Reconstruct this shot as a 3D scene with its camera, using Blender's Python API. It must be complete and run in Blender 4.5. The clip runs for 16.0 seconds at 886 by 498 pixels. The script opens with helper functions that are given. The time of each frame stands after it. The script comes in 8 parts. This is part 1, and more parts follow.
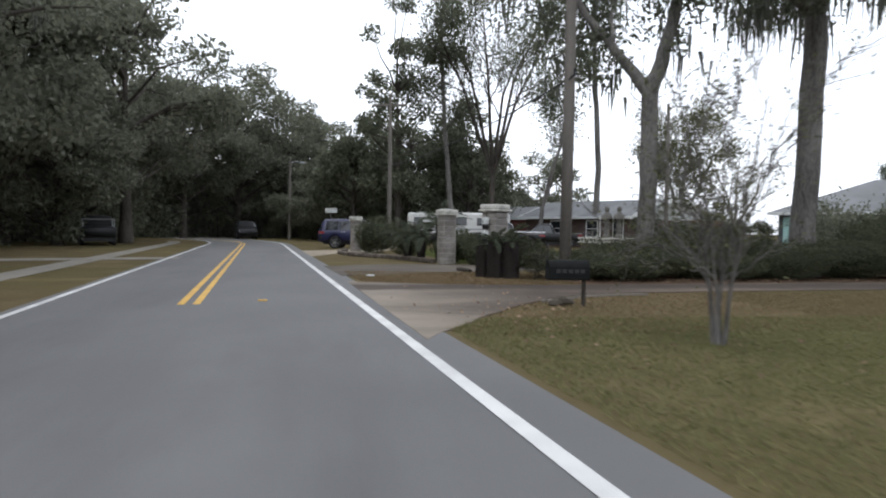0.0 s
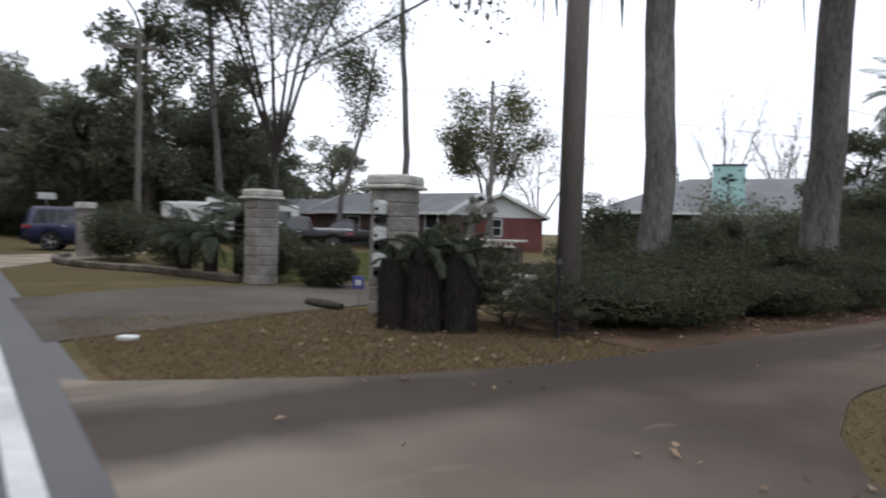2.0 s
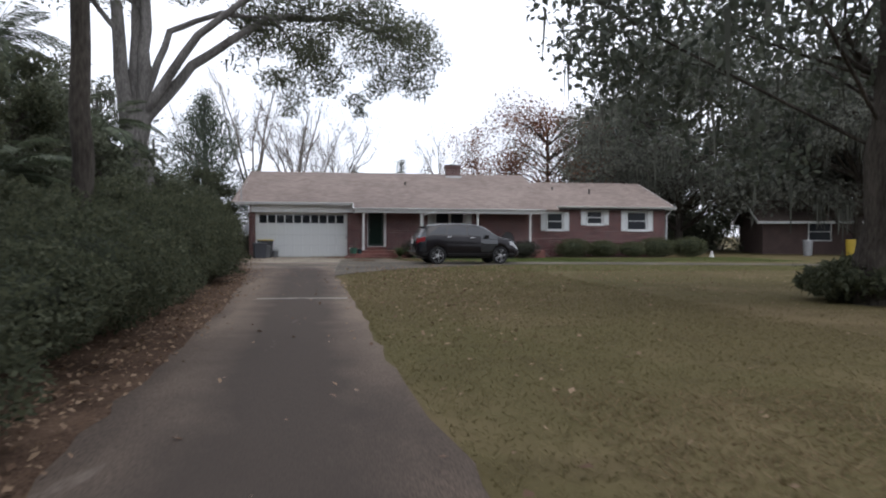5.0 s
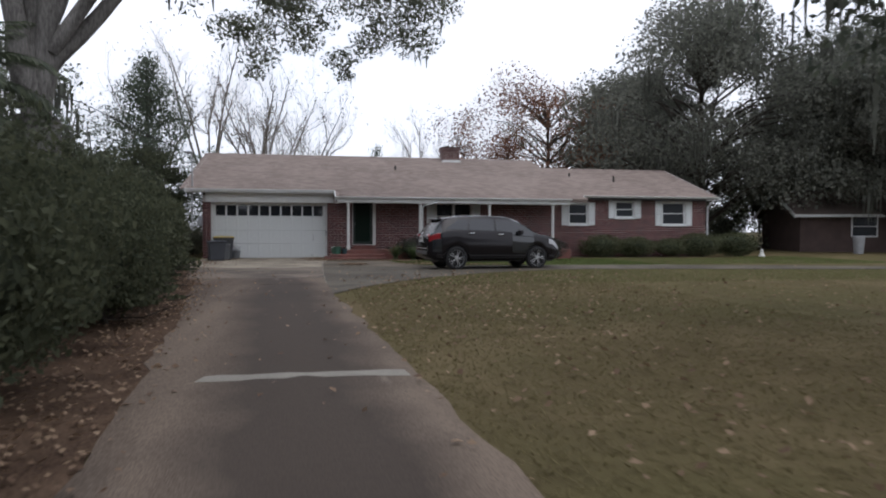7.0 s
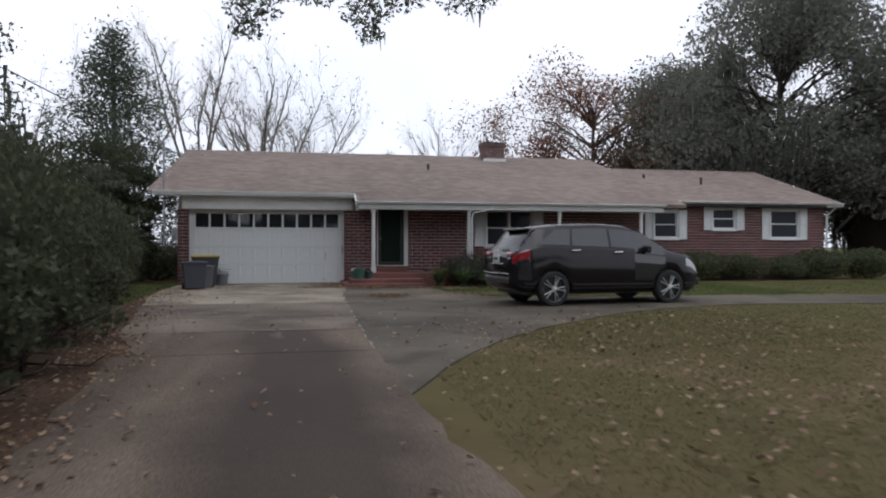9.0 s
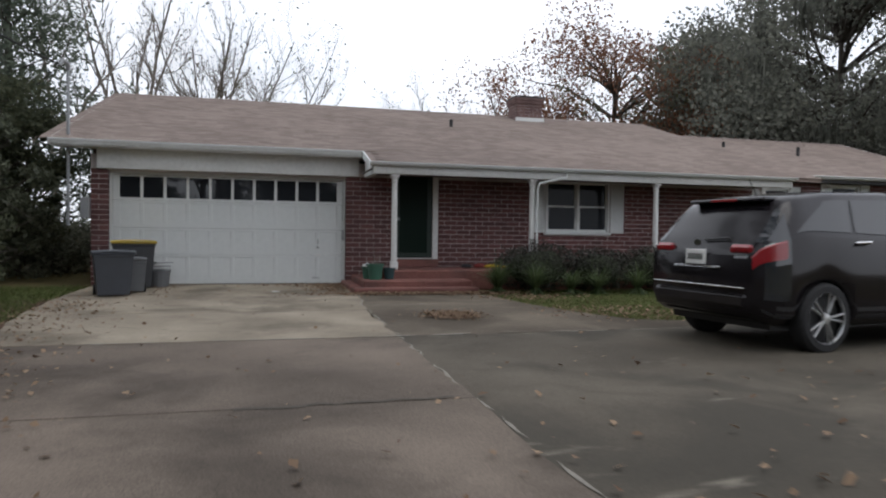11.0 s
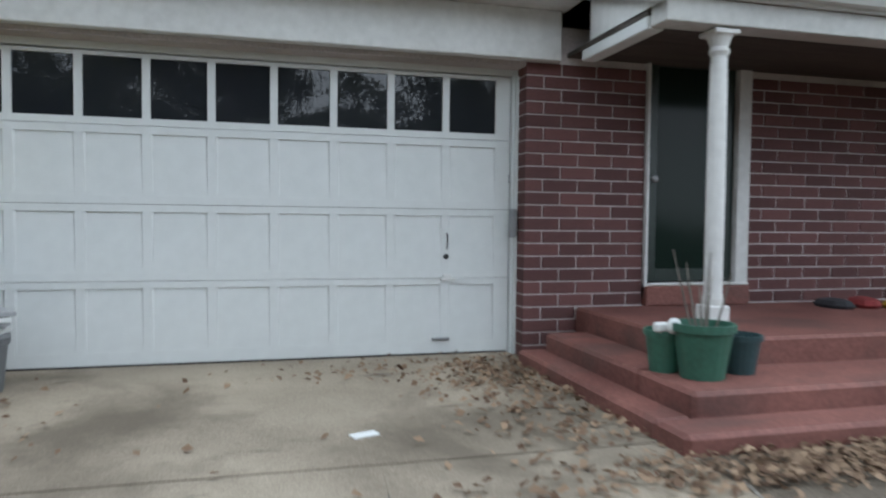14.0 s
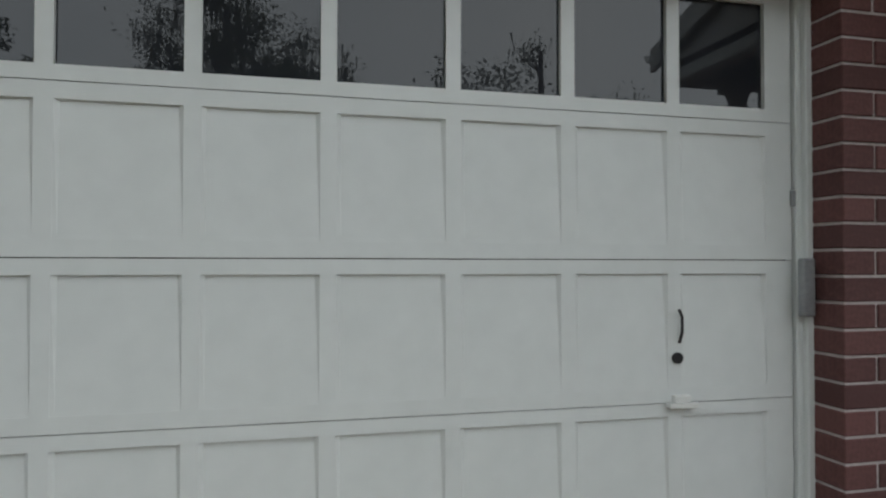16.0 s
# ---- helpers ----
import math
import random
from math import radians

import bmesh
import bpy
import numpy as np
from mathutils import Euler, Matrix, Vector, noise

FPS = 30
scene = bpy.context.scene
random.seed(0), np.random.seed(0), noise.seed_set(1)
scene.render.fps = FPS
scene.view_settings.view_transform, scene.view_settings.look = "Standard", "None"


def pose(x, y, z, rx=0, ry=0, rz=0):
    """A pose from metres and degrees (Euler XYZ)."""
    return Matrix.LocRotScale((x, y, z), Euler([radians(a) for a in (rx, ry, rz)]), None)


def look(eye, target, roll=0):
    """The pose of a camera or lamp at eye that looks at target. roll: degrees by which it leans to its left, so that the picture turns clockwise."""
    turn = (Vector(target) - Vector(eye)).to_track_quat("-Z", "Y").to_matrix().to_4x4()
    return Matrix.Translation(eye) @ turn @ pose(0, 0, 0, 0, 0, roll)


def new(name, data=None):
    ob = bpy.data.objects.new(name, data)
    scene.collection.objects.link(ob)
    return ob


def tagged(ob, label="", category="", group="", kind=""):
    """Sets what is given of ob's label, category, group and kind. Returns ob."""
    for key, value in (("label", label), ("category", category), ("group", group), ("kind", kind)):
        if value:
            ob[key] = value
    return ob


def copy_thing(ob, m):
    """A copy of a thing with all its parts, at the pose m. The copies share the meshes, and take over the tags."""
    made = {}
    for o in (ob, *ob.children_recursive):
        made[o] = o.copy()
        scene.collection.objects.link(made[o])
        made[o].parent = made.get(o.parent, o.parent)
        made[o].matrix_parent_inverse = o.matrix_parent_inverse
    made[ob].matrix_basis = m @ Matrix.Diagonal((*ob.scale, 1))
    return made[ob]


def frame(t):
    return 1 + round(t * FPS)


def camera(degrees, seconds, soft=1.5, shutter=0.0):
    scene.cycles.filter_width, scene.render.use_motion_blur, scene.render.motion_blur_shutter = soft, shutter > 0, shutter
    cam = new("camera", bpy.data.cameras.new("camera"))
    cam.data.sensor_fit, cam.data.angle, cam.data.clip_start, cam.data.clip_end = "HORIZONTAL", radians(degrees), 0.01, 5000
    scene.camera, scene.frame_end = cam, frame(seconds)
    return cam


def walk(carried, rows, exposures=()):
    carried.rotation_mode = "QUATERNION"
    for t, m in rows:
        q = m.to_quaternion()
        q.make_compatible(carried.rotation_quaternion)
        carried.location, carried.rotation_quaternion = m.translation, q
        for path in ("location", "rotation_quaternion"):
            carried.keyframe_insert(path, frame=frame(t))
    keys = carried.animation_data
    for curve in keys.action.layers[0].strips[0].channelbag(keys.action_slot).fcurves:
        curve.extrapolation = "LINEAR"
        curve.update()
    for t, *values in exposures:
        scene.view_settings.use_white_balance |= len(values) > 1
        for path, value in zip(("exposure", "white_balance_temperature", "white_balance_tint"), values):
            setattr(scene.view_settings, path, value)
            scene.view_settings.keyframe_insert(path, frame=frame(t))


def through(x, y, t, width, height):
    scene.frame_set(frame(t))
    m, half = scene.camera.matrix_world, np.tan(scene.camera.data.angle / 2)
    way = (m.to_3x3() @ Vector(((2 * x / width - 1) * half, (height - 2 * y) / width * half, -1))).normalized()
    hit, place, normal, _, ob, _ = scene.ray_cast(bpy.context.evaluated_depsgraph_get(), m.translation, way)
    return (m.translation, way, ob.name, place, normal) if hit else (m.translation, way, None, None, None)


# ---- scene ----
# ---- camera ----
cam = camera(65.5, 16.0, 2.1, 0.3)
SKY = 1.75
EXPOSURES = [(0, 0.0, 6300, 10), (2, -0.2, 6300, 12), (3, -0.55, 6300, 13), (4.3, -0.40, 6270, 13), (5, -0.15, 6250, 13), (7.4, -0.42, 6250, 13), (9, -0.45, 6250, 13), (11.5, -0.15, 6400, 10), (13.0, 0.46, 6050, 8), (14, 0.6, 5900, 5), (14.5, 0.58, 6150, 5), (15.2, 0.35, 6500, 4), (16, 0.2, 6500, 4)]
PATH = [
    (0, (16.919, -45.369, 1.248), (14.945, -45.048, 1.19), 0.9),
    (0.5, (13.723, -45.646, 1.213), (11.755, -45.29, 1.16), 0.8),
    (1, (11.062, -45.744, 1.169), (9.116, -45.287, 1.126), 0.3),
    (1.5, (8.663, -45.562, 1.178), (6.777, -44.898, 1.131), 1.8),
    (2, (6.83, -45.032, 1.195), (5.091, -44.047, 1.143), 1.6),
    (2.5, (5.479, -44.24, 1.216), (3.996, -42.9, 1.145), 1.1),
    (3, (4.339, -42.888, 1.209), (3.208, -41.24, 1.149), 1.2),
    (3.5, (3.449, -41.143, 1.202), (2.749, -39.27, 1.158), 1.4),
    (4, (2.826, -39.625, 1.195), (2.566, -37.642, 1.182), 1.1),
    (4.5, (2.576, -38.185, 1.179), (2.651, -36.187, 1.11), 1.0),
    (5, (2.4, -36.771, 1.161), (2.673, -34.79, 1.122), 0.2),
    (7.5, (1.449, -27.724, 1.17), (1.836, -25.762, 1.113), 0.3),
    (8, (1.294, -25.82, 1.177), (1.686, -23.86, 1.117), 0.5),
    (8.5, (1.134, -24.041, 1.176), (1.53, -22.08, 1.158), -0.1),
    (9, (1.244, -22.293, 1.173), (1.627, -20.33, 1.167), 0.0),
    (11.5, (0.471, -13.293, 1.138), (1.017, -11.37, 1.084), 0.4),
    (12, (0.492, -11.539, 1.127), (1.043, -9.617, 1.069), -0.3),
    (12.5, (0.512, -9.925, 1.1), (1.048, -8.0, 1.015), 0.4),
    (13, (0.443, -8.34, 1.088), (0.964, -6.413, 0.966), 0.4),
    (13.5, (0.39, -6.745, 1.078), (0.909, -4.82, 0.916), 1.3),
    (14, (0.369, -5.296, 1.081), (0.872, -3.362, 1.0), 0.6),
    (14.5, (0.332, -4.135, 1.088), (0.829, -2.198, 1.109), 0.2),
    (15, (0.297, -3.258, 1.123), (0.784, -1.319, 1.156), -0.1),
    (15.5, (0.284, -2.687, 1.135), (0.759, -0.746, 1.188), -0.0),
    (16, (0.262, -2.369, 1.162), (0.738, -0.427, 1.204), 0.1),
]
walk(cam, [(t, look(eye, target, roll)) for t, eye, target, roll in PATH], EXPOSURES)

# ---- sky and sun: bright overcast ----
world = bpy.data.worlds.new("overcast")
scene.world = world
world.use_nodes = True
wn, wl = world.node_tree.nodes, world.node_tree.links
back = wn["Background"]
sky = wn.new("ShaderNodeTexSky")
sky.sky_type = "NISHITA"
sky.sun_disc = False
sky.sun_elevation, sky.sun_rotation = radians(76), radians(160)
sky.air_density, sky.dust_density = 1.0, 3.0
coord = wn.new("ShaderNodeTexCoord")
cloud = wn.new("ShaderNodeTexNoise")
cloud.inputs["Scale"].default_value, cloud.inputs["Detail"].default_value = 2.2, 5
ramp = wn.new("ShaderNodeValToRGB")
ramp.color_ramp.elements[0].position, ramp.color_ramp.elements[0].color = 0.3, (0.80, 0.84, 0.91, 1)
ramp.color_ramp.elements[1].position, ramp.color_ramp.elements[1].color = 0.7, (0.98, 1.0, 1.05, 1)
dim = wn.new("ShaderNodeMix")
dim.data_type, dim.blend_type = "RGBA", "MULTIPLY"
dim.inputs[0].default_value = 1.0
dim.inputs[7].default_value = (0.1, 0.1, 0.1, 1)
blend = wn.new("ShaderNodeMix")
blend.data_type = "RGBA"
blend.inputs[0].default_value = 0.9
wl.new(coord.outputs["Generated"], cloud.inputs["Vector"])
wl.new(cloud.outputs[0], ramp.inputs[0])
wl.new(sky.outputs[0], dim.inputs[6])
wl.new(dim.outputs[2], blend.inputs[6])
wl.new(ramp.outputs[0], blend.inputs[7])
wl.new(blend.outputs[2], back.inputs[0])
back.inputs[1].default_value = SKY

sun_data = bpy.data.lights.new("sun", "SUN")
sun_data.energy, sun_data.angle, sun_data.color = 0.8, radians(35), (1.0, 0.98, 0.95)
sun = new("sun", sun_data)
sun.matrix_basis = pose(0, 0, 60, 14, 0, 20)


# ---- materials ----
def mat(name, col, rough=0.8, var=0.2, scale=1.5, fine=40.0, bump=0.3, dist=0.01, metal=0.0, col2=None, pick="", stretch=(1, 1, 1), spec=0.5):
    """A surface with colour variation at two scales and a fine relief. pick: 'island' or 'object' adds a tone for each piece."""
    m = bpy.data.materials.new(name)
    m.use_nodes = True
    n, l = m.node_tree.nodes, m.node_tree.links
    b = n["Principled BSDF"]
    b.inputs["Roughness"].default_value, b.inputs["Metallic"].default_value = rough, metal
    b.inputs["Specular IOR Level"].default_value = spec
    c = n.new("ShaderNodeTexCoord")
    mp = n.new("ShaderNodeMapping")
    mp.inputs["Scale"].default_value = stretch
    l.new(c.outputs["Object"], mp.inputs[0])
    big, small = n.new("ShaderNodeTexNoise"), n.new("ShaderNodeTexNoise")
    big.inputs["Scale"].default_value, big.inputs["Detail"].default_value = scale, 4
    small.inputs["Scale"].default_value, small.inputs["Detail"].default_value = fine, 3
    l.new(mp.outputs[0], big.inputs["Vector"])
    l.new(mp.outputs[0], small.inputs["Vector"])
    add = n.new("ShaderNodeMath")
    add.operation = "MULTIPLY_ADD"
    add.inputs[1].default_value = 0.45
    l.new(small.outputs[0], add.inputs[0])
    half = n.new("ShaderNodeMath")
    half.operation = "MULTIPLY"
    half.inputs[1].default_value = 0.55
    l.new(big.outputs[0], half.inputs[0])
    l.new(half.outputs[0], add.inputs[2])
    value = add.outputs[0]
    if pick:
        src = n.new("ShaderNodeNewGeometry" if pick == "island" else "ShaderNodeObjectInfo")
        tone = n.new("ShaderNodeMath")
        tone.operation = "MULTIPLY_ADD"
        tone.inputs[1].default_value = 0.35
        l.new(src.outputs["Random Per Island" if pick == "island" else "Random"], tone.inputs[0])
        l.new(value, tone.inputs[2])
        less = n.new("ShaderNodeMath")
        less.operation = "SUBTRACT"
        less.inputs[1].default_value = 0.175
        l.new(tone.outputs[0], less.inputs[0])
        value = less.outputs[0]
    r = n.new("ShaderNodeValToRGB")
    e = r.color_ramp.elements
    e[0].position, e[1].position = 0.36, 0.64
    a = tuple(max(0, v * (1 - var)) for v in col)
    z = col2 or tuple(min(1, v * (1 + var)) for v in col)
    e[0].color, e[1].color = (*a, 1), (*z, 1)
    l.new(value, r.inputs[0])
    l.new(r.outputs[0], b.inputs["Base Color"])
    rr = n.new("ShaderNodeMapRange")
    rr.inputs[3].default_value, rr.inputs[4].default_value = max(0, rough - 0.08), min(1, rough + 0.08)
    l.new(big.outputs[0], rr.inputs[0])
    l.new(rr.outputs[0], b.inputs["Roughness"])
    if bump:
        bp = n.new("ShaderNodeBump")
        bp.inputs["Strength"].default_value, bp.inputs["Distance"].default_value = bump, dist
        l.new(small.outputs[0], bp.inputs["Height"])
        l.new(bp.outputs[0], b.inputs["Normal"])
    return m


def faded(m, ya, yb, near, far):
    """Blends a second pair of tones into a surface towards y = ya, with an uneven border."""
    n, l = m.node_tree.nodes, m.node_tree.links
    b = n["Principled BSDF"]
    first = b.inputs["Base Color"].links[0].from_socket
    c, noise, axis = n.new("ShaderNodeTexCoord"), n.new("ShaderNodeTexNoise"), n.new("ShaderNodeSeparateXYZ")
    noise.inputs["Scale"].default_value, noise.inputs["Detail"].default_value = 0.6, 5
    l.new(c.outputs["Object"], noise.inputs["Vector"])
    l.new(c.outputs["Object"], axis.inputs[0])
    push = n.new("ShaderNodeMath")
    push.operation = "MULTIPLY_ADD"
    push.inputs[1].default_value = 3.0
    l.new(noise.outputs[0], push.inputs[0])
    l.new(axis.outputs[1], push.inputs[2])
    where = n.new("ShaderNodeMapRange")
    where.inputs[1].default_value, where.inputs[2].default_value = ya + 1.5, yb + 1.5
    l.new(push.outputs[0], where.inputs[0])
    r = n.new("ShaderNodeValToRGB")
    r.color_ramp.elements[0].position, r.color_ramp.elements[1].position = 0.36, 0.64
    r.color_ramp.elements[0].color, r.color_ramp.elements[1].color = (*near, 1), (*far, 1)
    l.new(noise.outputs[0], r.inputs[0])
    mx = n.new("ShaderNodeMix")
    mx.data_type = "RGBA"
    l.new(where.outputs[0], mx.inputs[0])
    l.new(r.outputs[0], mx.inputs[6])
    l.new(first, mx.inputs[7])
    l.new(mx.outputs[2], b.inputs["Base Color"])
    return m


def stained(m, tone, scale, lo, hi, amount=0.8, stretch=(1, 1, 1)):
    """Lays ragged stains of one tone over a surface."""
    n, l = m.node_tree.nodes, m.node_tree.links
    b = n["Principled BSDF"]
    first = b.inputs["Base Color"].links[0].from_socket
    c, mp, noise, where = n.new("ShaderNodeTexCoord"), n.new("ShaderNodeMapping"), n.new("ShaderNodeTexNoise"), n.new("ShaderNodeMapRange")
    mp.inputs["Scale"].default_value = stretch
    mp.inputs["Location"].default_value = (3.7 * scale, 1.3, 0)
    noise.inputs["Scale"].default_value, noise.inputs["Detail"].default_value, noise.inputs["Roughness"].default_value = scale, 8, 0.62
    noise.inputs["Distortion"].default_value = 0.4
    l.new(c.outputs["Object"], mp.inputs[0])
    l.new(mp.outputs[0], noise.inputs["Vector"])
    where.inputs[1].default_value, where.inputs[2].default_value, where.inputs[4].default_value = lo, hi, amount
    l.new(noise.outputs[0], where.inputs[0])
    mx = n.new("ShaderNodeMix")
    mx.data_type = "RGBA"
    l.new(where.outputs[0], mx.inputs[0])
    l.new(first, mx.inputs[6])
    mx.inputs[7].default_value = (*tone, 1)
    l.new(mx.outputs[2], b.inputs["Base Color"])
    return m


def banded(m, x0, y0, lean, half, tone, amount=0.7):
    """Lays a ragged band of dark wear on a surface, along the line through (x0, y0) that leans by lean metres of x for a metre of y."""
    n, l = m.node_tree.nodes, m.node_tree.links
    b = n["Principled BSDF"]
    first = b.inputs["Base Color"].links[0].from_socket
    c, ax, noise = n.new("ShaderNodeTexCoord"), n.new("ShaderNodeSeparateXYZ"), n.new("ShaderNodeTexNoise")
    noise.inputs["Scale"].default_value, noise.inputs["Detail"].default_value = 0.9, 6
    l.new(c.outputs["Object"], ax.inputs[0])
    l.new(c.outputs["Object"], noise.inputs["Vector"])
    skew, off, dist, rag = (n.new("ShaderNodeMath") for _ in range(4))
    skew.operation, off.operation, dist.operation, rag.operation = "MULTIPLY_ADD", "ADD", "ABSOLUTE", "MULTIPLY_ADD"
    skew.inputs[1].default_value = -lean
    off.inputs[1].default_value = lean * y0 - x0
    rag.inputs[1].default_value = 0.9
    l.new(ax.outputs[1], skew.inputs[0])
    l.new(ax.outputs[0], skew.inputs[2])
    l.new(skew.outputs[0], off.inputs[0])
    l.new(off.outputs[0], dist.inputs[0])
    l.new(noise.outputs[0], rag.inputs[0])
    l.new(dist.outputs[0], rag.inputs[2])
    where = n.new("ShaderNodeMapRange")
    where.inputs[1].default_value, where.inputs[2].default_value = half + 0.7, half + 0.2
    where.inputs[3].default_value, where.inputs[4].default_value = 0.0, amount
    l.new(rag.outputs[0], where.inputs[0])
    mx = n.new("ShaderNodeMix")
    mx.data_type = "RGBA"
    l.new(where.outputs[0], mx.inputs[0])
    l.new(first, mx.inputs[6])
    mx.inputs[7].default_value = (*tone, 1)
    l.new(mx.outputs[2], b.inputs["Base Color"])
    return m


def leafy(name, dark, light, through=0.3, rough=0.55):
    """Leaves: a tone for each leaf between two greens, some light passing through."""
    m = bpy.data.materials.new(name)
    m.use_nodes = True
    n, l = m.node_tree.nodes, m.node_tree.links
    b = n["Principled BSDF"]
    b.inputs["Roughness"].default_value = rough
    b.inputs["Specular IOR Level"].default_value = 0.25
    g = n.new("ShaderNodeNewGeometry")
    r = n.new("ShaderNodeValToRGB")
    r.color_ramp.elements[0].color, r.color_ramp.elements[1].color = (*dark, 1), (*light, 1)
    r.color_ramp.elements[0].position, r.color_ramp.elements[1].position = 0.05, 0.95
    l.new(g.outputs["Random Per Island"], r.inputs[0])
    l.new(r.outputs[0], b.inputs["Base Color"])
    t = n.new("ShaderNodeBsdfTranslucent")
    l.new(r.outputs[0], t.inputs[0])
    mx = n.new("ShaderNodeMixShader")
    mx.inputs[0].default_value = through
    l.new(b.outputs[0], mx.inputs[1])
    l.new(t.outputs[0], mx.inputs[2])
    l.new(mx.outputs[0], n["Material Output"].inputs[0])
    return m


def plain(name, col, rough=0.5, metal=0.0, spec=0.5, coat=0.0, glass=0.0, emit=0.0):
    m = bpy.data.materials.new(name)
    m.use_nodes = True
    b = m.node_tree.nodes["Principled BSDF"]
    b.inputs["Base Color"].default_value = (*col, 1)
    b.inputs["Roughness"].default_value, b.inputs["Metallic"].default_value = rough, metal
    b.inputs["Specular IOR Level"].default_value = spec
    b.inputs["Coat Weight"].default_value = coat
    b.inputs["Transmission Weight"].default_value = glass
    return m


LAWN = mat("lawn_soil", (0.114, 0.085, 0.046), 0.95, 0.15, 0.13, 70, 0.35, 0.02, col2=(0.092, 0.083, 0.037), spec=0.05)
stained(LAWN, (0.17, 0.128, 0.074), 0.4, 0.50, 0.64, 0.5)
stained(LAWN, (0.062, 0.048, 0.026), 1.1, 0.52, 0.68, 0.5)
ASPHALT = mat("asphalt", (0.112, 0.112, 0.113), 0.75, 0.18, 0.4, 160, 0.5, 0.006, spec=0.35)
DAMP = mat("damp_concrete", (0.080, 0.069, 0.054), 0.85, 0.35, 0.5, 90, 0.2, 0.005, col2=(0.142, 0.124, 0.099), spec=0.12)
FORECOURT = mat("brownish_forecourt_concrete", (0.105, 0.086, 0.066), 0.88, 0.35, 0.6, 90, 0.2, 0.005, col2=(0.19, 0.16, 0.125), spec=0.12)
stained(FORECOURT, (0.06, 0.049, 0.038), 0.7, 0.48, 0.62, 0.6)
stained(FORECOURT, (0.29, 0.26, 0.21), 2.0, 0.64, 0.72, 0.6, (0.4, 1.5, 1))
MIDCON = mat("brownish_concrete", (0.09, 0.074, 0.06), 0.9, 0.3, 0.5, 90, 0.2, 0.006, col2=(0.215, 0.176, 0.144), spec=0.15)
CONCRETE = mat("worn_concrete", (0.20, 0.168, 0.126), 0.85, 0.2, 0.8, 120, 0.1, 0.004, col2=(0.37, 0.318, 0.246), spec=0.2)
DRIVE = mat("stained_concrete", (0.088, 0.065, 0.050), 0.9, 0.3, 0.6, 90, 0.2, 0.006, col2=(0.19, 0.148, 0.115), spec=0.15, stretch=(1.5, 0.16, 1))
# Darker tones blend in from y = -36 towards the road, paler ones at the mouth.
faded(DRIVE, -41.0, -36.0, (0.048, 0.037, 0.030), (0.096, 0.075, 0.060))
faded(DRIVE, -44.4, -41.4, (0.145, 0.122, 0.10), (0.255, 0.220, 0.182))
stained(CONCRETE, (0.10, 0.083, 0.062), 0.7, 0.50, 0.66, 0.75)
stained(CONCRETE, (0.05, 0.042, 0.034), 2.6, 0.62, 0.70, 0.7, (0.6, 1.6, 1))
stained(DAMP, (0.05, 0.046, 0.038), 0.6, 0.48, 0.62, 0.7)
stained(DAMP, (0.26, 0.235, 0.19), 1.7, 0.63, 0.70, 0.6, (0.5, 1.4, 1))
stained(MIDCON, (0.055, 0.046, 0.038), 0.5, 0.50, 0.64, 0.7)
banded(DRIVE, 2.05, -34.0, -0.052, 0.62, (0.046, 0.037, 0.031), 0.85)
stained(DRIVE, (0.045, 0.036, 0.03), 0.45, 0.50, 0.66, 0.65, (1, 0.4, 1))
stained(DRIVE, (0.24, 0.20, 0.165), 1.4, 0.64, 0.72, 0.5, (1, 0.3, 1))
NDRIVE = mat("brown_worn_concrete", (0.075, 0.064, 0.053), 0.9, 0.3, 0.5, 90, 0.2, 0.006, col2=(0.14, 0.122, 0.102), spec=0.15)
BED = mat("leafy_soil", (0.075, 0.048, 0.034), 0.95, 0.4, 1.2, 40, 0.8, 0.02, col2=(0.135, 0.09, 0.062), spec=0.05)
KERB = mat("kerb_concrete", (0.18, 0.165, 0.14), 0.85, 0.25, 1.5, 60, 0.4, 0.006)
CRACK = mat("crack_dirt", (0.055, 0.047, 0.037), 0.95, 0.3)
PALE = mat("joint_filler", (0.21, 0.195, 0.165), 0.9, 0.25)
WHITE_LINE = mat("white_road_paint", (0.50, 0.50, 0.49), 0.7, 0.2, 2, 90, 0.3, 0.003, col2=(0.64, 0.64, 0.63))
stained(ASPHALT, (0.075, 0.074, 0.073), 0.35, 0.48, 0.66, 0.5, (0.25, 1.6, 1))
YELLOW_LINE = mat("yellow_road_paint", (0.50, 0.29, 0.06), 0.7, 0.2, 2, 90, 0.3, 0.003, col2=(0.62, 0.38, 0.07))
BRICK = mat("dark_red_brick", (0.104, 0.043, 0.041), 0.85, 0.25, 3, 55, 0.5, 0.003, col2=(0.138, 0.058, 0.054), pick="object")
CHIMNEY_BRICK = mat("pale_pink_brick", (0.14, 0.085, 0.08), 0.9, 0.2, 3, 55, 0.5, 0.003, col2=(0.20, 0.13, 0.12), pick="island")
BRICKS = mat("dark_red_brickwork", (0.104, 0.043, 0.041), 0.85, 0.25, 3, 55, 0.5, 0.003, col2=(0.138, 0.058, 0.054), pick="island")
MORTAR = mat("mortar", (0.47, 0.425, 0.41), 0.95, 0.2, 2, 60, 0.4, 0.004)
WHITE = mat("white_paint", (0.62, 0.64, 0.63), 0.5, 0.03, 0.7, 9, 0.03, 0.001, col2=(0.66, 0.68, 0.67))
WHITE_OLD = mat("weathered_white_paint", (0.60, 0.60, 0.58), 0.6, 0.08, 1.2, 14, 0.2, 0.003, col2=(0.68, 0.68, 0.66))
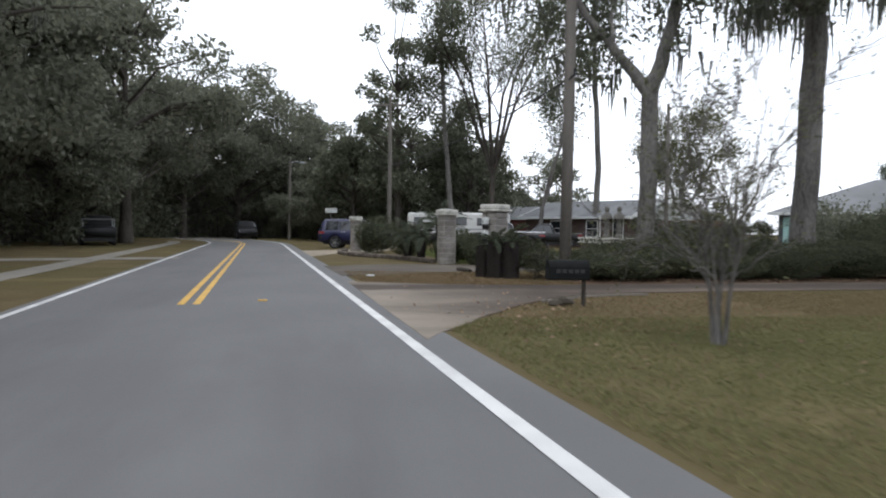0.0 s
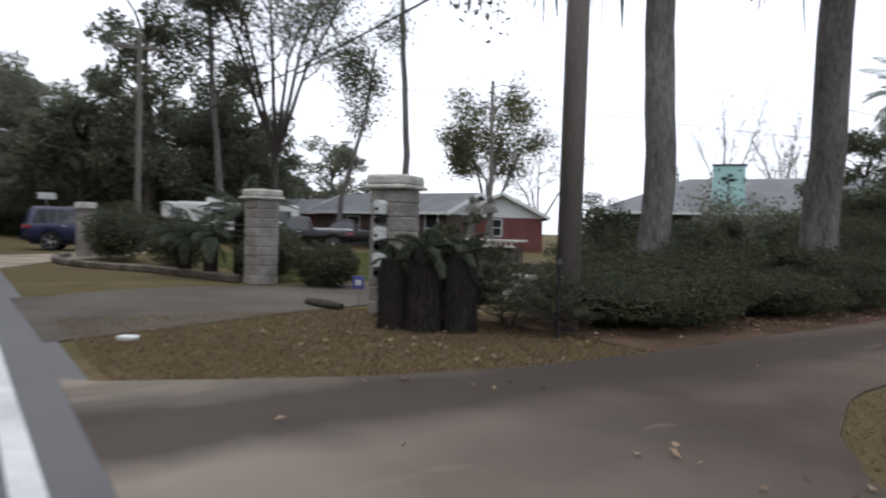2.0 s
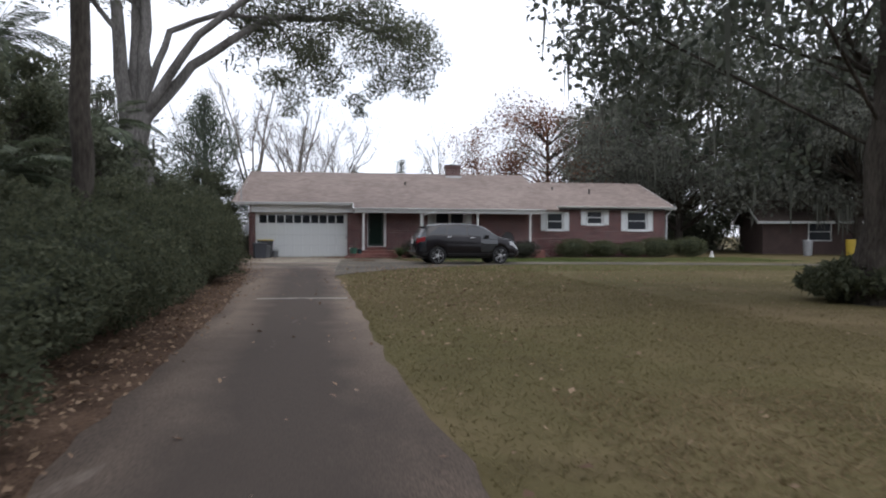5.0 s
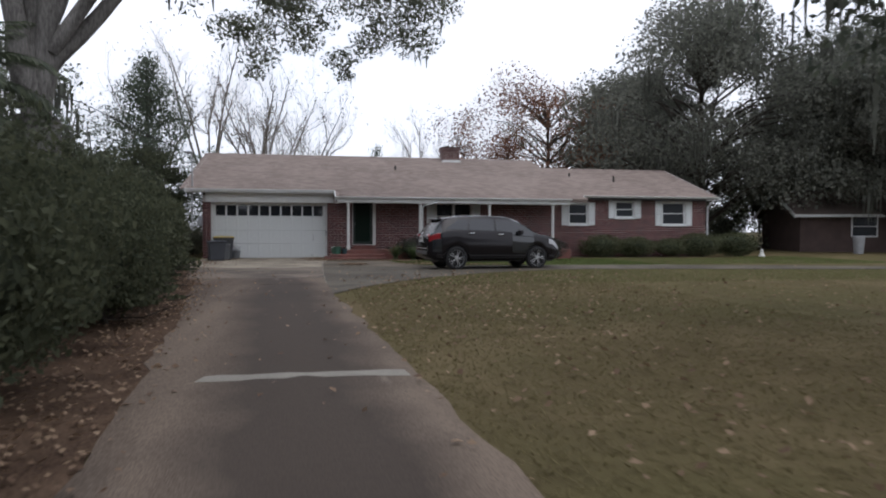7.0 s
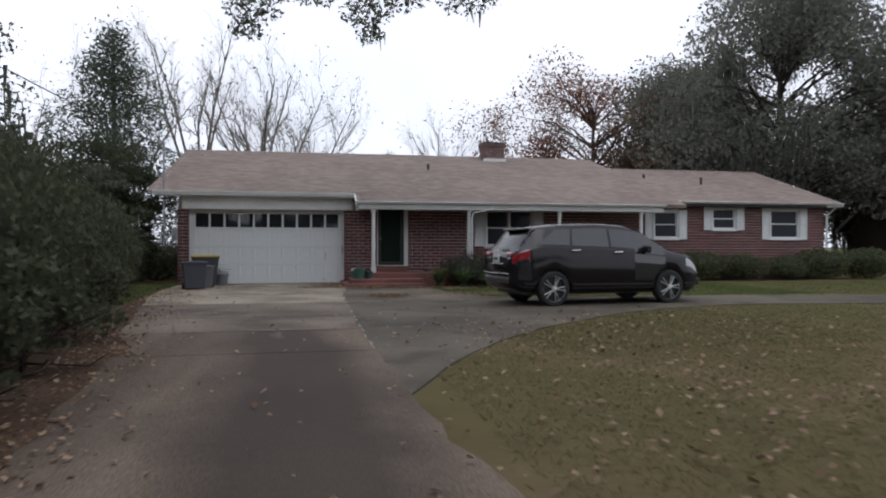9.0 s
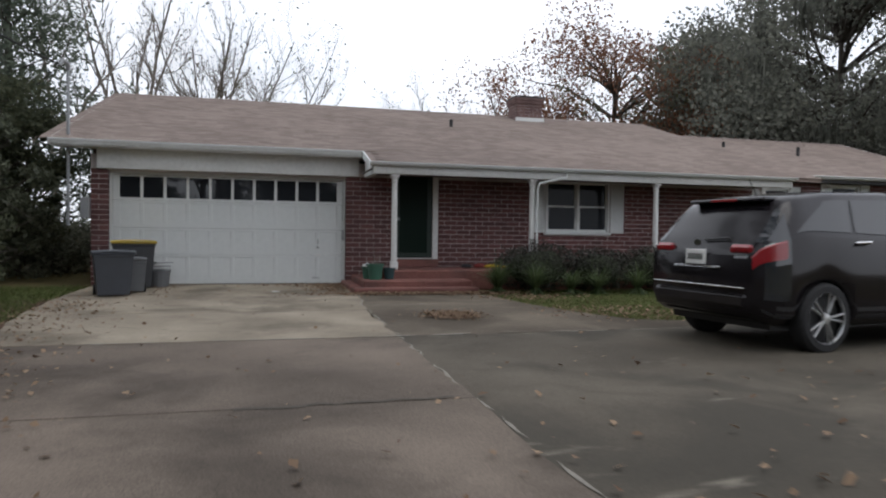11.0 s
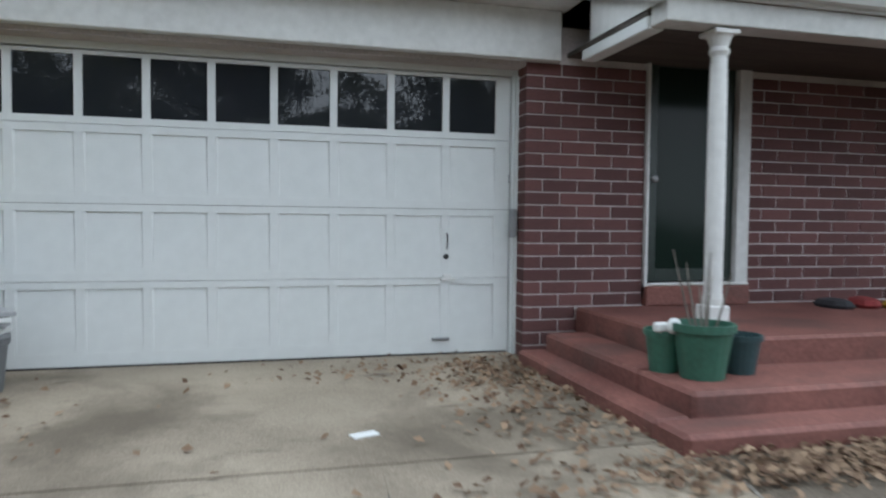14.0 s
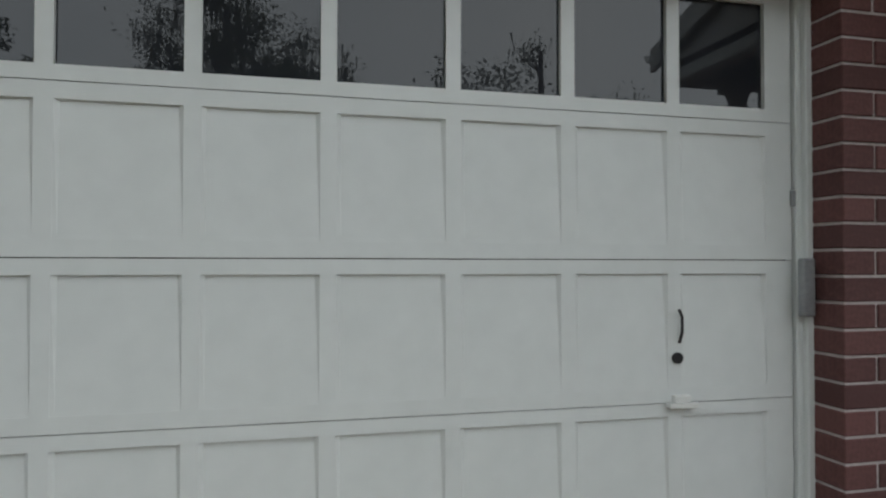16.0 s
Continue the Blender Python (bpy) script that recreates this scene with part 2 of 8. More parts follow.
FASCIA = mat("dull_cream_paint", (0.50, 0.50, 0.48), 0.7, 0.1, 1.2, 14, 0.2, 0.003, col2=(0.58, 0.58, 0.555))
SHINGLE = mat("asphalt_shingle", (0.205, 0.158, 0.136), 0.95, 0.12, 0.45, 70, 0.7, 0.006, col2=(0.255, 0.205, 0.178), pick="island")
SHINGLE_GREY = mat("grey_shingle", (0.16, 0.165, 0.17), 0.95, 0.25, 0.6, 60, 0.6, 0.006)
PORCH_BOARD = mat("dark_brown_boards", (0.055, 0.045, 0.038), 0.8, 0.3, 1.5, 30, 0.4, 0.004, col2=(0.10, 0.085, 0.072), stretch=(0.4, 6, 1))
RED_STEP = mat("red_painted_concrete", (0.15, 0.052, 0.041), 0.7, 0.3, 1.8, 40, 0.2, 0.004, col2=(0.225, 0.092, 0.073))
stained(RED_STEP, (0.075, 0.045, 0.038), 1.6, 0.52, 0.66, 0.6, (0.6, 1, 1))
DOOR_DARK = mat("dark_green_door", (0.012, 0.022, 0.017), 0.4, 0.2, 2, 20, 0.1, 0.002)
DARK = mat("dark_interior", (0.03, 0.03, 0.03), 0.9, 0.2)
DOOR_PANE = plain("garage_pane", (0.016, 0.018, 0.022), 0.015, spec=0.55)
PANE = plain("dark_pane", (0.022, 0.025, 0.029), 0.06, spec=0.1)
METAL = mat("grey_metal", (0.33, 0.34, 0.35), 0.45, 0.15, 4, 50, 0.1, 0.002, metal=0.6)
DARKMETAL = mat("dark_metal", (0.03, 0.03, 0.032), 0.4, 0.2, 4, 50, 0.1, 0.002, metal=0.5)
BARK = mat("grey_bark", (0.105, 0.097, 0.090), 0.95, 0.4, 2.5, 24, 1.0, 0.03, col2=(0.22, 0.208, 0.195), stretch=(1, 1, 0.25), spec=0.15)
BARK_DARK = mat("dark_bark", (0.045, 0.038, 0.032), 0.95, 0.4, 2.5, 24, 1.0, 0.03, col2=(0.10, 0.088, 0.075), stretch=(1, 1, 0.25), spec=0.15)
BARK_PALE = mat("pale_bare_twigs", (0.17, 0.15, 0.13), 0.95, 0.3, 2.5, 24, 0.6, 0.01, stretch=(1, 1, 0.3), spec=0.15)
POLE_WOOD = mat("weathered_pole_wood", (0.15, 0.135, 0.12), 0.9, 0.3, 1.5, 30, 0.7, 0.01, stretch=(3, 3, 0.3))
OAK_LEAF = leafy("oak_leaves", (0.065, 0.076, 0.05), (0.16, 0.172, 0.115), 0.42)
DARK_LEAF = leafy("dark_evergreen_leaves", (0.105, 0.112, 0.082), (0.21, 0.22, 0.16), 0.48)
MAGNOLIA_LEAF = leafy("glossy_magnolia_leaves", (0.06, 0.072, 0.056), (0.13, 0.146, 0.108), 0.42, 0.4)
HEDGE_LEAF = leafy("hedge_leaves", (0.05, 0.058, 0.035), (0.098, 0.106, 0.062), 0.4, 0.85)
CEDAR_LEAF = leafy("cedar_sprays", (0.06, 0.078, 0.06), (0.13, 0.155, 0.11), 0.42)
RED_LEAF = leafy("russet_leaves", (0.09, 0.04, 0.025), (0.26, 0.13, 0.075), 0.35)
OLIVE_LEAF = leafy("olive_leaves", (0.05, 0.06, 0.025), (0.16, 0.16, 0.085), 0.35)
BUSH_LEAF = leafy("olive_bush_leaves", (0.055, 0.066, 0.034), (0.135, 0.145, 0.08), 0.4, 0.8)
PALM_LEAF = leafy("palm_leaflets", (0.045, 0.06, 0.036), (0.13, 0.15, 0.095), 0.35, 0.5)
MOSSY_LEAF = leafy("grey_live_oak_leaves", (0.095, 0.10, 0.085), (0.20, 0.205, 0.17), 0.5, 0.8)
MOSS = leafy("spanish_moss", (0.07, 0.075, 0.06), (0.17, 0.175, 0.15), 0.4, 0.9)
GRASS = leafy("grass_blades", (0.116, 0.097, 0.045), (0.185, 0.158, 0.078), 0.45, 0.8)
GRASS_TAN = leafy("tan_grass_blades", (0.125, 0.09, 0.048), (0.24, 0.178, 0.10), 0.35, 0.8)
GRASS_MIX = leafy("olive_grass_blades", (0.10, 0.112, 0.042), (0.19, 0.182, 0.08), 0.35, 0.8)
GRASS_GREEN = leafy("green_grass_blades", (0.05, 0.075, 0.02), (0.13, 0.16, 0.05), 0.35, 0.8)
DRY_LEAF = leafy("fallen_leaves", (0.11, 0.066, 0.042), (0.31, 0.22, 0.145), 0.2, 0.8)
PURPLE_LEAF = leafy("dark_purple_green_leaves", (0.018, 0.018, 0.016), (0.065, 0.065, 0.05), 0.2)
STRAP_LEAF = leafy("strap_leaves", (0.035, 0.06, 0.022), (0.13, 0.165, 0.075), 0.3, 0.5)


# ---- mesh helpers ----
class Form:
    """Gathers vertices and faces of one mesh."""

    def __init__(self):
        self.v, self.f = [], []

    def add(self, verts, faces, m=None):
        k = len(self.v)
        self.v += [tuple(m @ Vector(p)) for p in verts] if m else [tuple(p) for p in verts]
        self.f += [tuple(i + k for i in face) for face in faces]
        return self

    def box(self, x0, y0, z0, x1, y1, z1, b=0.0, m=None):
        if b <= 0:
            v = [(x, y, z) for x in (x0, x1) for y in (y0, y1) for z in (z0, z1)]
            return self.add(v, [(0, 1, 3, 2), (4, 6, 7, 5), (0, 4, 5, 1), (2, 3, 7, 6), (0, 2, 6, 4), (1, 5, 7, 3)], m)
        v, at = [], {}
        for sx in (0, 1):
            for sy in (0, 1):
                for sz in (0, 1):
                    full = ((x0, x1)[sx], (y0, y1)[sy], (z0, z1)[sz])
                    inn = (full[0] + (b if sx == 0 else -b), full[1] + (b if sy == 0 else -b), full[2] + (b if sz == 0 else -b))
                    for axis in range(3):
                        at[sx, sy, sz, axis] = len(v)
                        v.append(tuple(full[i] if i == axis else inn[i] for i in range(3)))
        f = []
        for axis in range(3):
            o = [i for i in range(3) if i != axis]
            for s in (0, 1):
                ring = []
                for p, q in ((0, 0), (1, 0), (1, 1), (0, 1)):
                    key = [0, 0, 0]
                    key[axis], key[o[0]], key[o[1]] = s, p, q
                    ring.append(at[(*key, axis)])
                f.append(tuple(ring))
            for p in (0, 1):
                for q in (0, 1):
                    lo, hi = [0, 0, 0], [0, 0, 0]
                    lo[o[0]] = hi[o[0]] = p
                    lo[o[1]] = hi[o[1]] = q
                    hi[axis] = 1
                    f.append((at[(*lo, o[0])], at[(*hi, o[0])], at[(*hi, o[1])], at[(*lo, o[1])]))
        for sx in (0, 1):
            for sy in (0, 1):
                for sz in (0, 1):
                    f.append(tuple(at[sx, sy, sz, a] for a in range(3)))
        return self.add(v, f, m)

    def tube(self, pts, radii, sides=8, caps=True, m=None):
        pts = [Vector(p) for p in pts]
        v, f = [], []
        side = None
        for i, p in enumerate(pts):
            d = (pts[min(i + 1, len(pts) - 1)] - pts[max(i - 1, 0)]).normalized()
            if side is None:
                side = d.orthogonal().normalized()
            side = (side - d * side.dot(d)).normalized()
            other = d.cross(side)
            r = radii[i] if hasattr(radii, "__len__") else radii
            for k in range(sides):
                a = 2 * math.pi * k / sides
                v.append(p + (side * math.cos(a) + other * math.sin(a)) * r)
        for i in range(len(pts) - 1):
            for k in range(sides):
                a, b = i * sides + k, i * sides + (k + 1) % sides
                f.append((a, b, b + sides, a + sides))
        if caps:
            f.append(tuple(reversed(range(sides))))
            f.append(tuple(range((len(pts) - 1) * sides, len(pts) * sides)))
        return self.add(v, f, m)

    def lathe(self, profile, at=(0, 0, 0), sides=20, m=None, caps=True):
        """profile: (radius, height) from the bottom up, turned round the vertical."""
        v, f = [], []
        for r, z in profile:
            for k in range(sides):
                a = 2 * math.pi * k / sides
                v.append((at[0] + r * math.cos(a), at[1] + r * math.sin(a), at[2] + z))
        for i in range(len(profile) - 1):
            for k in range(sides):
                a, b = i * sides + k, i * sides + (k + 1) % sides
                f.append((a, b, b + sides, a + sides))
        if caps:
            f.append(tuple(reversed(range(sides))))
            f.append(tuple(range((len(profile) - 1) * sides, len(profile) * sides)))
        return self.add(v, f, m)

    def strip(self, left, right, z, thick=0.0):
        """A ground ribbon between two lines of (x, y)."""
        k = len(left)
        v = [(*p, z) for p in left] + [(*p, z) for p in right]
        f = [(i, i + k, i + k + 1, i + 1) for i in range(k - 1)]
        if thick:
            v += [(*p, z - thick) for p in left] + [(*p, z - thick) for p in right]
            f += [(i, i + 1, i + 1 + 2 * k, i + 2 * k) for i in range(k - 1)]
            f += [(i + k + 1, i + k, i + 3 * k, i + 3 * k + 1) for i in range(k - 1)]
            f += [(0, 2 * k, 3 * k, k), (k - 1, 2 * k - 1, 4 * k - 1, 3 * k - 1)]
        return self.add(v, f)

    def mesh(self, name, smooth=False):
        me = bpy.data.meshes.new(name)
        me.from_pydata(self.v, [], self.f)
        if smooth:
            me.polygons.foreach_set("use_smooth", [True] * len(me.polygons))
        me.update()
        return me


def fixed(me):
    """The mesh with all its faces turned outward."""
    bm = bmesh.new()
    bm.from_mesh(me)
    bmesh.ops.recalc_face_normals(bm, faces=bm.faces)
    bm.to_mesh(me)
    bm.free()
    return me


def part(name, form, material, parent=None, label="", smooth=False):
    me = fixed(form.mesh(name, smooth)) if isinstance(form, Form) else form
    if material and not me.materials:
        me.materials.append(material)
    ob = new(name, me)
    if parent:
        ob.parent = parent
    return tagged(ob, label) if label else ob


def thing(name, label, category, x=0, y=0, z=0, turn=0, group="", kind=""):
    ob = new(name)
    ob.matrix_basis = pose(x, y, z, 0, 0, turn)
    ob.empty_display_size = 0.2
    return tagged(ob, label, category, group, kind)


def single(name, form, material, label, category, group="", kind="", smooth=False, at=None):
    ob = part(name, form, material, None, "", smooth)
    if at:
        ob.matrix_basis = at
    return tagged(ob, label, category, group, kind)


def quads(name, verts, per=4):
    """A mesh of separate faces of per corners each, from an array of corner points."""
    verts = np.asarray(verts, np.float32).reshape(-1, 3)
    n = len(verts) // per
    me = bpy.data.meshes.new(name)
    me.vertices.add(len(verts))
    me.vertices.foreach_set("co", verts.ravel())
    me.loops.add(len(verts))
    me.loops.foreach_set("vertex_index", np.arange(len(verts), dtype=np.int32))
    me.polygons.add(n)
    me.polygons.foreach_set("loop_start", np.arange(n, dtype=np.int32) * per)
    me.update(calc_edges=True)
    return me


def leaf_cloud(name, centres, size, rng, narrow=0.5, flat=0.0, vary=0.4):
    """Leaves: a small folded-free diamond at each centre, turned at random. flat: how level they lie."""
    c = np.asarray(centres, float)
    n = len(c)
    a = rng.normal(size=(n, 3))
    a[:, 2] *= 1 - flat
    a /= np.linalg.norm(a, axis=1, keepdims=True)
    b = rng.normal(size=(n, 3))
    b -= a * (a * b).sum(1, keepdims=True)
    if flat:
        b[:, 2] *= 1 - flat
    b /= np.linalg.norm(b, axis=1, keepdims=True)
    s = (size * (1 + vary * rng.uniform(-1, 1, n)))[:, None]
    v = np.stack([c - a * s * 0.5, c + b * s * narrow * 0.5 + a * s * 0.05, c + a * s * 0.5, c - b * s * narrow * 0.5 + a * s * 0.05], 1)
    return quads(name, v)


# ---- ground, road, drives ----
def along(points, step=0.5, jitter=0.0, seed=1):
    """A line of (x, y) through the points, in even steps, with a ragged edge."""
    rng = np.random.default_rng(seed)
    p = np.array(points, float)
    s = np.r_[0, np.cumsum(np.hypot(*np.diff(p, axis=0).T))]
    n = max(2, int(s[-1] / step))
    u = np.linspace(0, s[-1], n)
    out = np.stack([np.interp(u, s, p[:, 0]), np.interp(u, s, p[:, 1])], 1)
    k = np.ones(5) / 5
    if n > 12:
        for i in (0, 1):
            out[2:-2, i] = np.convolve(out[:, i], k, "valid")
    out[1:-1] += rng.normal(0, jitter, (n - 2, 2)) if jitter else 0
    return [tuple(q) for q in out]


def pair(left, right, step=0.5, jitter=0.0, seed=1):
    a = along(left, step, 0, seed)
    b = along(right, step, 0, seed)
    n = max(len(a), len(b))

    def again(line):
        line = np.array(line)
        u = np.linspace(0, 1, len(line))
        w = np.linspace(0, 1, n)
        return np.stack([np.interp(w, u, line[:, 0]), np.interp(w, u, line[:, 1])], 1)

    rng = np.random.default_rng(seed)
    a, b = again(a), again(b)
    if jitter:
        a[1:-1] += rng.normal(0, jitter, (n - 2, 2))
        b[1:-1] += rng.normal(0, jitter, (n - 2, 2))
    return [tuple(q) for q in a], [tuple(q) for q in b]


def lawn_sheet():
    f = Form()
    xs = [-1500, -300] + list(range(-90, 61, 3)) + [300, 1500]
    ys = [-1500, -300] + list(range(-90, 61, 3)) + [300, 1500]
    for x in xs:
        for y in ys:
            f.v.append((x, y, 0))
    k = len(ys)
    f.f += [(i * k + j, (i + 1) * k + j, (i + 1) * k + j + 1, i * k + j + 1) for i in range(len(xs) - 1) for j in range(k - 1)]
    return f


ground = single("ground", lawn_sheet(), LAWN, "patchy olive and tan lawn ground", "ground", kind="structure")


def road_line(offset, x0=70, x1=-75, step=1.0):
    """Points along the road at a distance to the right of its middle: straight, then a bend to the left."""
    pts, x, y, head = [], x0, -47.52 + 0.1 * (x0 - 6), math.pi + math.atan(0.1)
    bend = 0.0
    while x > x1 and y > -130:
        nx, ny = -math.sin(head), math.cos(head)
        pts.append((x - nx * offset, y - ny * offset))
        if x < -29:
            bend = min(bend + 0.004, 0.024)
        head += bend * step
        x += math.cos(head) * step
        y += math.sin(head) * step
    return pts


road = single("road", Form().strip(road_line(-2.36), road_line(3.2), 0.016, 0.06), ASPHALT, "grey asphalt two-lane road with painted lines", "road", kind="structure")
part("edge_line", Form().strip(road_line(2.58), road_line(2.72), 0.021), WHITE_LINE, road, "worn white edge line")
part("edge_line", Form().strip(road_line(-2.22), road_line(-2.11), 0.021), WHITE_LINE, road, "worn white edge line")
part("centre_line", Form().strip(road_line(-0.17, 5.8), road_line(-0.06, 5.8), 0.021), YELLOW_LINE, road, "yellow centre line")
part("centre_line", Form().strip(road_line(0.06, 5.8), road_line(0.17, 5.8), 0.021), YELLOW_LINE, road, "yellow centre line")
part("lane_marker", Form().box(5.2, -46.55, 0.018, 5.3, -46.4, 0.036, 0.006), YELLOW_LINE, road, "raised amber reflector")

# the drive: mouth at the road, long lane, apron of slabs before the garage
mouth_l = [(0.95, -45.0), (1.15, -44.7), (1.7, -43.5), (1.86, -42.4), (1.96, -41.2), (1.75, -39.5), (1.3, -36.0), (0.95, -33.0), (0.72, -30.0), (0.48, -25.5), (-0.1, -20.0), (-0.5, -17.0), (-0.75, -14.6)]
mouth_r = [(9.4, -44.3), (8.6, -43.95), (7.1, -43.05), (5.6, -42.1), (4.6, -41.2), (4.0, -40.2), (3.65, -39.0), (3.35, -36.5), (3.06, -34.0), (2.86, -31.8), (2.72, -29.8), (2.57, -26.5), (2.33, -21.7), (2.13, -18.5), (2.05, -17.0), (2.0, -14.6)]
drive_l, drive_r = pair(mouth_l, mouth_r, 0.4, 0.025, 3)
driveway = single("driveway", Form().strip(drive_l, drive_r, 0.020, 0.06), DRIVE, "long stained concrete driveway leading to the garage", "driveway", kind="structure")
bed_l = along([(-1.2, -40.0), (-1.6, -30), (-2.6, -18), (-4.2, -9), (-4.4, -3)], 0.5, 0.1, 41)
bed_r = along([(1.75, -39.6), (0.95, -33), (0.6, -27), (0.25, -20), (-0.35, -14.4), (-1.35, -10.5), (-2.3, -5), (-2.6, -3)], 0.5, 0.08, 42)
bed_l, bed_r = pair(bed_l, bed_r, 0.5, 0.02, 43)
single("hedge_bed", Form().strip(bed_l, bed_r, 0.012, 0.03), BED, "brown leaf-covered soil along the hedge", "soil", kind="structure")
def apron_edge(y):
    return float(np.interp(y, [-14.6, -9, -5, -2.4, 0], [1.97, 2.0, 2.06, 2.3, 2.3]))


for a, b in ((-14.58, -12.57), (-12.55, -10.62), (-10.6, -7.80), (-7.78, -5.22), (-5.2, -2.38), (-2.36, -0.02)):
    xl = lambda y: -2.62 + (0.0 if y > -4 else 0.165 * (-4 - y) if y > -13 else 1.5 + 0.38 * (-13 - y))
    ll, rr = pair([(xl(a), a), (xl(b), b)], [(apron_edge(a), a), (apron_edge(b), b)], 0.3, 0.02, int(-a * 10))
    part("slab", Form().strip(ll, rr, 0.020, 0.06), CONCRETE if a > -8 else MIDCON if a > -13 else DRIVE, driveway, "worn pale concrete slab" if a > -8 else "dark stained concrete slab")
part("slab", Form().strip(*pair([(0.75, -24.25), (1.6, -24.2), (2.4, -24.3)], [(0.8, -24.04), (1.6, -23.98), (2.38, -24.05)], 0.15, 0.02, 61), 0.0225), PALE, driveway, "pale patched strip across the drive")
rng = np.random.default_rng(5)
for path in (((0.85, -2.5), (0.8, -3.4), (0.62, -4.1), (0.66, -4.9), (0.4, -5.6)), ((2.2, -7.3), (1.0, -8.6), (-0.6, -9.6)), ((-1.4, -6.4), (0.2, -7.2), (1.6, -7.0)),
             ((-1.2, -4.4), (-0.3, -4.9), (0.64, -4.8)), ((-0.42, -12.56), (0.7, -12.54), (1.76, -12.56)), ((0.4, -10.62), (1.0, -10.6), (1.85, -10.55))):
    mid = np.array(along(path, 0.12, 0.03, 7))
    w = np.abs(rng.normal(0.022 if path[0][1] < -10 else 0.003, 0.0025, len(mid)))[:, None]
    nrm = np.stack([-np.gradient(mid[:, 1]), np.gradient(mid[:, 0])], 1)
    nrm /= np.linalg.norm(nrm, axis=1, keepdims=True)
    part("crack", Form().strip([tuple(p) for p in mid - nrm * w], [tuple(p) for p in mid + nrm * w], 0.0235), CRACK, driveway, "dark crack in the concrete")
side_l, side_r = pair([(1.9, -7.76), (4.0, -7.74), (5.8, -7.6), (8.0, -7.2), (14.0, -7.7), (22, -10), (34, -16)], [(1.9, -17.2), (2.9, -15.0), (4.6, -12.75), (7.0, -10.7), (9.8, -9.6), (20.5, -11.4), (32, -17.6)], 0.5, 0.02, 11)
parking = single("side_driveway", Form().strip(side_l, side_r, 0.019, 0.06), DAMP, "dark damp concrete drive crossing the front lawn", "driveway", kind="structure")
walk_l, walk_r = pair([(2.2, -2.3), (4.5, -2.5), (4.7, -4.3), (5.03, -5.9), (5.5, -7.0), (8.0, -7.15)], [(1.95, -7.74), (3.2, -7.72), (4.2, -7.72), (5.0, -7.70), (5.8, -7.58), (8.0, -7.18)], 0.3, 0.02, 13)
part("forecourt", Form().strip(walk_l, walk_r, 0.0185, 0.06), FORECOURT, parking, "brownish worn concrete forecourt")
for pts, w in (([(2.3, -2.7), (2.09, -4.6), (2.05, -6.9), (2.0, -9.0), (1.98, -12.0), (1.97, -14.5)], 0.011), ([(-1.2, -7.79), (0.2, -7.79), (1.9, -7.78), (2.66, -7.72), (4.1, -7.74), (5.7, -7.74)], 0.022), ([(8.8, -7.2), (11, -7.35), (14, -7.72)], 0.03), ([(2.12, -4.62), (2.9, -4.6), (3.6, -4.7)], 0.02)):
    mid = np.array(along(pts, 0.12, 0.012, 17))
    nrm = np.stack([-np.gradient(mid[:, 1]), np.gradient(mid[:, 0])], 1)
    nrm /= np.linalg.norm(nrm, axis=1, keepdims=True)
    jr = np.random.default_rng(int(w * 1000) + len(mid))
    ww = w * (0.3 + 1.2 * jr.random(len(mid)))[:, None]
    lo, hi = mid - nrm * ww * jr.uniform(0.4, 1.3, (len(mid), 1)), mid + nrm * ww
    start = 0
    while start < len(mid) - 2:
        stop = min(start + int(jr.integers(4, 12)), len(mid))
        a, b = lo[start:stop].copy(), hi[start:stop].copy()
        for e in (0, -1):
            a[e] = b[e] = (a[e] + b[e]) / 2
        part("joint", Form().strip([tuple(p) for p in a], [tuple(p) for p in b], 0.0245), PALE, parking, "pale worn concrete joint")
        start = stop + int(jr.integers(0, 3))
kerb_mid = np.array(along([(5.5, -41.75), (5.0, -41.2), (4.66, -40.75), (4.4, -40.2), (4.25, -39.7), (4.2, -39.2)], 0.2, 0.012, 19))
kn = np.stack([-np.gradient(kerb_mid[:, 1]), np.gradient(kerb_mid[:, 0])], 1)
kn /= np.linalg.norm(kn, axis=1, keepdims=True)
single("drive_kerb", Form().strip([tuple(p) for p in kerb_mid - kn * 0.03], [tuple(p) for p in kerb_mid + kn * 0.03], 0.045, 0.09), KERB, "low pale concrete kerb edging the lawn at the drive mouth", "kerb", kind="structure")
# the neighbour's drive between the pillars, and the strips across the road
nl, nr = pair([(-5.3, -45.6), (-5.4, -44.95), (-6.7, -43.9), (-6.9, -42.3), (-6.3, -40.3), (-10, -34), (-16, -28)], [(-0.75, -45.1), (-1.6, -43.7), (-2.4, -42.3), (-3.0, -40.8), (-6, -34), (-11, -27)], 0.5, 0.03, 23)
single("neighbour_driveway", Form().strip(nl, nr, 0.018, 0.06), NDRIVE, "worn concrete driveway passing between stone gate pillars", "driveway", kind="structure")
single("far_driveway", Form().strip(*pair([(-9.2, -50.9), (-8.4, -53.0), (-6.8, -56.0), (-5.0, -60)], [(-10.6, -51.0), (-9.9, -53.2), (-8.4, -56.4), (-6.6, -60.5)], 0.6, 0.03, 29), 0.019, 0.05), KERB, "pale concrete driveway across the road", "driveway", kind="structure")
single("sidewalk", Form().strip(road_line(-5.0, 40, -40), road_line(-4.2, 40, -40), 0.014, 0.05), KERB, "pale concrete sidewalk through the grass across the road", "pavement", kind="structure")
l2, r2 = pair([(-19.5, -46.9), (-21, -44.8), (-27, -43.2), (-33, -42)], [(-12.5, -46.2), (-16, -45.0), (-20, -42.6), (-32, -39)], 0.6, 0.03, 31)
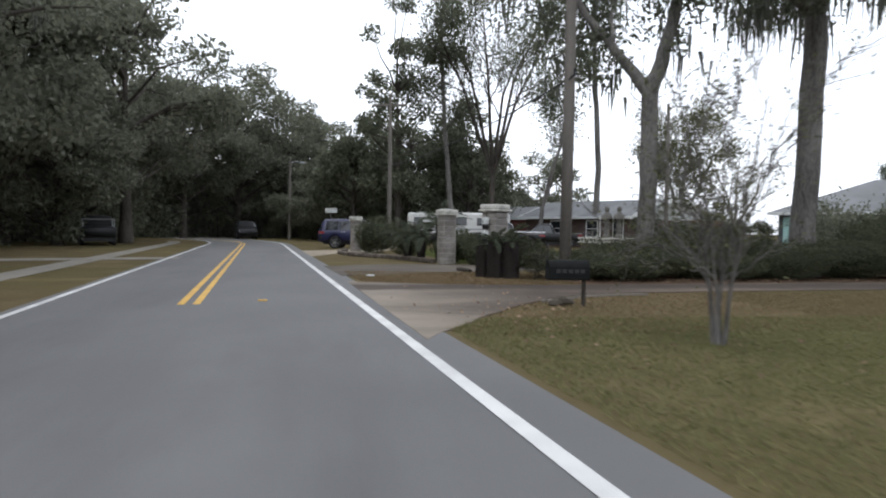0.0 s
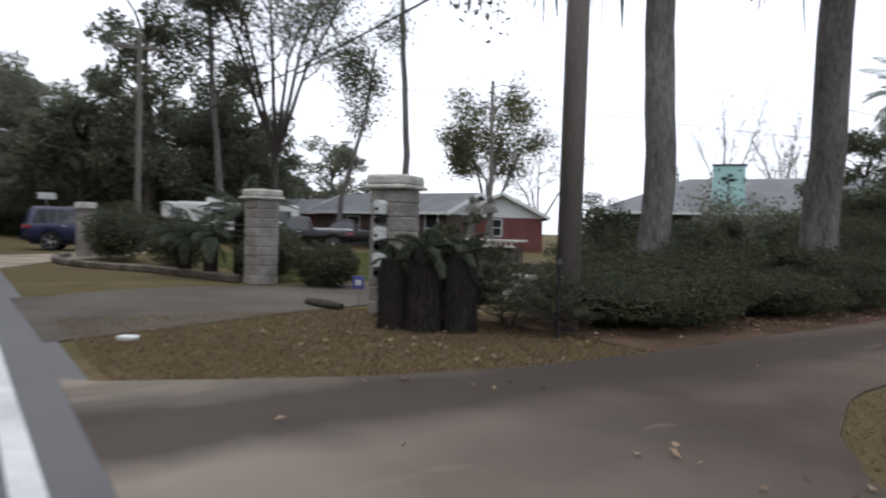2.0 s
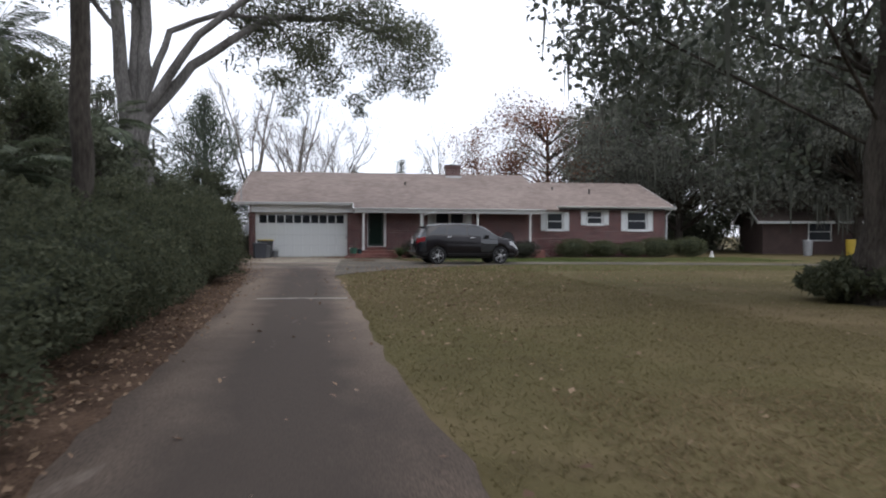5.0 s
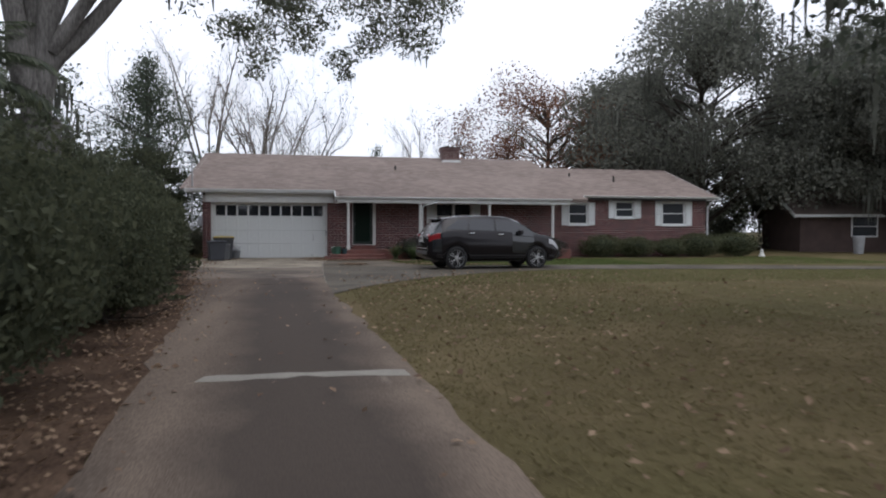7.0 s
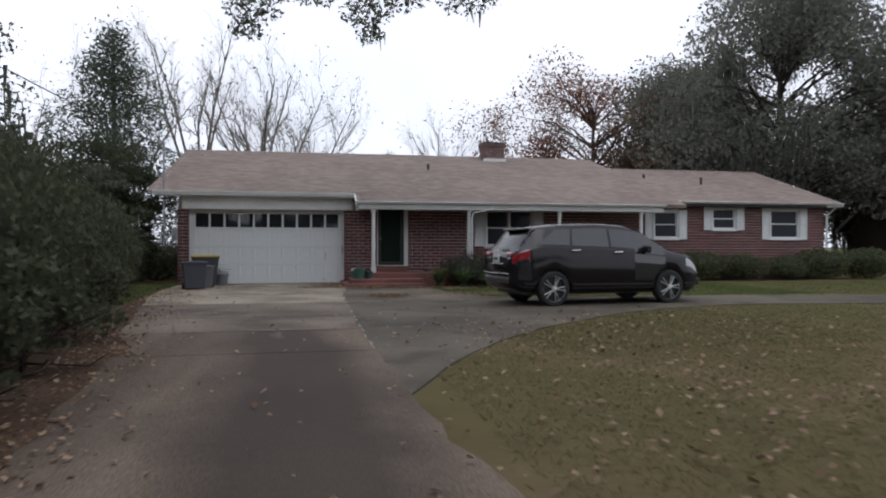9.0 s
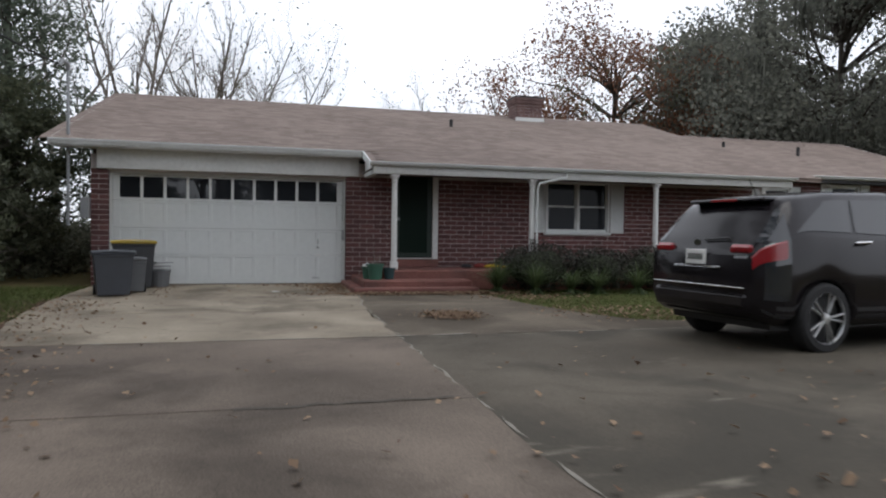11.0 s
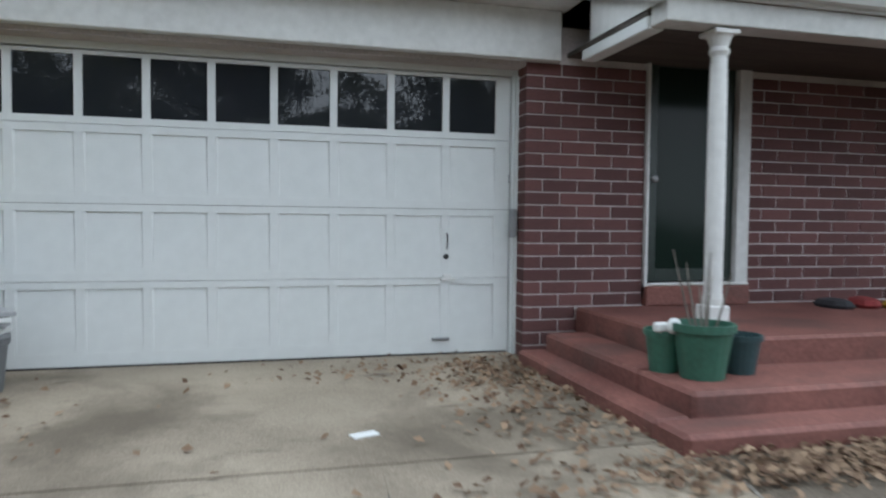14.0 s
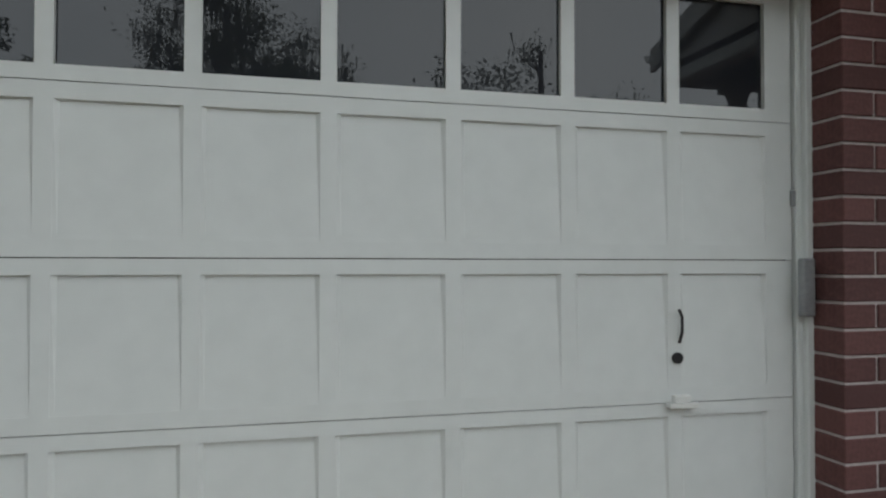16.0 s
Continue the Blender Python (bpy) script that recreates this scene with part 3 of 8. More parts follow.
single("gravel_pull_in", Form().strip(l2, r2, 0.0165, 0.05), CONCRETE, "pale gravel pull-in beside the road", "driveway", kind="structure")

# ---- the brick house ----
house = thing("house", "low dark red brick house with brown shingle roof and white trim", "house")
FACE, CORE, WING = -0.20, 0.05, 0.42
COURSE, BLEN, JOINT = 0.1016, 0.300, 0.0115


def solid_wall(f, x0, x1, z0, z1, y0, y1, holes):
    """Boxes that leave the holes (x0, x1, z0, z1) open."""
    xs = sorted({x0, x1, *[v for h in holes for v in h[:2]]})
    zs = sorted({z0, z1, *[v for h in holes for v in h[2:]]})
    for a, b in zip(xs, xs[1:]):
        run = None
        for c, d in zip(zs, zs[1:]):
            open_ = any(h[0] <= (a + b) / 2 <= h[1] and h[2] <= (c + d) / 2 <= h[3] for h in holes)
            if not open_:
                run = (run[0], d) if run else (c, d)
            if (open_ or d == zs[-1]) and run:
                f.box(a, y0, run[0], b, y1, run[1])
                run = None
    bm = bmesh.new()
    bm.from_mesh(f.mesh("wall"))
    bmesh.ops.remove_doubles(bm, verts=bm.verts, dist=0.001)
    me = bpy.data.meshes.new("wall")
    bm.to_mesh(me)
    bm.free()
    return me


GARAGE = (-2.36, 2.36, 0.0, 2.30)
FRONT_DOOR = (3.40, 4.40, 0.46, 2.50)
WIN_W = (6.98, 8.62, 1.19, 2.42)
WINGS = ((13.33, 14.30, 1.47, 2.48), (15.64, 16.61, 1.80, 2.60), (18.0, 19.23, 1.47, 2.58))
front = part("front_wall", solid_wall(Form(), -2.66, 12.62, 0, 2.62, FACE + 0.007, CORE, [GARAGE, FRONT_DOOR, WIN_W]), MORTAR, house, "dark red brick front wall with pale mortar")
wing = part("wing_wall", solid_wall(Form(), 12.62, 20.3, 0, 2.80, WING + 0.007, WING + 0.25, WINGS), MORTAR, house, "dark red brick wing wall with pale mortar")
part("return_wall", Form().box(12.42, CORE, 0, 12.62, WING + 0.012, 2.62), MORTAR, house)
part("side_wall", Form().box(-2.66, CORE, 0, -2.46, 13.4, 2.75), BRICKS, house)
part("side_wall", Form().box(20.1, WING + 0.25, 0, 20.3, 10.4, 2.80), BRICKS, house)
part("rear_wall", Form().box(-2.46, 13.2, 0, 20.1, 13.4, 2.75), BRICKS, house)
part("inner_floor", Form().box(-2.46, CORE, -0.2, 20.1, 13.2, 0.012), DARK, house)
part("inner_ceiling", Form().box(-2.46, CORE, 2.62, 20.1, 13.2, 2.7), DARK, house)
part("inner_partition", Form().box(2.9, CORE, 0.02, 3.0, 13.2, 2.62), DARK, house)
part("inner_partition", Form().box(3.0, 3.2, 0.02, 20.1, 3.3, 2.62), DARK, house)
part("garage_gable", Form().add([(-2.66, -0.2, 2.75), (-2.66, 13.4, 2.75), (-2.66, 6.5, 4.86)], [(0, 1, 2)]).add([(-2.58, -0.2, 2.75), (-2.58, 13.4, 2.75), (-2.58, 6.5, 4.86)], [(0, 2, 1)]), BRICKS, house)

# roof: three pitches of one slope, with courses of shingle tabs
RIDGE_Y, RIDGE_Z, SLOPE = 6.5, 5.03, 0.3066


def roof_z(y):
    return RIDGE_Z - SLOPE * (RIDGE_Y - y)


def wing_z(y):
    return 4.50 - 0.329 * (5.25 - y)


roof = part("roof", Form()
            .add([(x, y, roof_z(y) - d) for d in (0.02, 0.10) for x, y in ((-3.27, -0.61), (2.66, -0.61), (2.66, -1.56), (12.66, -1.56), (13.45, -1.56), (13.45, 6.5), (-3.27, 6.5))],
                 [(0, 1, 2, 3, 4, 5, 6), (13, 12, 11, 10, 9, 8, 7), (0, 7, 8, 1), (1, 8, 9, 2), (2, 9, 10, 3), (3, 10, 11, 4), (4, 11, 12, 5), (6, 13, 7, 0)])
            .add([(-3.27, 6.5, 5.01), (13.45, 6.5, 5.01), (13.45, 14.0, 2.73), (-3.27, 14.0, 2.73), (-3.27, 6.5, 4.93), (13.45, 6.5, 4.93), (13.45, 14.0, 2.65), (-3.27, 14.0, 2.65)],
                 [(0, 1, 2, 3), (7, 6, 5, 4), (0, 3, 7, 4), (1, 5, 6, 2), (2, 6, 7, 3)])
            .add([(13.3, 0.08, wing_z(0.08) - 0.02), (20.75, 0.08, wing_z(0.08) - 0.02), (20.75, 5.25, 4.48), (13.3, 5.25, 4.48), (13.3, 10.5, 2.76), (20.75, 10.5, 2.76),
                  (13.3, 0.08, wing_z(0.08) - 0.1), (20.75, 0.08, wing_z(0.08) - 0.1), (20.75, 5.25, 4.40), (13.3, 5.25, 4.40), (13.3, 10.5, 2.68), (20.75, 10.5, 2.68)],
                 [(0, 1, 2, 3), (3, 2, 5, 4), (7, 6, 9, 8), (8, 9, 10, 11), (0, 6, 7, 1), (1, 7, 8, 2), (2, 8, 11, 5), (5, 11, 10, 4)]), SHINGLE, house, "brown weathered shingle roof")


def shingles(f, x0, x1, y0, y1, height, rng, skip=None, tab=0.305, course=0.145):
    """Courses of three-tab shingles up a slope, each tab a thin slab lying on the one below."""
    slope = (height(y1) - height(y0)) / (y1 - y0)
    run = course / math.sqrt(1 + slope * slope)
    rows = int((y1 - y0) / run) + 1
    for r in range(rows):
        ya, yb = y0 + r * run, min(y0 + r * run + run * 1.25, y1)
        x = x0 - (tab / 2 if r % 2 else 0)
        while x < x1:
            a, b = max(x, x0), min(x + tab - 0.008, x1)
            x += tab
            if b - a < 0.03 or (skip and skip(a, ya)):
                continue
            za, zb, lift = height(ya), height(yb), 0.009 + 0.004 * rng.random()
            f.add([(a, ya, za + lift), (b, ya, za + lift), (b, yb, zb + 0.001), (a, yb, zb + 0.001), (a, ya, za - 0.012), (b, ya, za - 0.012)], [(0, 1, 2, 3), (4, 5, 1, 0)])


srng = np.random.default_rng(8)
sf = Form()
shingles(sf, -3.47, 13.47, -1.58, 6.5, roof_z, srng, skip=lambda x, y: y < -0.63 and x < 2.64)
shingles(sf, 13.3, 20.77, 0.06, 5.25, wing_z, srng, skip=lambda x, y: False)
me = sf.mesh("shingles")
me.materials.append(SHINGLE)
tagged(part("shingles", me, None, roof), "brown weathered shingle tabs", kind="stuff")
ridge = Form()
for x in np.arange(-3.27, 13.4, 0.3):
    ridge.add([(x, 6.36, roof_z(6.36) + 0.02), (x, 6.5, 5.055), (x, 6.64, roof_z(6.36) + 0.02), (x + 0.29, 6.36, roof_z(6.36) + 0.012), (x + 0.29, 6.5, 5.045), (x + 0.29, 6.64, roof_z(6.36) + 0.012)], [(0, 3, 4, 1), (1, 4, 5, 2)])
part("ridge_cap", ridge, SHINGLE, roof)
ridge = Form()
for x in np.arange(13.3, 20.6, 0.3):
    ridge.add([(x, 5.11, 4.475), (x, 5.25, 4.525), (x, 5.39, 4.475), (x + 0.29, 5.11, 4.467), (x + 0.29, 5.25, 4.515), (x + 0.29, 5.39, 4.467)], [(0, 3, 4, 1), (1, 4, 5, 2)])
part("ridge_cap", ridge, SHINGLE, roof)
for x, y, h in ((16.6, 2.7, 0.28), (14.6, 3.6, 0.16), (5.7, 3.5, 0.2)):
    z = wing_z(y) if x > 13.3 else roof_z(y)
    part("vent_pipe", Form().tube([(x, y, z - 0.05), (x, y, z + h)], 0.05, 10), DARKMETAL, roof, "dark roof vent pipe")
part("rear_gable", Form().add([(13.43, 0.2, 2.75), (13.43, 13.2, 2.75), (13.43, 6.5, 4.9)], [(0, 1, 2)]), WHITE_OLD, house)
part("wing_gable", Form().add([(20.3, WING, 2.78), (20.3, 10.2, 2.78), (20.3, 5.25, 4.38)], [(0, 1, 2)]), BRICKS, house)

# fascia, gutters, soffits
part("fascia", Form().box(-3.29, -0.645, 2.742, 2.66, -0.612, 2.848, 0.004), FASCIA, house, "dull off-white fascia over the garage")
part("drip_edge", Form().box(-3.295, -0.662, 2.815, 2.665, -0.640, 2.846, 0.003), WHITE, house, "thin white metal roof edge")
part("fascia", Form().box(2.66, -1.60, 2.462, 12.68, -1.565, 2.548, 0.004), WHITE, house, "white fascia board over the porch")
part("fascia", Form().box(12.7, 0.03, 2.715, 20.78, 0.065, 2.80, 0.004), WHITE, house, "white fascia board over the wing")
for x0, x1, ya, yb, zf, d in ((2.63, 2.665, -1.6, -0.61, roof_z, 0.14), (-3.31, -3.275, -0.64, 6.5, roof_z, 0.12), (20.755, 20.79, 0.03, 5.25, wing_z, 0.12)):
    part("rake_board", Form().add([(x0, ya, zf(ya) + 0.004), (x1, ya, zf(ya) + 0.004), (x1, yb, zf(yb) + 0.004), (x0, yb, zf(yb) + 0.004), (x0, ya, zf(ya) - d), (x1, ya, zf(ya) - d), (x1, yb, zf(yb) - d), (x0, yb, zf(yb) - d)],
             [(0, 1, 2, 3), (7, 6, 5, 4), (0, 4, 5, 1), (1, 5, 6, 2), (2, 6, 7, 3), (3, 7, 4, 0)]), WHITE, house, "white rake board")
for x0, x1, y, z in ((2.64, 12.70, -1.60, 2.525), (12.72, 20.78, 0.03, 2.78)):
    prof = [(0, 0.02), (-0.06, 0.02), (-0.08, 0.05), (-0.09, 0.07), (-0.08, 0.075), (-0.072, 0.055), (-0.055, 0.03), (0, 0.03)]
    part("gutter", Form().add([(x, y + a, z - 0.06 + b) for x in (x0, x1) for a, b in prof], [(i, i + 1, i + 9, i + 8) for i in range(7)] + [(0, 8, 15, 7), tuple(range(8)), tuple(range(15, 7, -1))]), WHITE, house, "white metal gutter")
part("soffit", Form().box(-3.27, -0.612, 2.715, 2.64, FACE, 2.74), WHITE_OLD, house, "weathered white soffit")
# The whole ceiling is dark brown, much darker than the beam.
part("porch_ceiling", Form().box(2.70, -1.378, 2.385, 12.66, FACE + 0.012, 2.42), PORCH_BOARD, house, "dark brown board ceiling of the porch")
part("soffit", Form().box(12.7, 0.065, 2.655, 20.75, WING, 2.69), WHITE_OLD, house)
part("porch_beam", Form().box(2.72, -1.562, 2.31, 12.64, -1.38, 2.461, 0.006), FASCIA, house, "white porch beam")
part("porch_beam", Form().box(2.70, -1.38, 2.30, 2.82, -0.45, 2.385, 0.008), WHITE, house)
part("garage_header", Form().box(-2.54, -0.30, 2.33, 2.605, FACE - 0.01, 2.715, 0.008), WHITE_OLD, house, "broad white header board over the garage door")
part("porch_gable_board", Form().add([(2.69, -1.55, 2.42), (2.69, -0.61, 2.42), (2.69, -0.61, roof_z(-0.61) - 0.1), (2.69, -1.55, roof_z(-1.55) - 0.1)], [(0, 1, 2, 3)]), WHITE_OLD, house)

# chimney
chimney = part("chimney", Form().box(8.46, 5.62, 4.4, 9.3, 6.4, 5.45), MORTAR, roof, "brick chimney with pale mortar")
cb = Form()
for k in range(11):
    z = 4.42 + k * 0.094
    for (xa, ya), (xb, yb) in (((8.45, 5.61), (9.31, 5.61)), ((8.45, 5.61), (8.45, 6.41)), ((9.31, 5.61), (9.31, 6.41))):
        n = 3
        for i in range(-1, n):
            a, b = (i + (0.5 if k % 2 else 0)) / n, (i + 1 + (0.5 if k % 2 else 0)) / n - 0.03
            a, b = max(a, 0), min(b, 1)
            if b - a < 0.06:
                continue
            p, q = (xa + (xb - xa) * a, ya + (yb - ya) * a), (xa + (xb - xa) * b, ya + (yb - ya) * b)
            cb.box(p[0] - 0.006, p[1] - 0.006, z, q[0] + 0.006, q[1] + 0.006, z + 0.083)
for grow, za in ((0.035, 5.32), (0.055, 5.42)):
    cb.box(8.445 - grow, 5.605 - grow, za, 9.315 + grow, 6.415 + grow, za + 0.085, 0.008)
part("chimney_bricks", cb, CHIMNEY_BRICK, roof, "faded pink chimney brick")
part("chimney_cap", Form().box(8.37, 5.53, 5.507, 9.39, 6.49, 5.55, 0.01).box(8.62, 5.78, 5.55, 8.86, 6.1, 5.61, 0.01), DARKMETAL, roof, "low dark flue cap")
part("flashing", Form().box(8.40, 5.55, 4.62, 9.36, 5.60, 4.86, 0.01), WHITE, roof, "pale metal flashing")

# garage door
def lattice(xs, zs, holes, y0, y1):
    """One plate between y0 and y1 on the grid of xs and zs, open in the cells named by holes (column, row)."""
    f = Form()
    k = len(zs)
    f.v = [(x, y, z) for y in (y0, y1) for x in xs for z in zs]
    n = len(xs) * k
    solid = {(i, j) for i in range(len(xs) - 1) for j in range(k - 1)} - set(holes)
    for i, j in solid:
        a, b, c, d = i * k + j, (i + 1) * k + j, (i + 1) * k + j + 1, i * k + j + 1
        f.f += [(a, b, c, d), (d + n, c + n, b + n, a + n)]
        for (p, q), side in (((a, b), (i, j - 1)), ((b, c), (i + 1, j)), ((c, d), (i, j + 1)), ((d, a), (i - 1, j))):
            if side not in solid:
                f.f.append((p, p + n, q + n, q))
    return f


ROWS_Z = ((1.735, 2.24), (1.18, 1.731), (0.63, 1.176), (0.03, 0.626))
INSET = ((1.785, 2.212), (1.235, 1.676), (0.685, 1.124), (0.12, 0.577))
PITCH, WIDE = 0.4400, 0.385
garage_door = part("garage_door", Form().box(-2.29, 0.046, 0.03, 2.29, 0.06, 2.24), DARK, house, "white panelled garage door with a row of dark panes")
edges = [-2.294] + [-2.2 + (i + 0.5) * PITCH + s * WIDE / 2 for i in range(10) for s in (-1, 1)] + [2.294]
panel_mesh, pane_mesh = {}, None
for ((z0, z1), (a, b)), row in zip(zip(ROWS_Z, INSET), range(4)):
    part("door_section", lattice(edges, [z0, a, b, z1], [(1 + 2 * i, 1) for i in range(10)], 0.0, 0.045), WHITE, garage_door, "white painted door section")
    for i in range(10):
        xc = -2.2 + (i + 0.5) * PITCH
        if row == 0:
            p = part("pane", Form().box(-WIDE / 2, 0.020, a, WIDE / 2, 0.028, b), DOOR_PANE, garage_door, "dark glass pane") if not pane_mesh else new("pane", pane_mesh)
            pane_mesh = p.data
        else:
            if row not in panel_mesh:
                f = Form()
                h, w = 0.016, WIDE / 2
                f.add([(-w, 0.0, a), (w, 0.0, a), (w, 0.0, b), (-w, 0.0, b), (-w + h, 0.001, a + h), (w - h, 0.001, a + h), (w - h, 0.013, b - 0.003), (-w + h, 0.013, b - 0.003),
                       (-w, 0.04, a), (w, 0.04, a), (w, 0.04, b), (-w, 0.04, b)], [(4, 5, 6, 7), (0, 1, 5, 4), (1, 2, 6, 5), (2, 3, 7, 6), (3, 0, 4, 7), (11, 10, 9, 8)])
                p = part("panel", f, WHITE, garage_door)
                panel_mesh[row] = p.data
            else:
                p = new("panel", panel_mesh[row])
        p.parent = garage_door
        p.location = (xc, 0.001 if row else 0, 0)
part("pull_handle", Form().tube([(1.775, -0.012, 0.86), (1.775, -0.03, 0.90), (1.775, -0.03, 0.96), (1.775, -0.01, 0.985)], 0.006, 8), DARKMETAL, garage_door, "small dark pull handle")
part("lock", Form().add([(p[0], p[2], p[1]) for p in [(1.77 + 0.022 * math.cos(a), 0.80 + 0.022 * math.sin(a), y) for y in (-0.012, 0.0) for a in np.linspace(0, 2 * math.pi, 13)[:-1]]],
     [tuple(range(12)), tuple(range(23, 11, -1))] + [(i, (i + 1) % 12, 12 + (i + 1) % 12, 12 + i) for i in range(12)]), DARKMETAL, garage_door, "dark round lock")
part("lift_handle", Form().box(1.72, -0.04, 0.612, 1.84, -0.002, 0.632, 0.004).box(1.745, -0.03, 0.632, 1.815, -0.002, 0.66, 0.004), WHITE_OLD, garage_door, "painted lift handle")
part("lift_handle", Form().box(1.66, -0.035, 0.135, 1.80, -0.002, 0.155, 0.004), METAL, garage_door, "metal lift handle")
part("hinge", Form().box(2.285, -0.016, 1.395, 2.31, -0.001, 1.46, 0.003), METAL, garage_door, "small metal hinge plate")
part("seal", Form().box(-2.29, 0.004, 0.012, 2.29, 0.04, 0.032), DARK, garage_door, "black bottom seal")
part("door_jamb", Form().box(2.302, -0.02, 0, 2.362, 0.05, 2.31, 0.004), WHITE, house, "white garage door jamb")
part("door_jamb", Form().box(-2.362, -0.02, 0, -2.302, 0.05, 2.31, 0.004), WHITE, house, "white garage door jamb")
part("door_head", Form().box(-2.302, -0.02, 2.25, 2.302, 0.05, 2.315, 0.004), WHITE, house, "white garage door head")
part("door_stop", Form().box(2.325, -0.05, 0, 2.358, -0.02, 2.25, 0.004), WHITE, house, "white door stop")
part("door_stop", Form().box(-2.358, -0.05, 0, -2.325, -0.02, 2.25, 0.004), WHITE, house, "white door stop")
part("sensor_box", Form().box(2.275, -0.085, 0.955, 2.335, -0.05, 1.185, 0.006), METAL, house, "grey painted cover plate on the jamb")

# front door
GREEN_PANE = plain("dark_green_pane", (0.012, 0.02, 0.016), 0.12, spec=0.12)
fd = part("front_door", Form().box(3.43, -0.10, 0.585, 4.27, -0.06, 2.46, 0.004), DOOR_DARK, house, "dark green front door behind a storm door")
part("door_frame", Form().box(3.405, -0.235, 0.46, 3.43, -0.02, 2.50, 0.005).box(4.27, -0.235, 0.46, 4.395, -0.02, 2.50, 0.006).box(3.405, -0.235, 2.46, 4.395, -0.02, 2.545, 0.005).box(3.405, -0.25, 0.565, 4.395, -0.02, 0.585, 0.005), WHITE_OLD, fd, "white wooden door frame")
part("threshold", Form().box(3.405, -0.27, 0.40, 4.395, -0.02, 0.562, 0.01), RED_STEP, fd, "red threshold under the door")
part("storm_glass", Form().box(3.53, -0.165, 0.70, 4.16, -0.158, 2.38), GREEN_PANE, fd, "dark storm door glass")
part("storm_frame", Form().box(3.43, -0.18, 0.60, 3.53, -0.15, 2.455, 0.004).box(4.16, -0.18, 0.60, 4.27, -0.15, 2.455, 0.004).box(3.53, -0.18, 2.38, 4.16, -0.15, 2.455, 0.004).box(3.53, -0.18, 0.60, 4.16, -0.15, 0.70, 0.004), DOOR_DARK, fd)
part("door_knob", Form().lathe([(0.005, 0), (0.03, 0.01), (0.03, 0.03), (0.01, 0.045)], m=pose(3.50, -0.18, 1.45, 90)), METAL, fd, "small metal knob")


def window(x0, x1, z0, z1, y, split):
    """A white sash window in the wall whose face is at y: frame, sashes, panes and sill."""
    w = part("window", Form().box(x0, y - 0.02, z0, x0 + 0.05, y + 0.1, z1, 0.004).box(x1 - 0.05, y - 0.02, z0, x1, y + 0.1, z1, 0.004).box(x0 + 0.05, y - 0.02, z1 - 0.05, x1 - 0.05, y + 0.1, z1, 0.004).box(x0 + 0.05, y - 0.02, z0, x1 - 0.05, y + 0.1, z0 + 0.04, 0.004), WHITE, house, "white sash window")
    xs = np.linspace(x0 + 0.05, x1 - 0.05, split + 1)
    mid = (z0 + z1) / 2
    for a, b in zip(xs, xs[1:]):
        if a > x0 + 0.06:
            part("mullion", Form().box(a - 0.03, y - 0.01, z0 + 0.04, a + 0.03, y + 0.09, z1 - 0.05, 0.004), WHITE, w)
        lo, hi = a + (0.03 if a > x0 + 0.06 else 0), b - (0.03 if b < x1 - 0.06 else 0)
        s = Form()
        for za, zb, yy in ((z0 + 0.04, mid + 0.02, 0.02), (mid - 0.02, z1 - 0.05, 0.055)):
            s.box(lo, y + yy, za, lo + 0.035, y + yy + 0.03, zb).box(hi - 0.035, y + yy, za, hi, y + yy + 0.03, zb)
            s.box(lo + 0.035, y + yy, za, hi - 0.035, y + yy + 0.03, za + 0.04).box(lo + 0.035, y + yy, zb - 0.04, hi - 0.035, y + yy + 0.03, zb)
        part("sash", s, WHITE, w, "white window sash")
        part("pane", Form().box(lo + 0.02, y + 0.033, z0 + 0.06, hi - 0.02, y + 0.037, mid), PANE, w, "dark glass pane")
        part("pane", Form().box(lo + 0.02, y + 0.068, mid, hi - 0.02, y + 0.072, z1 - 0.07), PANE, w, "dark glass pane")
    part("sill", Form().box(x0 - 0.03, y - 0.07, z0 - 0.05, x1 + 0.03, y + 0.02, z0, 0.006), WHITE, w, "white window sill")
    return w


slat_meshes = {}


def shutter(x0, x1, z0, z1, y):
    f = Form()
    f.box(x0, y - 0.035, z0, x0 + 0.04, y - 0.006, z1, 0.003).box(x1 - 0.04, y - 0.035, z0, x1, y - 0.006, z1, 0.003)
    for a in (z0, (z0 + z1) / 2 - 0.025, z1 - 0.05):
        f.box(x0 + 0.038, y - 0.034, a, x1 - 0.038, y - 0.007, a + 0.05, 0.003)
    sh = part("shutter", f, WHITE, house, "white louvred shutter")
    w = round(x1 - x0 - 0.08, 3)
    if w not in slat_meshes:
        slat_meshes[w] = fixed(Form().add([(0, -0.030, -0.021), (w, -0.030, -0.021), (w, -0.012, 0.024), (0, -0.012, 0.024), (0, -0.024, -0.024), (w, -0.024, -0.024), (w, -0.006, 0.021), (0, -0.006, 0.021)],
                                          [(0, 1, 2, 3), (7, 6, 5, 4), (0, 4, 5, 1), (2, 6, 7, 3)]).mesh("slat"))
        slat_meshes[w].materials.append(WHITE)
    n = int((z1 - z0) / 0.05)
    for i in range(1, n):
        sl = new("slat", slat_meshes[w])
        sl.parent = sh
        sl.location = (x0 + 0.04, y, z0 + (z1 - z0) * i / n)


window(*WIN_W, FACE, 2)
shutter(6.61, 6.96, 1.19, 2.44, FACE)
shutter(8.64, 8.99, 1.19, 2.44, FACE)
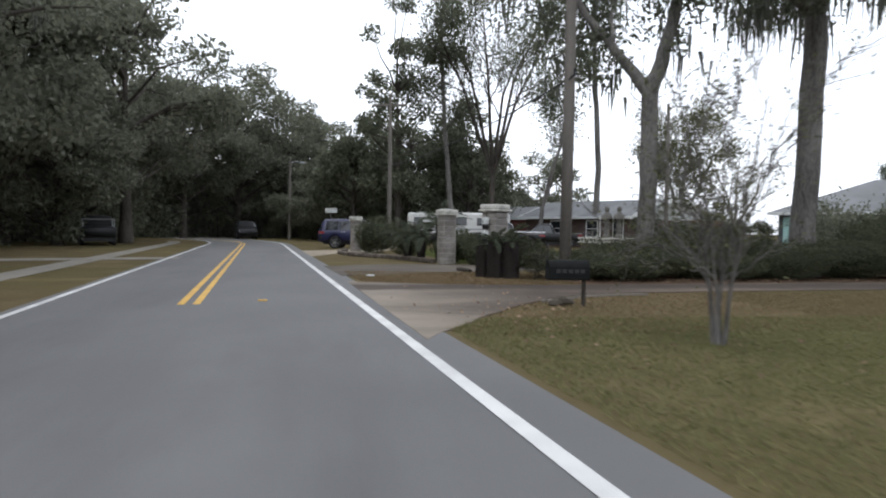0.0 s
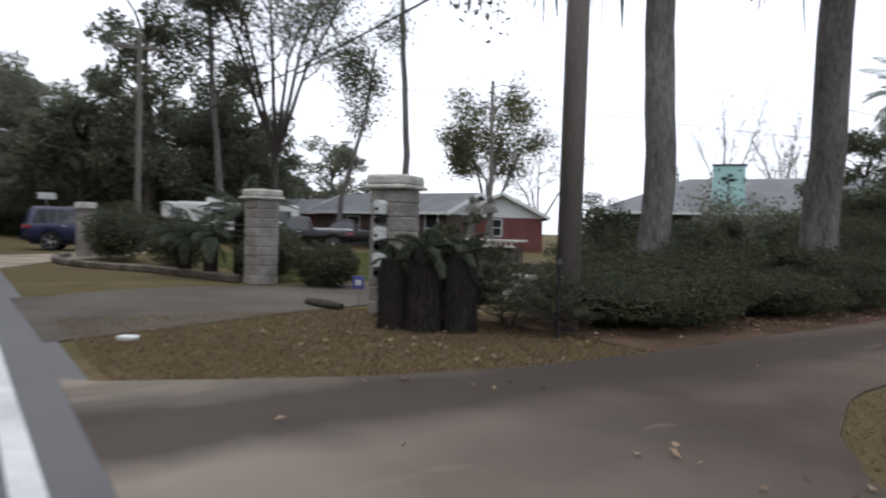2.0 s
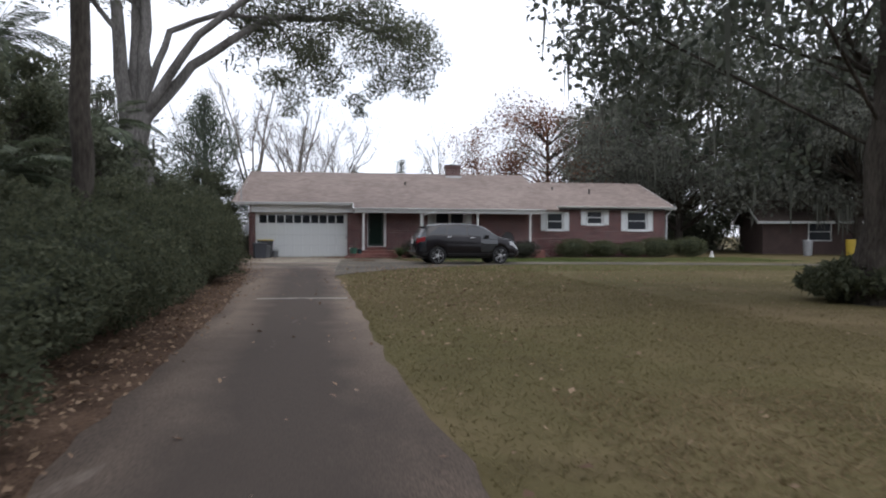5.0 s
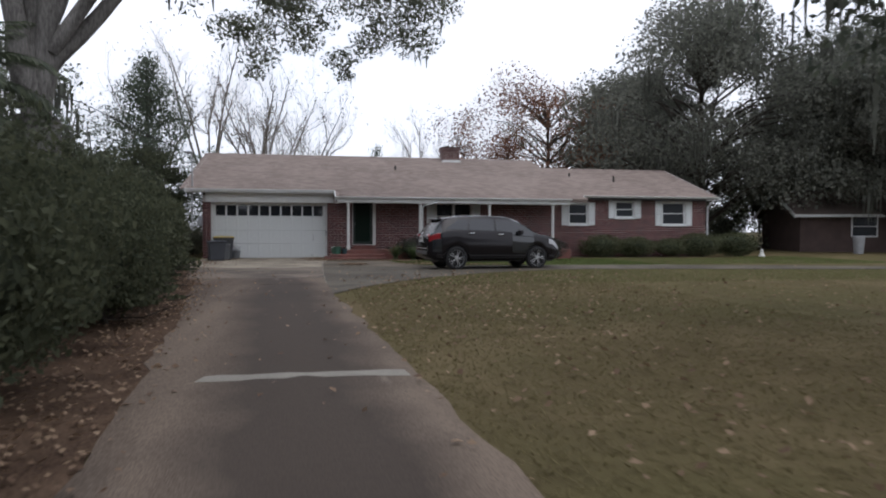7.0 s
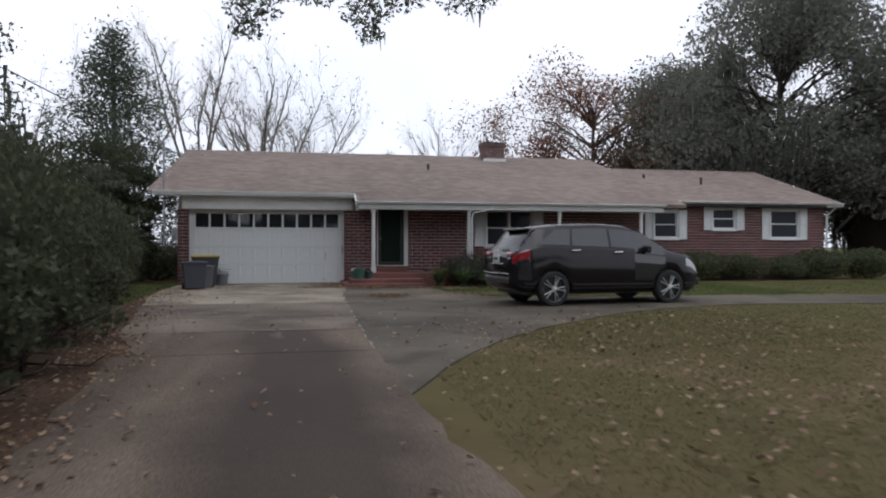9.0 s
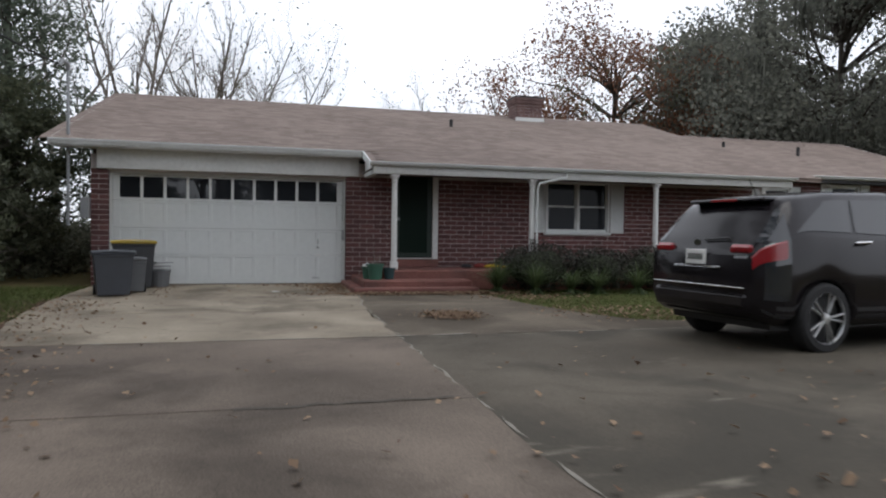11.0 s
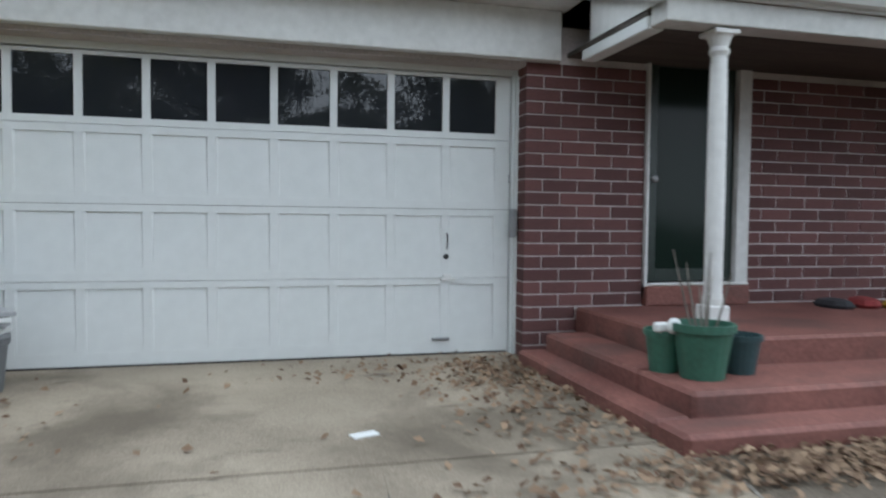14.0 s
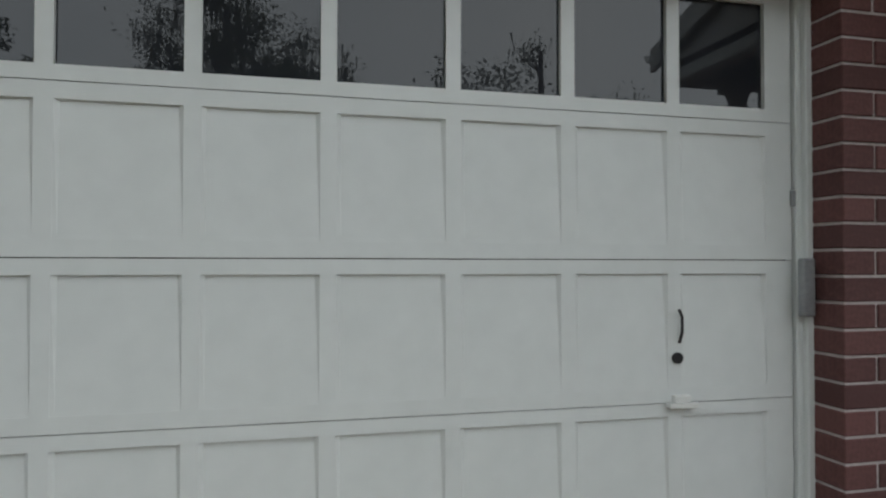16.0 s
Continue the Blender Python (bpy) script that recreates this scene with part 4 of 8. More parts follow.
for k, wgt in enumerate(WINGS):
    window(*wgt, WING, 1)
    s = 0.31
    shutter(wgt[0] - 0.02 - s, wgt[0] - 0.02, wgt[2] - 0.02, wgt[3] + 0.02, WING)
    shutter(wgt[1] + 0.02, wgt[1] + 0.02 + s, wgt[2] - 0.02, wgt[3] + 0.02, WING)

# porch floor, steps, posts
PORCH = 0.40
part("porch_floor", Form().box(2.80, -1.78, 0, 12.62, FACE - 0.002, PORCH, 0.02), RED_STEP, house, "red painted concrete porch floor")
part("step", Form().box(2.44, -2.33, 0, 4.56, -1.782, 0.24, 0.022).box(2.44, -1.782, 0, 2.798, -0.45, 0.24, 0.022), RED_STEP, house, "red painted concrete step")
part("step", Form().box(2.22, -2.60, 0, 4.62, -2.332, 0.12, 0.022).box(2.22, -2.332, 0, 2.438, -0.45, 0.12, 0.022), RED_STEP, house, "red painted concrete step")
for x in (3.17, 6.13, 9.09, 11.9):
    f = Form()
    f.box(x - 0.075, -1.525, PORCH, x + 0.075, -1.375, 0.56, 0.008)
    f.lathe([(0.062, 0.56), (0.066, 0.60), (0.058, 0.64), (0.060, 1.2), (0.056, 1.9), (0.052, 2.14), (0.066, 2.17), (0.056, 2.20), (0.075, 2.255), (0.085, 2.27)], (x, -1.45, 0), 16)
    f.box(x - 0.09, -1.54, 2.27, x + 0.09, -1.36, 2.302, 0.006)
    part("porch_post", f, WHITE_OLD, house, "slender weathered white porch post", smooth=False)
ds = Form()
ds.tube([(6.83, -1.66, 2.46), (6.83, -1.66, 2.36), (6.26, -1.56, 2.22), (6.21, -1.55, 2.1), (6.21, -1.55, 0.44)], 0.024, 8)
part("downspout", ds, WHITE, house, "white downspout running down a post")
part("downspout", Form().tube([(20.5, 0.0, 2.68), (20.45, 0.3, 2.45), (20.36, 0.36, 2.35), (20.36, 0.36, 0.1)], 0.035, 8), WHITE, house, "white downspout")
mast = part("service_mast", Form().tube([(-3.05, -0.25, 1.2), (-3.05, -0.25, 4.25)], 0.032, 10).tube([(-3.05, -0.25, 4.2), (-3.05, -0.28, 4.33), (-3.12, -0.36, 4.36), (-3.16, -0.4, 4.26)], [0.034, 0.05, 0.05, 0.03], 10), METAL, house, "grey electric service mast with weatherhead")
part("meter_box", Form().box(-2.82, -0.35, 1.35, -2.66, -0.1, 1.75, 0.01), METAL, house, "grey electric meter box")


# ---- trees and shrubs ----
def limb(rng, start, way, length, r0, r1, steps=7, wander=0.12, rise=0.0, droop=0.0):
    pts, p, d = [Vector(start)], Vector(start), Vector(way).normalized()
    for i in range(steps):
        d = (d + Vector(rng.normal(0, wander, 3)) + Vector((0, 0, rise - droop * i / steps))).normalized()
        p = p + d * length / steps
        pts.append(p.copy())
    return pts, [r0 + (r1 - r0) * i / steps for i in range(steps + 1)]


def branch_out(rng, form, pts, radii, level, count, length, spread, tips, droop=0.0, rise=0.03, first=0.35, thin=0.55, wander=0.16, main=True):
    """Grows side branches from a limb, level by level, and gathers the ends where leaves hang."""
    if main:
        form.tube(pts, radii, 9 if radii[0] > 0.14 else 6 if radii[0] > 0.04 else 4, caps=False)
    if level == 0:
        tips += [tuple(p) for p in pts[len(pts) // 3:]]
        return
    for k in range(count):
        u = first + (1 - first) * (k + rng.random()) / count
        i = min(int(u * (len(pts) - 1)), len(pts) - 2)
        at = pts[i].lerp(pts[i + 1], u * (len(pts) - 1) - i)
        d = (pts[i + 1] - pts[i]).normalized()
        side = d.cross(Vector(rng.normal(size=3))).normalized()
        way = d * math.cos(spread) + side * math.sin(spread)
        l = length * (0.65 + 0.6 * rng.random())
        r = max(radii[i] * thin, 0.006)
        q, rr = limb(rng, at, way, l, r, max(r * 0.35, 0.004), 6, wander, rise, droop)
        branch_out(rng, form, q, rr, level - 1, count, length * 0.62, spread, tips, droop, rise, 0.3, thin, wander)


def moss_strands(tips, n, rng, longest=0.9):
    """Hanging grey strands: narrow wavy strips below branch ends."""
    t = np.array(tips)[rng.integers(0, len(tips), n)]
    t = t + rng.normal(0, 0.25, t.shape)
    L = longest * (0.35 + 0.65 * rng.random(n))
    w = 0.02 + 0.05 * rng.random(n)
    a = rng.random(n) * math.pi
    dx, dy = np.cos(a) * w, np.sin(a) * w
    sway = rng.normal(0, 0.06, (n, 2))
    v = np.zeros((n, 4, 3))
    v[:, 0] = t + np.stack([dx, dy, 0 * L], 1)
    v[:, 1] = t - np.stack([dx, dy, 0 * L], 1)
    v[:, 2] = t + np.stack([sway[:, 0] - dx * 0.25, sway[:, 1] - dy * 0.25, -L], 1)
    v[:, 3] = t + np.stack([sway[:, 0] + dx * 0.25, sway[:, 1] + dy * 0.25, -L], 1)
    return quads("moss", v)


def tree(name, label, x, y, seed, limbs, bark, leaf, level=2, count=5, length=2.2, spread=0.8, leaves=9000, size=0.16, puff=0.35, droop=0.0, rise=0.03, moss=0, longest=0.9, thin=0.55, first=0.35, group="", category="tree", clumps=(), each=420):
    """A tree of given limbs (points, first and last radius, whether it branches), grown out and leaved. clumps: (x, y, z, radius) of fuller tufts."""
    rng = np.random.default_rng(seed)
    t = thing(name, label, category, x, y, group=group)
    stem, wood, tips = Form(), Form(), []
    for pts, r0, r1, branches in limbs:
        p = [Vector(q) for q in pts]
        fine = []
        for a, b in zip(p, p[1:]):
            for k in range(4):
                fine.append(a.lerp(b, k / 4) + Vector(rng.normal(0, r0 * 0.12, 3)) * (1 if fine else 0))
        fine.append(p[-1])
        rr = [r0 + (r1 - r0) * i / (len(fine) - 1) for i in range(len(fine))]
        if fine[0].z < 0.1:
            rr[0] *= 1.35
            rr[1] *= 1.1
        if branches:
            ground_stem = fine[0].z < 0.1
            if ground_stem:
                part("trunk", Form().tube(fine, rr, 10, caps=False), bark, t, smooth=True)
            branch_out(rng, wood, fine, rr, level, count, length, spread, tips, droop, rise, branches if branches is not True else first, thin, main=not ground_stem)
        else:
            stem.tube(fine, rr, 12, caps=False)
    if stem.f:
        part("trunk", stem, bark, t, smooth=True)
    if wood.f:
        tagged(part("branchwork", wood, bark, t, smooth=True), kind="stuff")
    if leaves and tips:
        c = np.array(tips)[rng.integers(0, len(tips), leaves)] + rng.normal(0, puff, (leaves, 3))
        for x0, y0, z0, rad in clumps:
            n0 = int(each * rad * rad)
            q = rng.normal(size=(n0, 3))
            q *= (rad * (0.35 + 0.65 * rng.random(n0)) / np.linalg.norm(q, axis=1))[:, None] * np.array([1.15, 1.15, 0.75])
            c = np.concatenate([c, q + (x0, y0, z0)])
            tips += [(x0 + a * rad, y0 + b * rad, z0 - 0.3 * rad) for a, b in rng.uniform(-0.8, 0.8, (5, 2))]
        tagged(part("crown", leaf_cloud("crown", c, size, rng), leaf, t), kind="stuff")
    if moss:
        tagged(part("moss", moss_strands(tips, moss, rng, longest), MOSS, t), "hanging grey moss", kind="stuff")
    return t


def spread_tree(name, label, x, y, seed, h, r, bark, leaf, crown=0.35, lean=(0, 0), **kw):
    """A common tree: a trunk that rises into three or four leading limbs."""
    rng = np.random.default_rng(seed + 1000)
    fork = h * crown
    top = Vector((lean[0] * 0.5, lean[1] * 0.5, fork))
    limbs = [([(0, 0, 0), (lean[0] * 0.2, lean[1] * 0.2, fork * 0.5), top], r, r * 0.8, False)]
    n = kw.pop("leaders", 4)
    wide = kw.pop("wide", 0.45)
    a0 = rng.random() * 6.28
    for k in range(n):
        a = a0 + 6.28 * k / n + rng.normal(0, 0.3)
        reach = h * wide * (0.7 + 0.5 * rng.random())
        up = (h - fork) * (0.7 + 0.35 * rng.random())
        e = Vector((math.cos(a) * reach + lean[0], math.sin(a) * reach + lean[1], fork + up))
        m = top.lerp(e, 0.45) + Vector((rng.normal(0, 0.3), rng.normal(0, 0.3), up * 0.12))
        limbs.append(([tuple(top), tuple(m), tuple(e)], r * 0.62, r * 0.12, True))
    return tree(name, label, x, y, seed, limbs, bark, leaf, **kw)


def shrub_meshes(seed, w, d, h, n, size, narrow=0.5, core=0.72):
    """The leaves of a rounded shrub of that size and a solid core, dark as its shaded inside, as two meshes."""
    rng = np.random.default_rng(seed)
    lumps = rng.normal(size=(9, 3))
    lumps /= np.linalg.norm(lumps, axis=1, keepdims=True)
    u = rng.normal(size=(n, 3))
    u /= np.linalg.norm(u, axis=1, keepdims=True)
    bulge = 0.72 + 0.34 * np.max(u @ lumps.T, axis=1) ** 2
    rad = bulge * (0.70 + 0.36 * rng.random(n) ** 0.6)
    sprig = rng.normal(size=(60, 3))
    sprig[:, 2] = np.abs(sprig[:, 2]) + 0.3
    sprig /= np.linalg.norm(sprig, axis=1, keepdims=True)
    k = n // 12
    i = rng.integers(0, 60, k)
    u[:k] = sprig[i] + rng.normal(0, 0.035, (k, 3))
    rad[:k] = 0.9 + (0.12 + 0.26 * (i % 7) / 6) * rng.random(k)
    c = u * rad[:, None] * np.array([w / 2, d / 2, h / 2])
    c[:, 2] = np.maximum(c[:, 2] + h / 2, 0.03 + 0.1 * rng.random(n))
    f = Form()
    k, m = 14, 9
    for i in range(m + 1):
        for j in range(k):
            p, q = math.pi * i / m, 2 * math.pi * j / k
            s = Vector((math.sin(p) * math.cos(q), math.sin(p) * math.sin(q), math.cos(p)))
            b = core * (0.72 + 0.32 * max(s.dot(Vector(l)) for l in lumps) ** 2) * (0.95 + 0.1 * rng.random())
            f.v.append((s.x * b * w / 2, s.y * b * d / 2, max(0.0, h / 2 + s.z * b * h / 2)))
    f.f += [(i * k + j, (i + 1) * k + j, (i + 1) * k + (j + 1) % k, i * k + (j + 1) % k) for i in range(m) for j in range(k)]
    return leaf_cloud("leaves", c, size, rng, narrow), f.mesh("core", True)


# Dark colour stands for the shade deep in a shrub; the core has no twigs.
CORE_SHADE = mat("shrub_inner_shade", (0.04, 0.046, 0.03), 0.95, 0.4, 3, 20, 1.0, 0.06, spec=0.05)


def shrub(name, label, x, y, seed, w, d, h, n, size, leaf, narrow=0.5, group="", turn=0, category="shrub"):
    t = thing(name, label, category, x, y, turn=turn, group=group)
    a, b = shrub_meshes(seed, w, d, h, n, size, narrow)
    part("foliage", a, leaf, t)
    part("core", b, CORE_SHADE, t)
    return t


# the tall hedge along the drive: shrubs of three growths, side by side
hedge = [shrub("hedge_shrub", "dense dark evergreen shrub in the hedge beside the driveway", 0, 0, 40 + k, 3.0, 3.2, h, 15000, 0.062, HEDGE_LEAF, group="hedge along the driveway") for k, h in enumerate((1.40, 1.5, 1.35))]
spots = [(-0.15, -38.3), (-0.35, -37.2), (-0.55, -35.2), (-0.75, -33.1), (-0.95, -31.0), (-1.05, -28.9), (-1.2, -26.8), (-1.35, -24.6), (-1.6, -22.4), (-1.75, -20.2), (-2.1, -18.0), (-2.4, -15.8), (-2.7, -13.6), (-3.0, -11.5), (-3.5, -9.5)]
rng = np.random.default_rng(2)
for k, (x, y) in enumerate(spots):
    s = 0.9 + 0.2 * rng.random()
    grow = float(np.interp(y, [-40, -38.5, -36.5, -35, -32, -28, -20, -10], [0.5, 0.62, 0.78, 0.66, 0.66, 1.0, 1.4, 1.55])) * (0.86 + 0.3 * rng.random())
    m = pose(x, y, 0, 0, 0, 360 * rng.random()) @ Matrix.Diagonal((s, s, s * grow, 1))
    t = hedge[k] if k < 3 else copy_thing(hedge[k % 3], m)
    t.matrix_basis = m
back_row = [(-3.3, -36.5), (-3.6, -33.0), (-3.8, -29.5), (-4.2, -26.0), (-4.5, -22.5), (-5.0, -19.0), (-5.4, -15.5), (-6.0, -12.0), (-6.2, -8.6), (-6.0, -5.2), (-5.2, -2.4)]
for k, (x, y) in enumerate(back_row):
    low = y < -28
    copy_thing(hedge[(k + 1) % 3], pose(x, y, 0, 0, 0, 70 * k) @ Matrix.Diagonal((1.15, 1.15, (0.62 if y < -34 else 0.72 if low else 1.6) + (0.12 if low else 0.5) * math.sin(k * 2.3), 1)))

# trunks standing in the hedge
utility_a = thing("utility_pole", "weathered wooden utility pole rising out of the hedge", "utility pole", 0.24, -39.53)
part("pole", Form().tube([(0, 0, 0), (0.01, 0.02, 4), (0.0, 0.03, 8), (0.02, 0.02, 11.5)], [0.15, 0.14, 0.125, 0.11], 14, caps=True), POLE_WOOD, utility_a, smooth=True)
part("bracket", Form().box(-0.06, 0.0, 5.06, 0.42, 0.06, 5.12, 0.01).tube([(0.36, 0.03, 5.1), (0.36, 0.03, 5.25)], 0.035, 8), DARKMETAL, utility_a, "dark metal bracket with an insulator")
tree("oak_tree", "tall grey-barked oak with a forked trunk and hanging moss", -1.0, -36.8, 61,
     [([(0, 0, 0), (0.05, 0.0, 2.5), (-0.1, 0.1, 5.1)], 0.245, 0.225, False), ([(-0.1, 0.1, 5.1), (-0.5, -0.4, 5.9), (-1.5, -1.3, 7.6), (-2.6, -2.0, 9.5)], 0.19, 0.07, True),
      ([(-0.1, 0.1, 5.1), (0.15, 0.4, 6.2), (0.3, 1.0, 9.0), (0.8, 1.8, 12.0)], 0.24, 0.08, 0.45)], BARK, OAK_LEAF, level=2, count=5, length=2.4, leaves=8000, size=0.15, puff=0.45, moss=600, droop=0.06,
     clumps=((-0.8, -0.9, 5.5, 0.42), (-1.1, -1.3, 5.9, 0.55), (-0.6, -0.7, 6.05, 0.45), (0.7, 0.5, 6.2, 0.4), (-1.4, -0.9, 6.6, 0.9), (-2.3, -1.5, 7.6, 1.0), (-0.6, 0.6, 7.2, 0.9), (1.0, 1.0, 7.6, 1.0), (1.6, 0.2, 8.4, 1.1), (-1.0, 1.6, 8.4, 1.1), (-2.8, -0.4, 9.2, 1.2), (0.4, -1.0, 9.0, 1.1), (0.9, 2.2, 9.8, 1.2), (-1.4, 0.2, 10.4, 1.2)))
tree("oak_tree", "massive straight-trunked oak with a high mossy crown", -1.5, -31.55, 62,
     [([(0, 0, 0), (0.0, 0.05, 3.0), (0.1, 0.1, 7.6)], 0.365, 0.32, False), ([(0.1, 0.1, 7.6), (1.4, -0.4, 8.8), (3.4, -1.2, 9.4)], 0.18, 0.05, True), ([(0.1, 0.1, 7.6), (-1.6, 0.4, 9.2), (-3.2, 0.8, 10.2)], 0.18, 0.05, True),
      ([(0.1, 0.1, 7.6), (0.2, 0.3, 10), (0.1, 0.6, 13)], 0.26, 0.08, 0.2), ([(0.1, 0.1, 7.6), (0.5, -1.8, 8.6), (0.9, -3.4, 9.2)], 0.16, 0.05, True)], BARK, OAK_LEAF, level=2, count=5, length=2.2, leaves=10000, size=0.15, puff=0.45, moss=1500, longest=1.3, droop=0.08,
     clumps=((1.2, -0.9, 8.0, 1.0), (2.3, -0.4, 8.6, 1.1), (-1.2, 0.2, 8.4, 1.0), (-2.2, 0.8, 9.2, 1.2), (0.6, -2.2, 8.2, 1.0), (0.4, 1.4, 8.8, 1.1), (3.0, -1.4, 9.2, 1.2), (-0.6, -1.2, 9.4, 1.2), (1.4, 0.8, 10.0, 1.3), (-1.6, -0.8, 10.6, 1.3), (-3.0, 1.0, 10.4, 1.2)))
tree("slender_tree", "slender dark-trunked tree in the hedge", -1.76, -25.5, 63,
     [([(0, 0, 0), (0.1, 0.0, 3.0), (0.0, 0.2, 7.0), (0.2, 0.2, 11.0)], 0.18, 0.10, 0.7)], BARK_DARK, OAK_LEAF, level=2, count=4, length=1.8, leaves=3500, size=0.15, puff=0.4)
tree("live_oak", "live oak with spreading limbs over the driveway and hanging moss", -5.3, -10.2, 64,
     [([(0, 0, 0), (0, 0, 2.16), (0.07, -0.03, 4.08)], 0.62, 0.55, False),
      ([(0.07, -0.03, 4.08), (-0.39, -0.16, 5.95), (-0.62, -0.11, 9.6)], 0.34, 0.2, False), ([(0.05, -0.03, 4.08), (-0.08, 0.1, 6.2), (-0.02, 0.2, 9.2), (0.1, 0.3, 12.5)], 0.36, 0.13, 0.7), ([(0.07, -0.03, 4.08), (0.36, -0.07, 6.2), (0.31, 0.11, 9.53), (0.63, 0.21, 13)], 0.32, 0.12, 0.6),
      ([(0.14, -0.07, 5.03), (1.87, 0.68, 7.54), (4.63, 1.18, 9.67), (7.7, 3.5, 10.4), (10.2, 6, 10.2)], 0.23, 0.05, 0.45), ([(0.42, -0.1, 5.72), (2.17, 0.26, 8.6), (5.4, 0.08, 11.2), (8.7, 0.5, 12)], 0.2, 0.05, 0.4),
      ([(0.36, -0.07, 6.2), (1.06, 0.68, 8.8), (2.76, 1.61, 9.92), (4.9, 2.9, 9.8), (5.7, 6, 9.2)], 0.15, 0.04, 0.45), ([(-0.57, -0.11, 8.52), (-1.65, -0.43, 9.9), (-2.79, -0.68, 10.66)], 0.12, 0.04, 0.2)],
     BARK, OAK_LEAF, level=2, count=6, length=1.7, spread=0.75, leaves=20000, size=0.13, puff=0.34, moss=420, longest=0.6, droop=0.1, rise=0.0, each=900,
     clumps=((3.98, 1.76, 9.86, 1), (5.1, 6.8, 7.6, 0.75), (4.9, 6.7, 6.9, 0.45), (4.1, 6.3, 8.4, 0.8), (4.7, 6.9, 8.6, 0.8), (5.9, 3.5, 8.8, 1), (6.9, 5.5, 8.6, 1), (8.1, 6.9, 7.6, 0.7), (8.2, 6.9, 7, 0.4), (9.1, 6.7, 8.2, 0.75), (6.7, 6.7, 8.2, 0.8), (8.5, 4.5, 9.2, 1.1), (9.7, 6, 8.7, 1), (10.9, 6.7, 8.4, 1), (11.3, 5.5, 9.4, 1.1), (10.3, 4, 10.2, 1.2), (8.7, 3, 10.6, 1.2), (7.1, 2.5, 10.4, 1.1),
             (5.5, 1.53, 10.81, 1.1), (3.66, 1.32, 10.94, 1), (7.9, 6.3, 10.8, 1.2), (9.7, 7, 10.8, 1.2), (11.1, 6.9, 10.6, 1.1), (6.18, 0.48, 11.95, 1.2), (8.3, 0.5, 12.2, 1.3), (1.62, 0.75, 10.53, 1), (0.21, 0.49, 12.46, 1.1), (-1.27, -0.1, 10.43, 1), (-2.46, -0.5, 10.98, 1.1), (6.1, 6.5, 9.8, 1.1), (4.5, 4.3, 9.6, 1)))


def palm(name, label, x, y, seed, h, r, fronds, length, leaf, bark, group="", low=-15, high=75, bend=85, blade=1.0, pairs=4, reach=0.24):
    """A feather palm: ringed trunk, arching fronds with two rows of leaflets."""
    rng = np.random.default_rng(seed)
    t = thing(name, label, "palm", x, y, group=group)
    f = Form()
    prof = []
    for i in range(int(h / 0.12) + 2):
        z = min(i * 0.12, h)
        prof += [(r * (1.15 if i < 2 else 1.0) * (1.0 if i % 2 else 0.88), z)]
    f.lathe(prof, (0, 0, 0), 12)
    part("trunk", f, bark, t)
    for k in range(fronds):
        a = 2.4 * k + rng.normal(0, 0.2)
        tilt = math.radians(low + (high - low) * (k + 0.5) / fronds)
        L = length * (0.8 + 0.35 * rng.random()) * (1 if tilt > -0.5 else 0.6)
        curl = math.radians(bend) * (0.75 + 0.5 * rng.random()) * (1 if tilt > -0.3 else 0.35)
        n = 12
        mid = [Vector((0, 0, h))]
        for i in range(n):
            e = tilt - curl * ((i + 0.5) / n) ** 1.3
            mid.append(mid[-1] + Vector((math.cos(a) * math.cos(e), math.sin(a) * math.cos(e), math.sin(e))) * (L / n))
        fr = part("frond", Form().tube(mid, [0.022 * (1 - 0.8 * i / n) for i in range(n + 1)], 4, caps=False), leaf, t)
        v = []
        sidev = Vector((-math.sin(a), math.cos(a), 0))
        for i in range(n * pairs):
            u = 0.14 + 0.86 * i / (n * pairs)
            j = min(int(u * n), n - 1)
            p = mid[j].lerp(mid[j + 1], u * n - j)
            d = (mid[j + 1] - mid[j]).normalized()
            ll = L * reach * math.sin(math.pi * (0.15 + 0.8 * u)) + 0.2 * reach
            for s in (-1, 1):
                w = (sidev * s + d * 0.55 + Vector((0, 0, -0.25 - 0.3 * rng.random()))).normalized() * ll
                e = d * 0.018 * blade * (L / 1.6)
                v += [p - e, p + w * 0.5 - e + Vector((0, 0, 0.02)), p + w, p + w * 0.5 + e]
        part("blade", quads("blade", np.array([tuple(q) for q in v])), leaf, fr)
    return t


palm("palm_tree", "tall feather palm with a ball of arching grey-green fronds", -11.0, -8.5, 71, 8.2, 0.24, 64, 3.1, PALM_LEAF, BARK_DARK, "", -75, 82, 80, 0.75, 4)
palm("palm_tree", "small feather palm behind the hedge", -4.9, -21.4, 72, 2.3, 0.15, 22, 2.0, PALM_LEAF, BARK_DARK)
palm("palm_tree", "dark feather palm rising above the hedge", -5.0, -15.2, 73, 4.0, 0.16, 30, 2.2, PALM_LEAF, BARK_DARK, "", -50, 80)
palm("palm_tree", "dark feather palm beside the live oak", -7.2, -12.6, 74, 4.9, 0.17, 34, 2.4, PALM_LEAF, BARK_DARK, "", -60, 80)


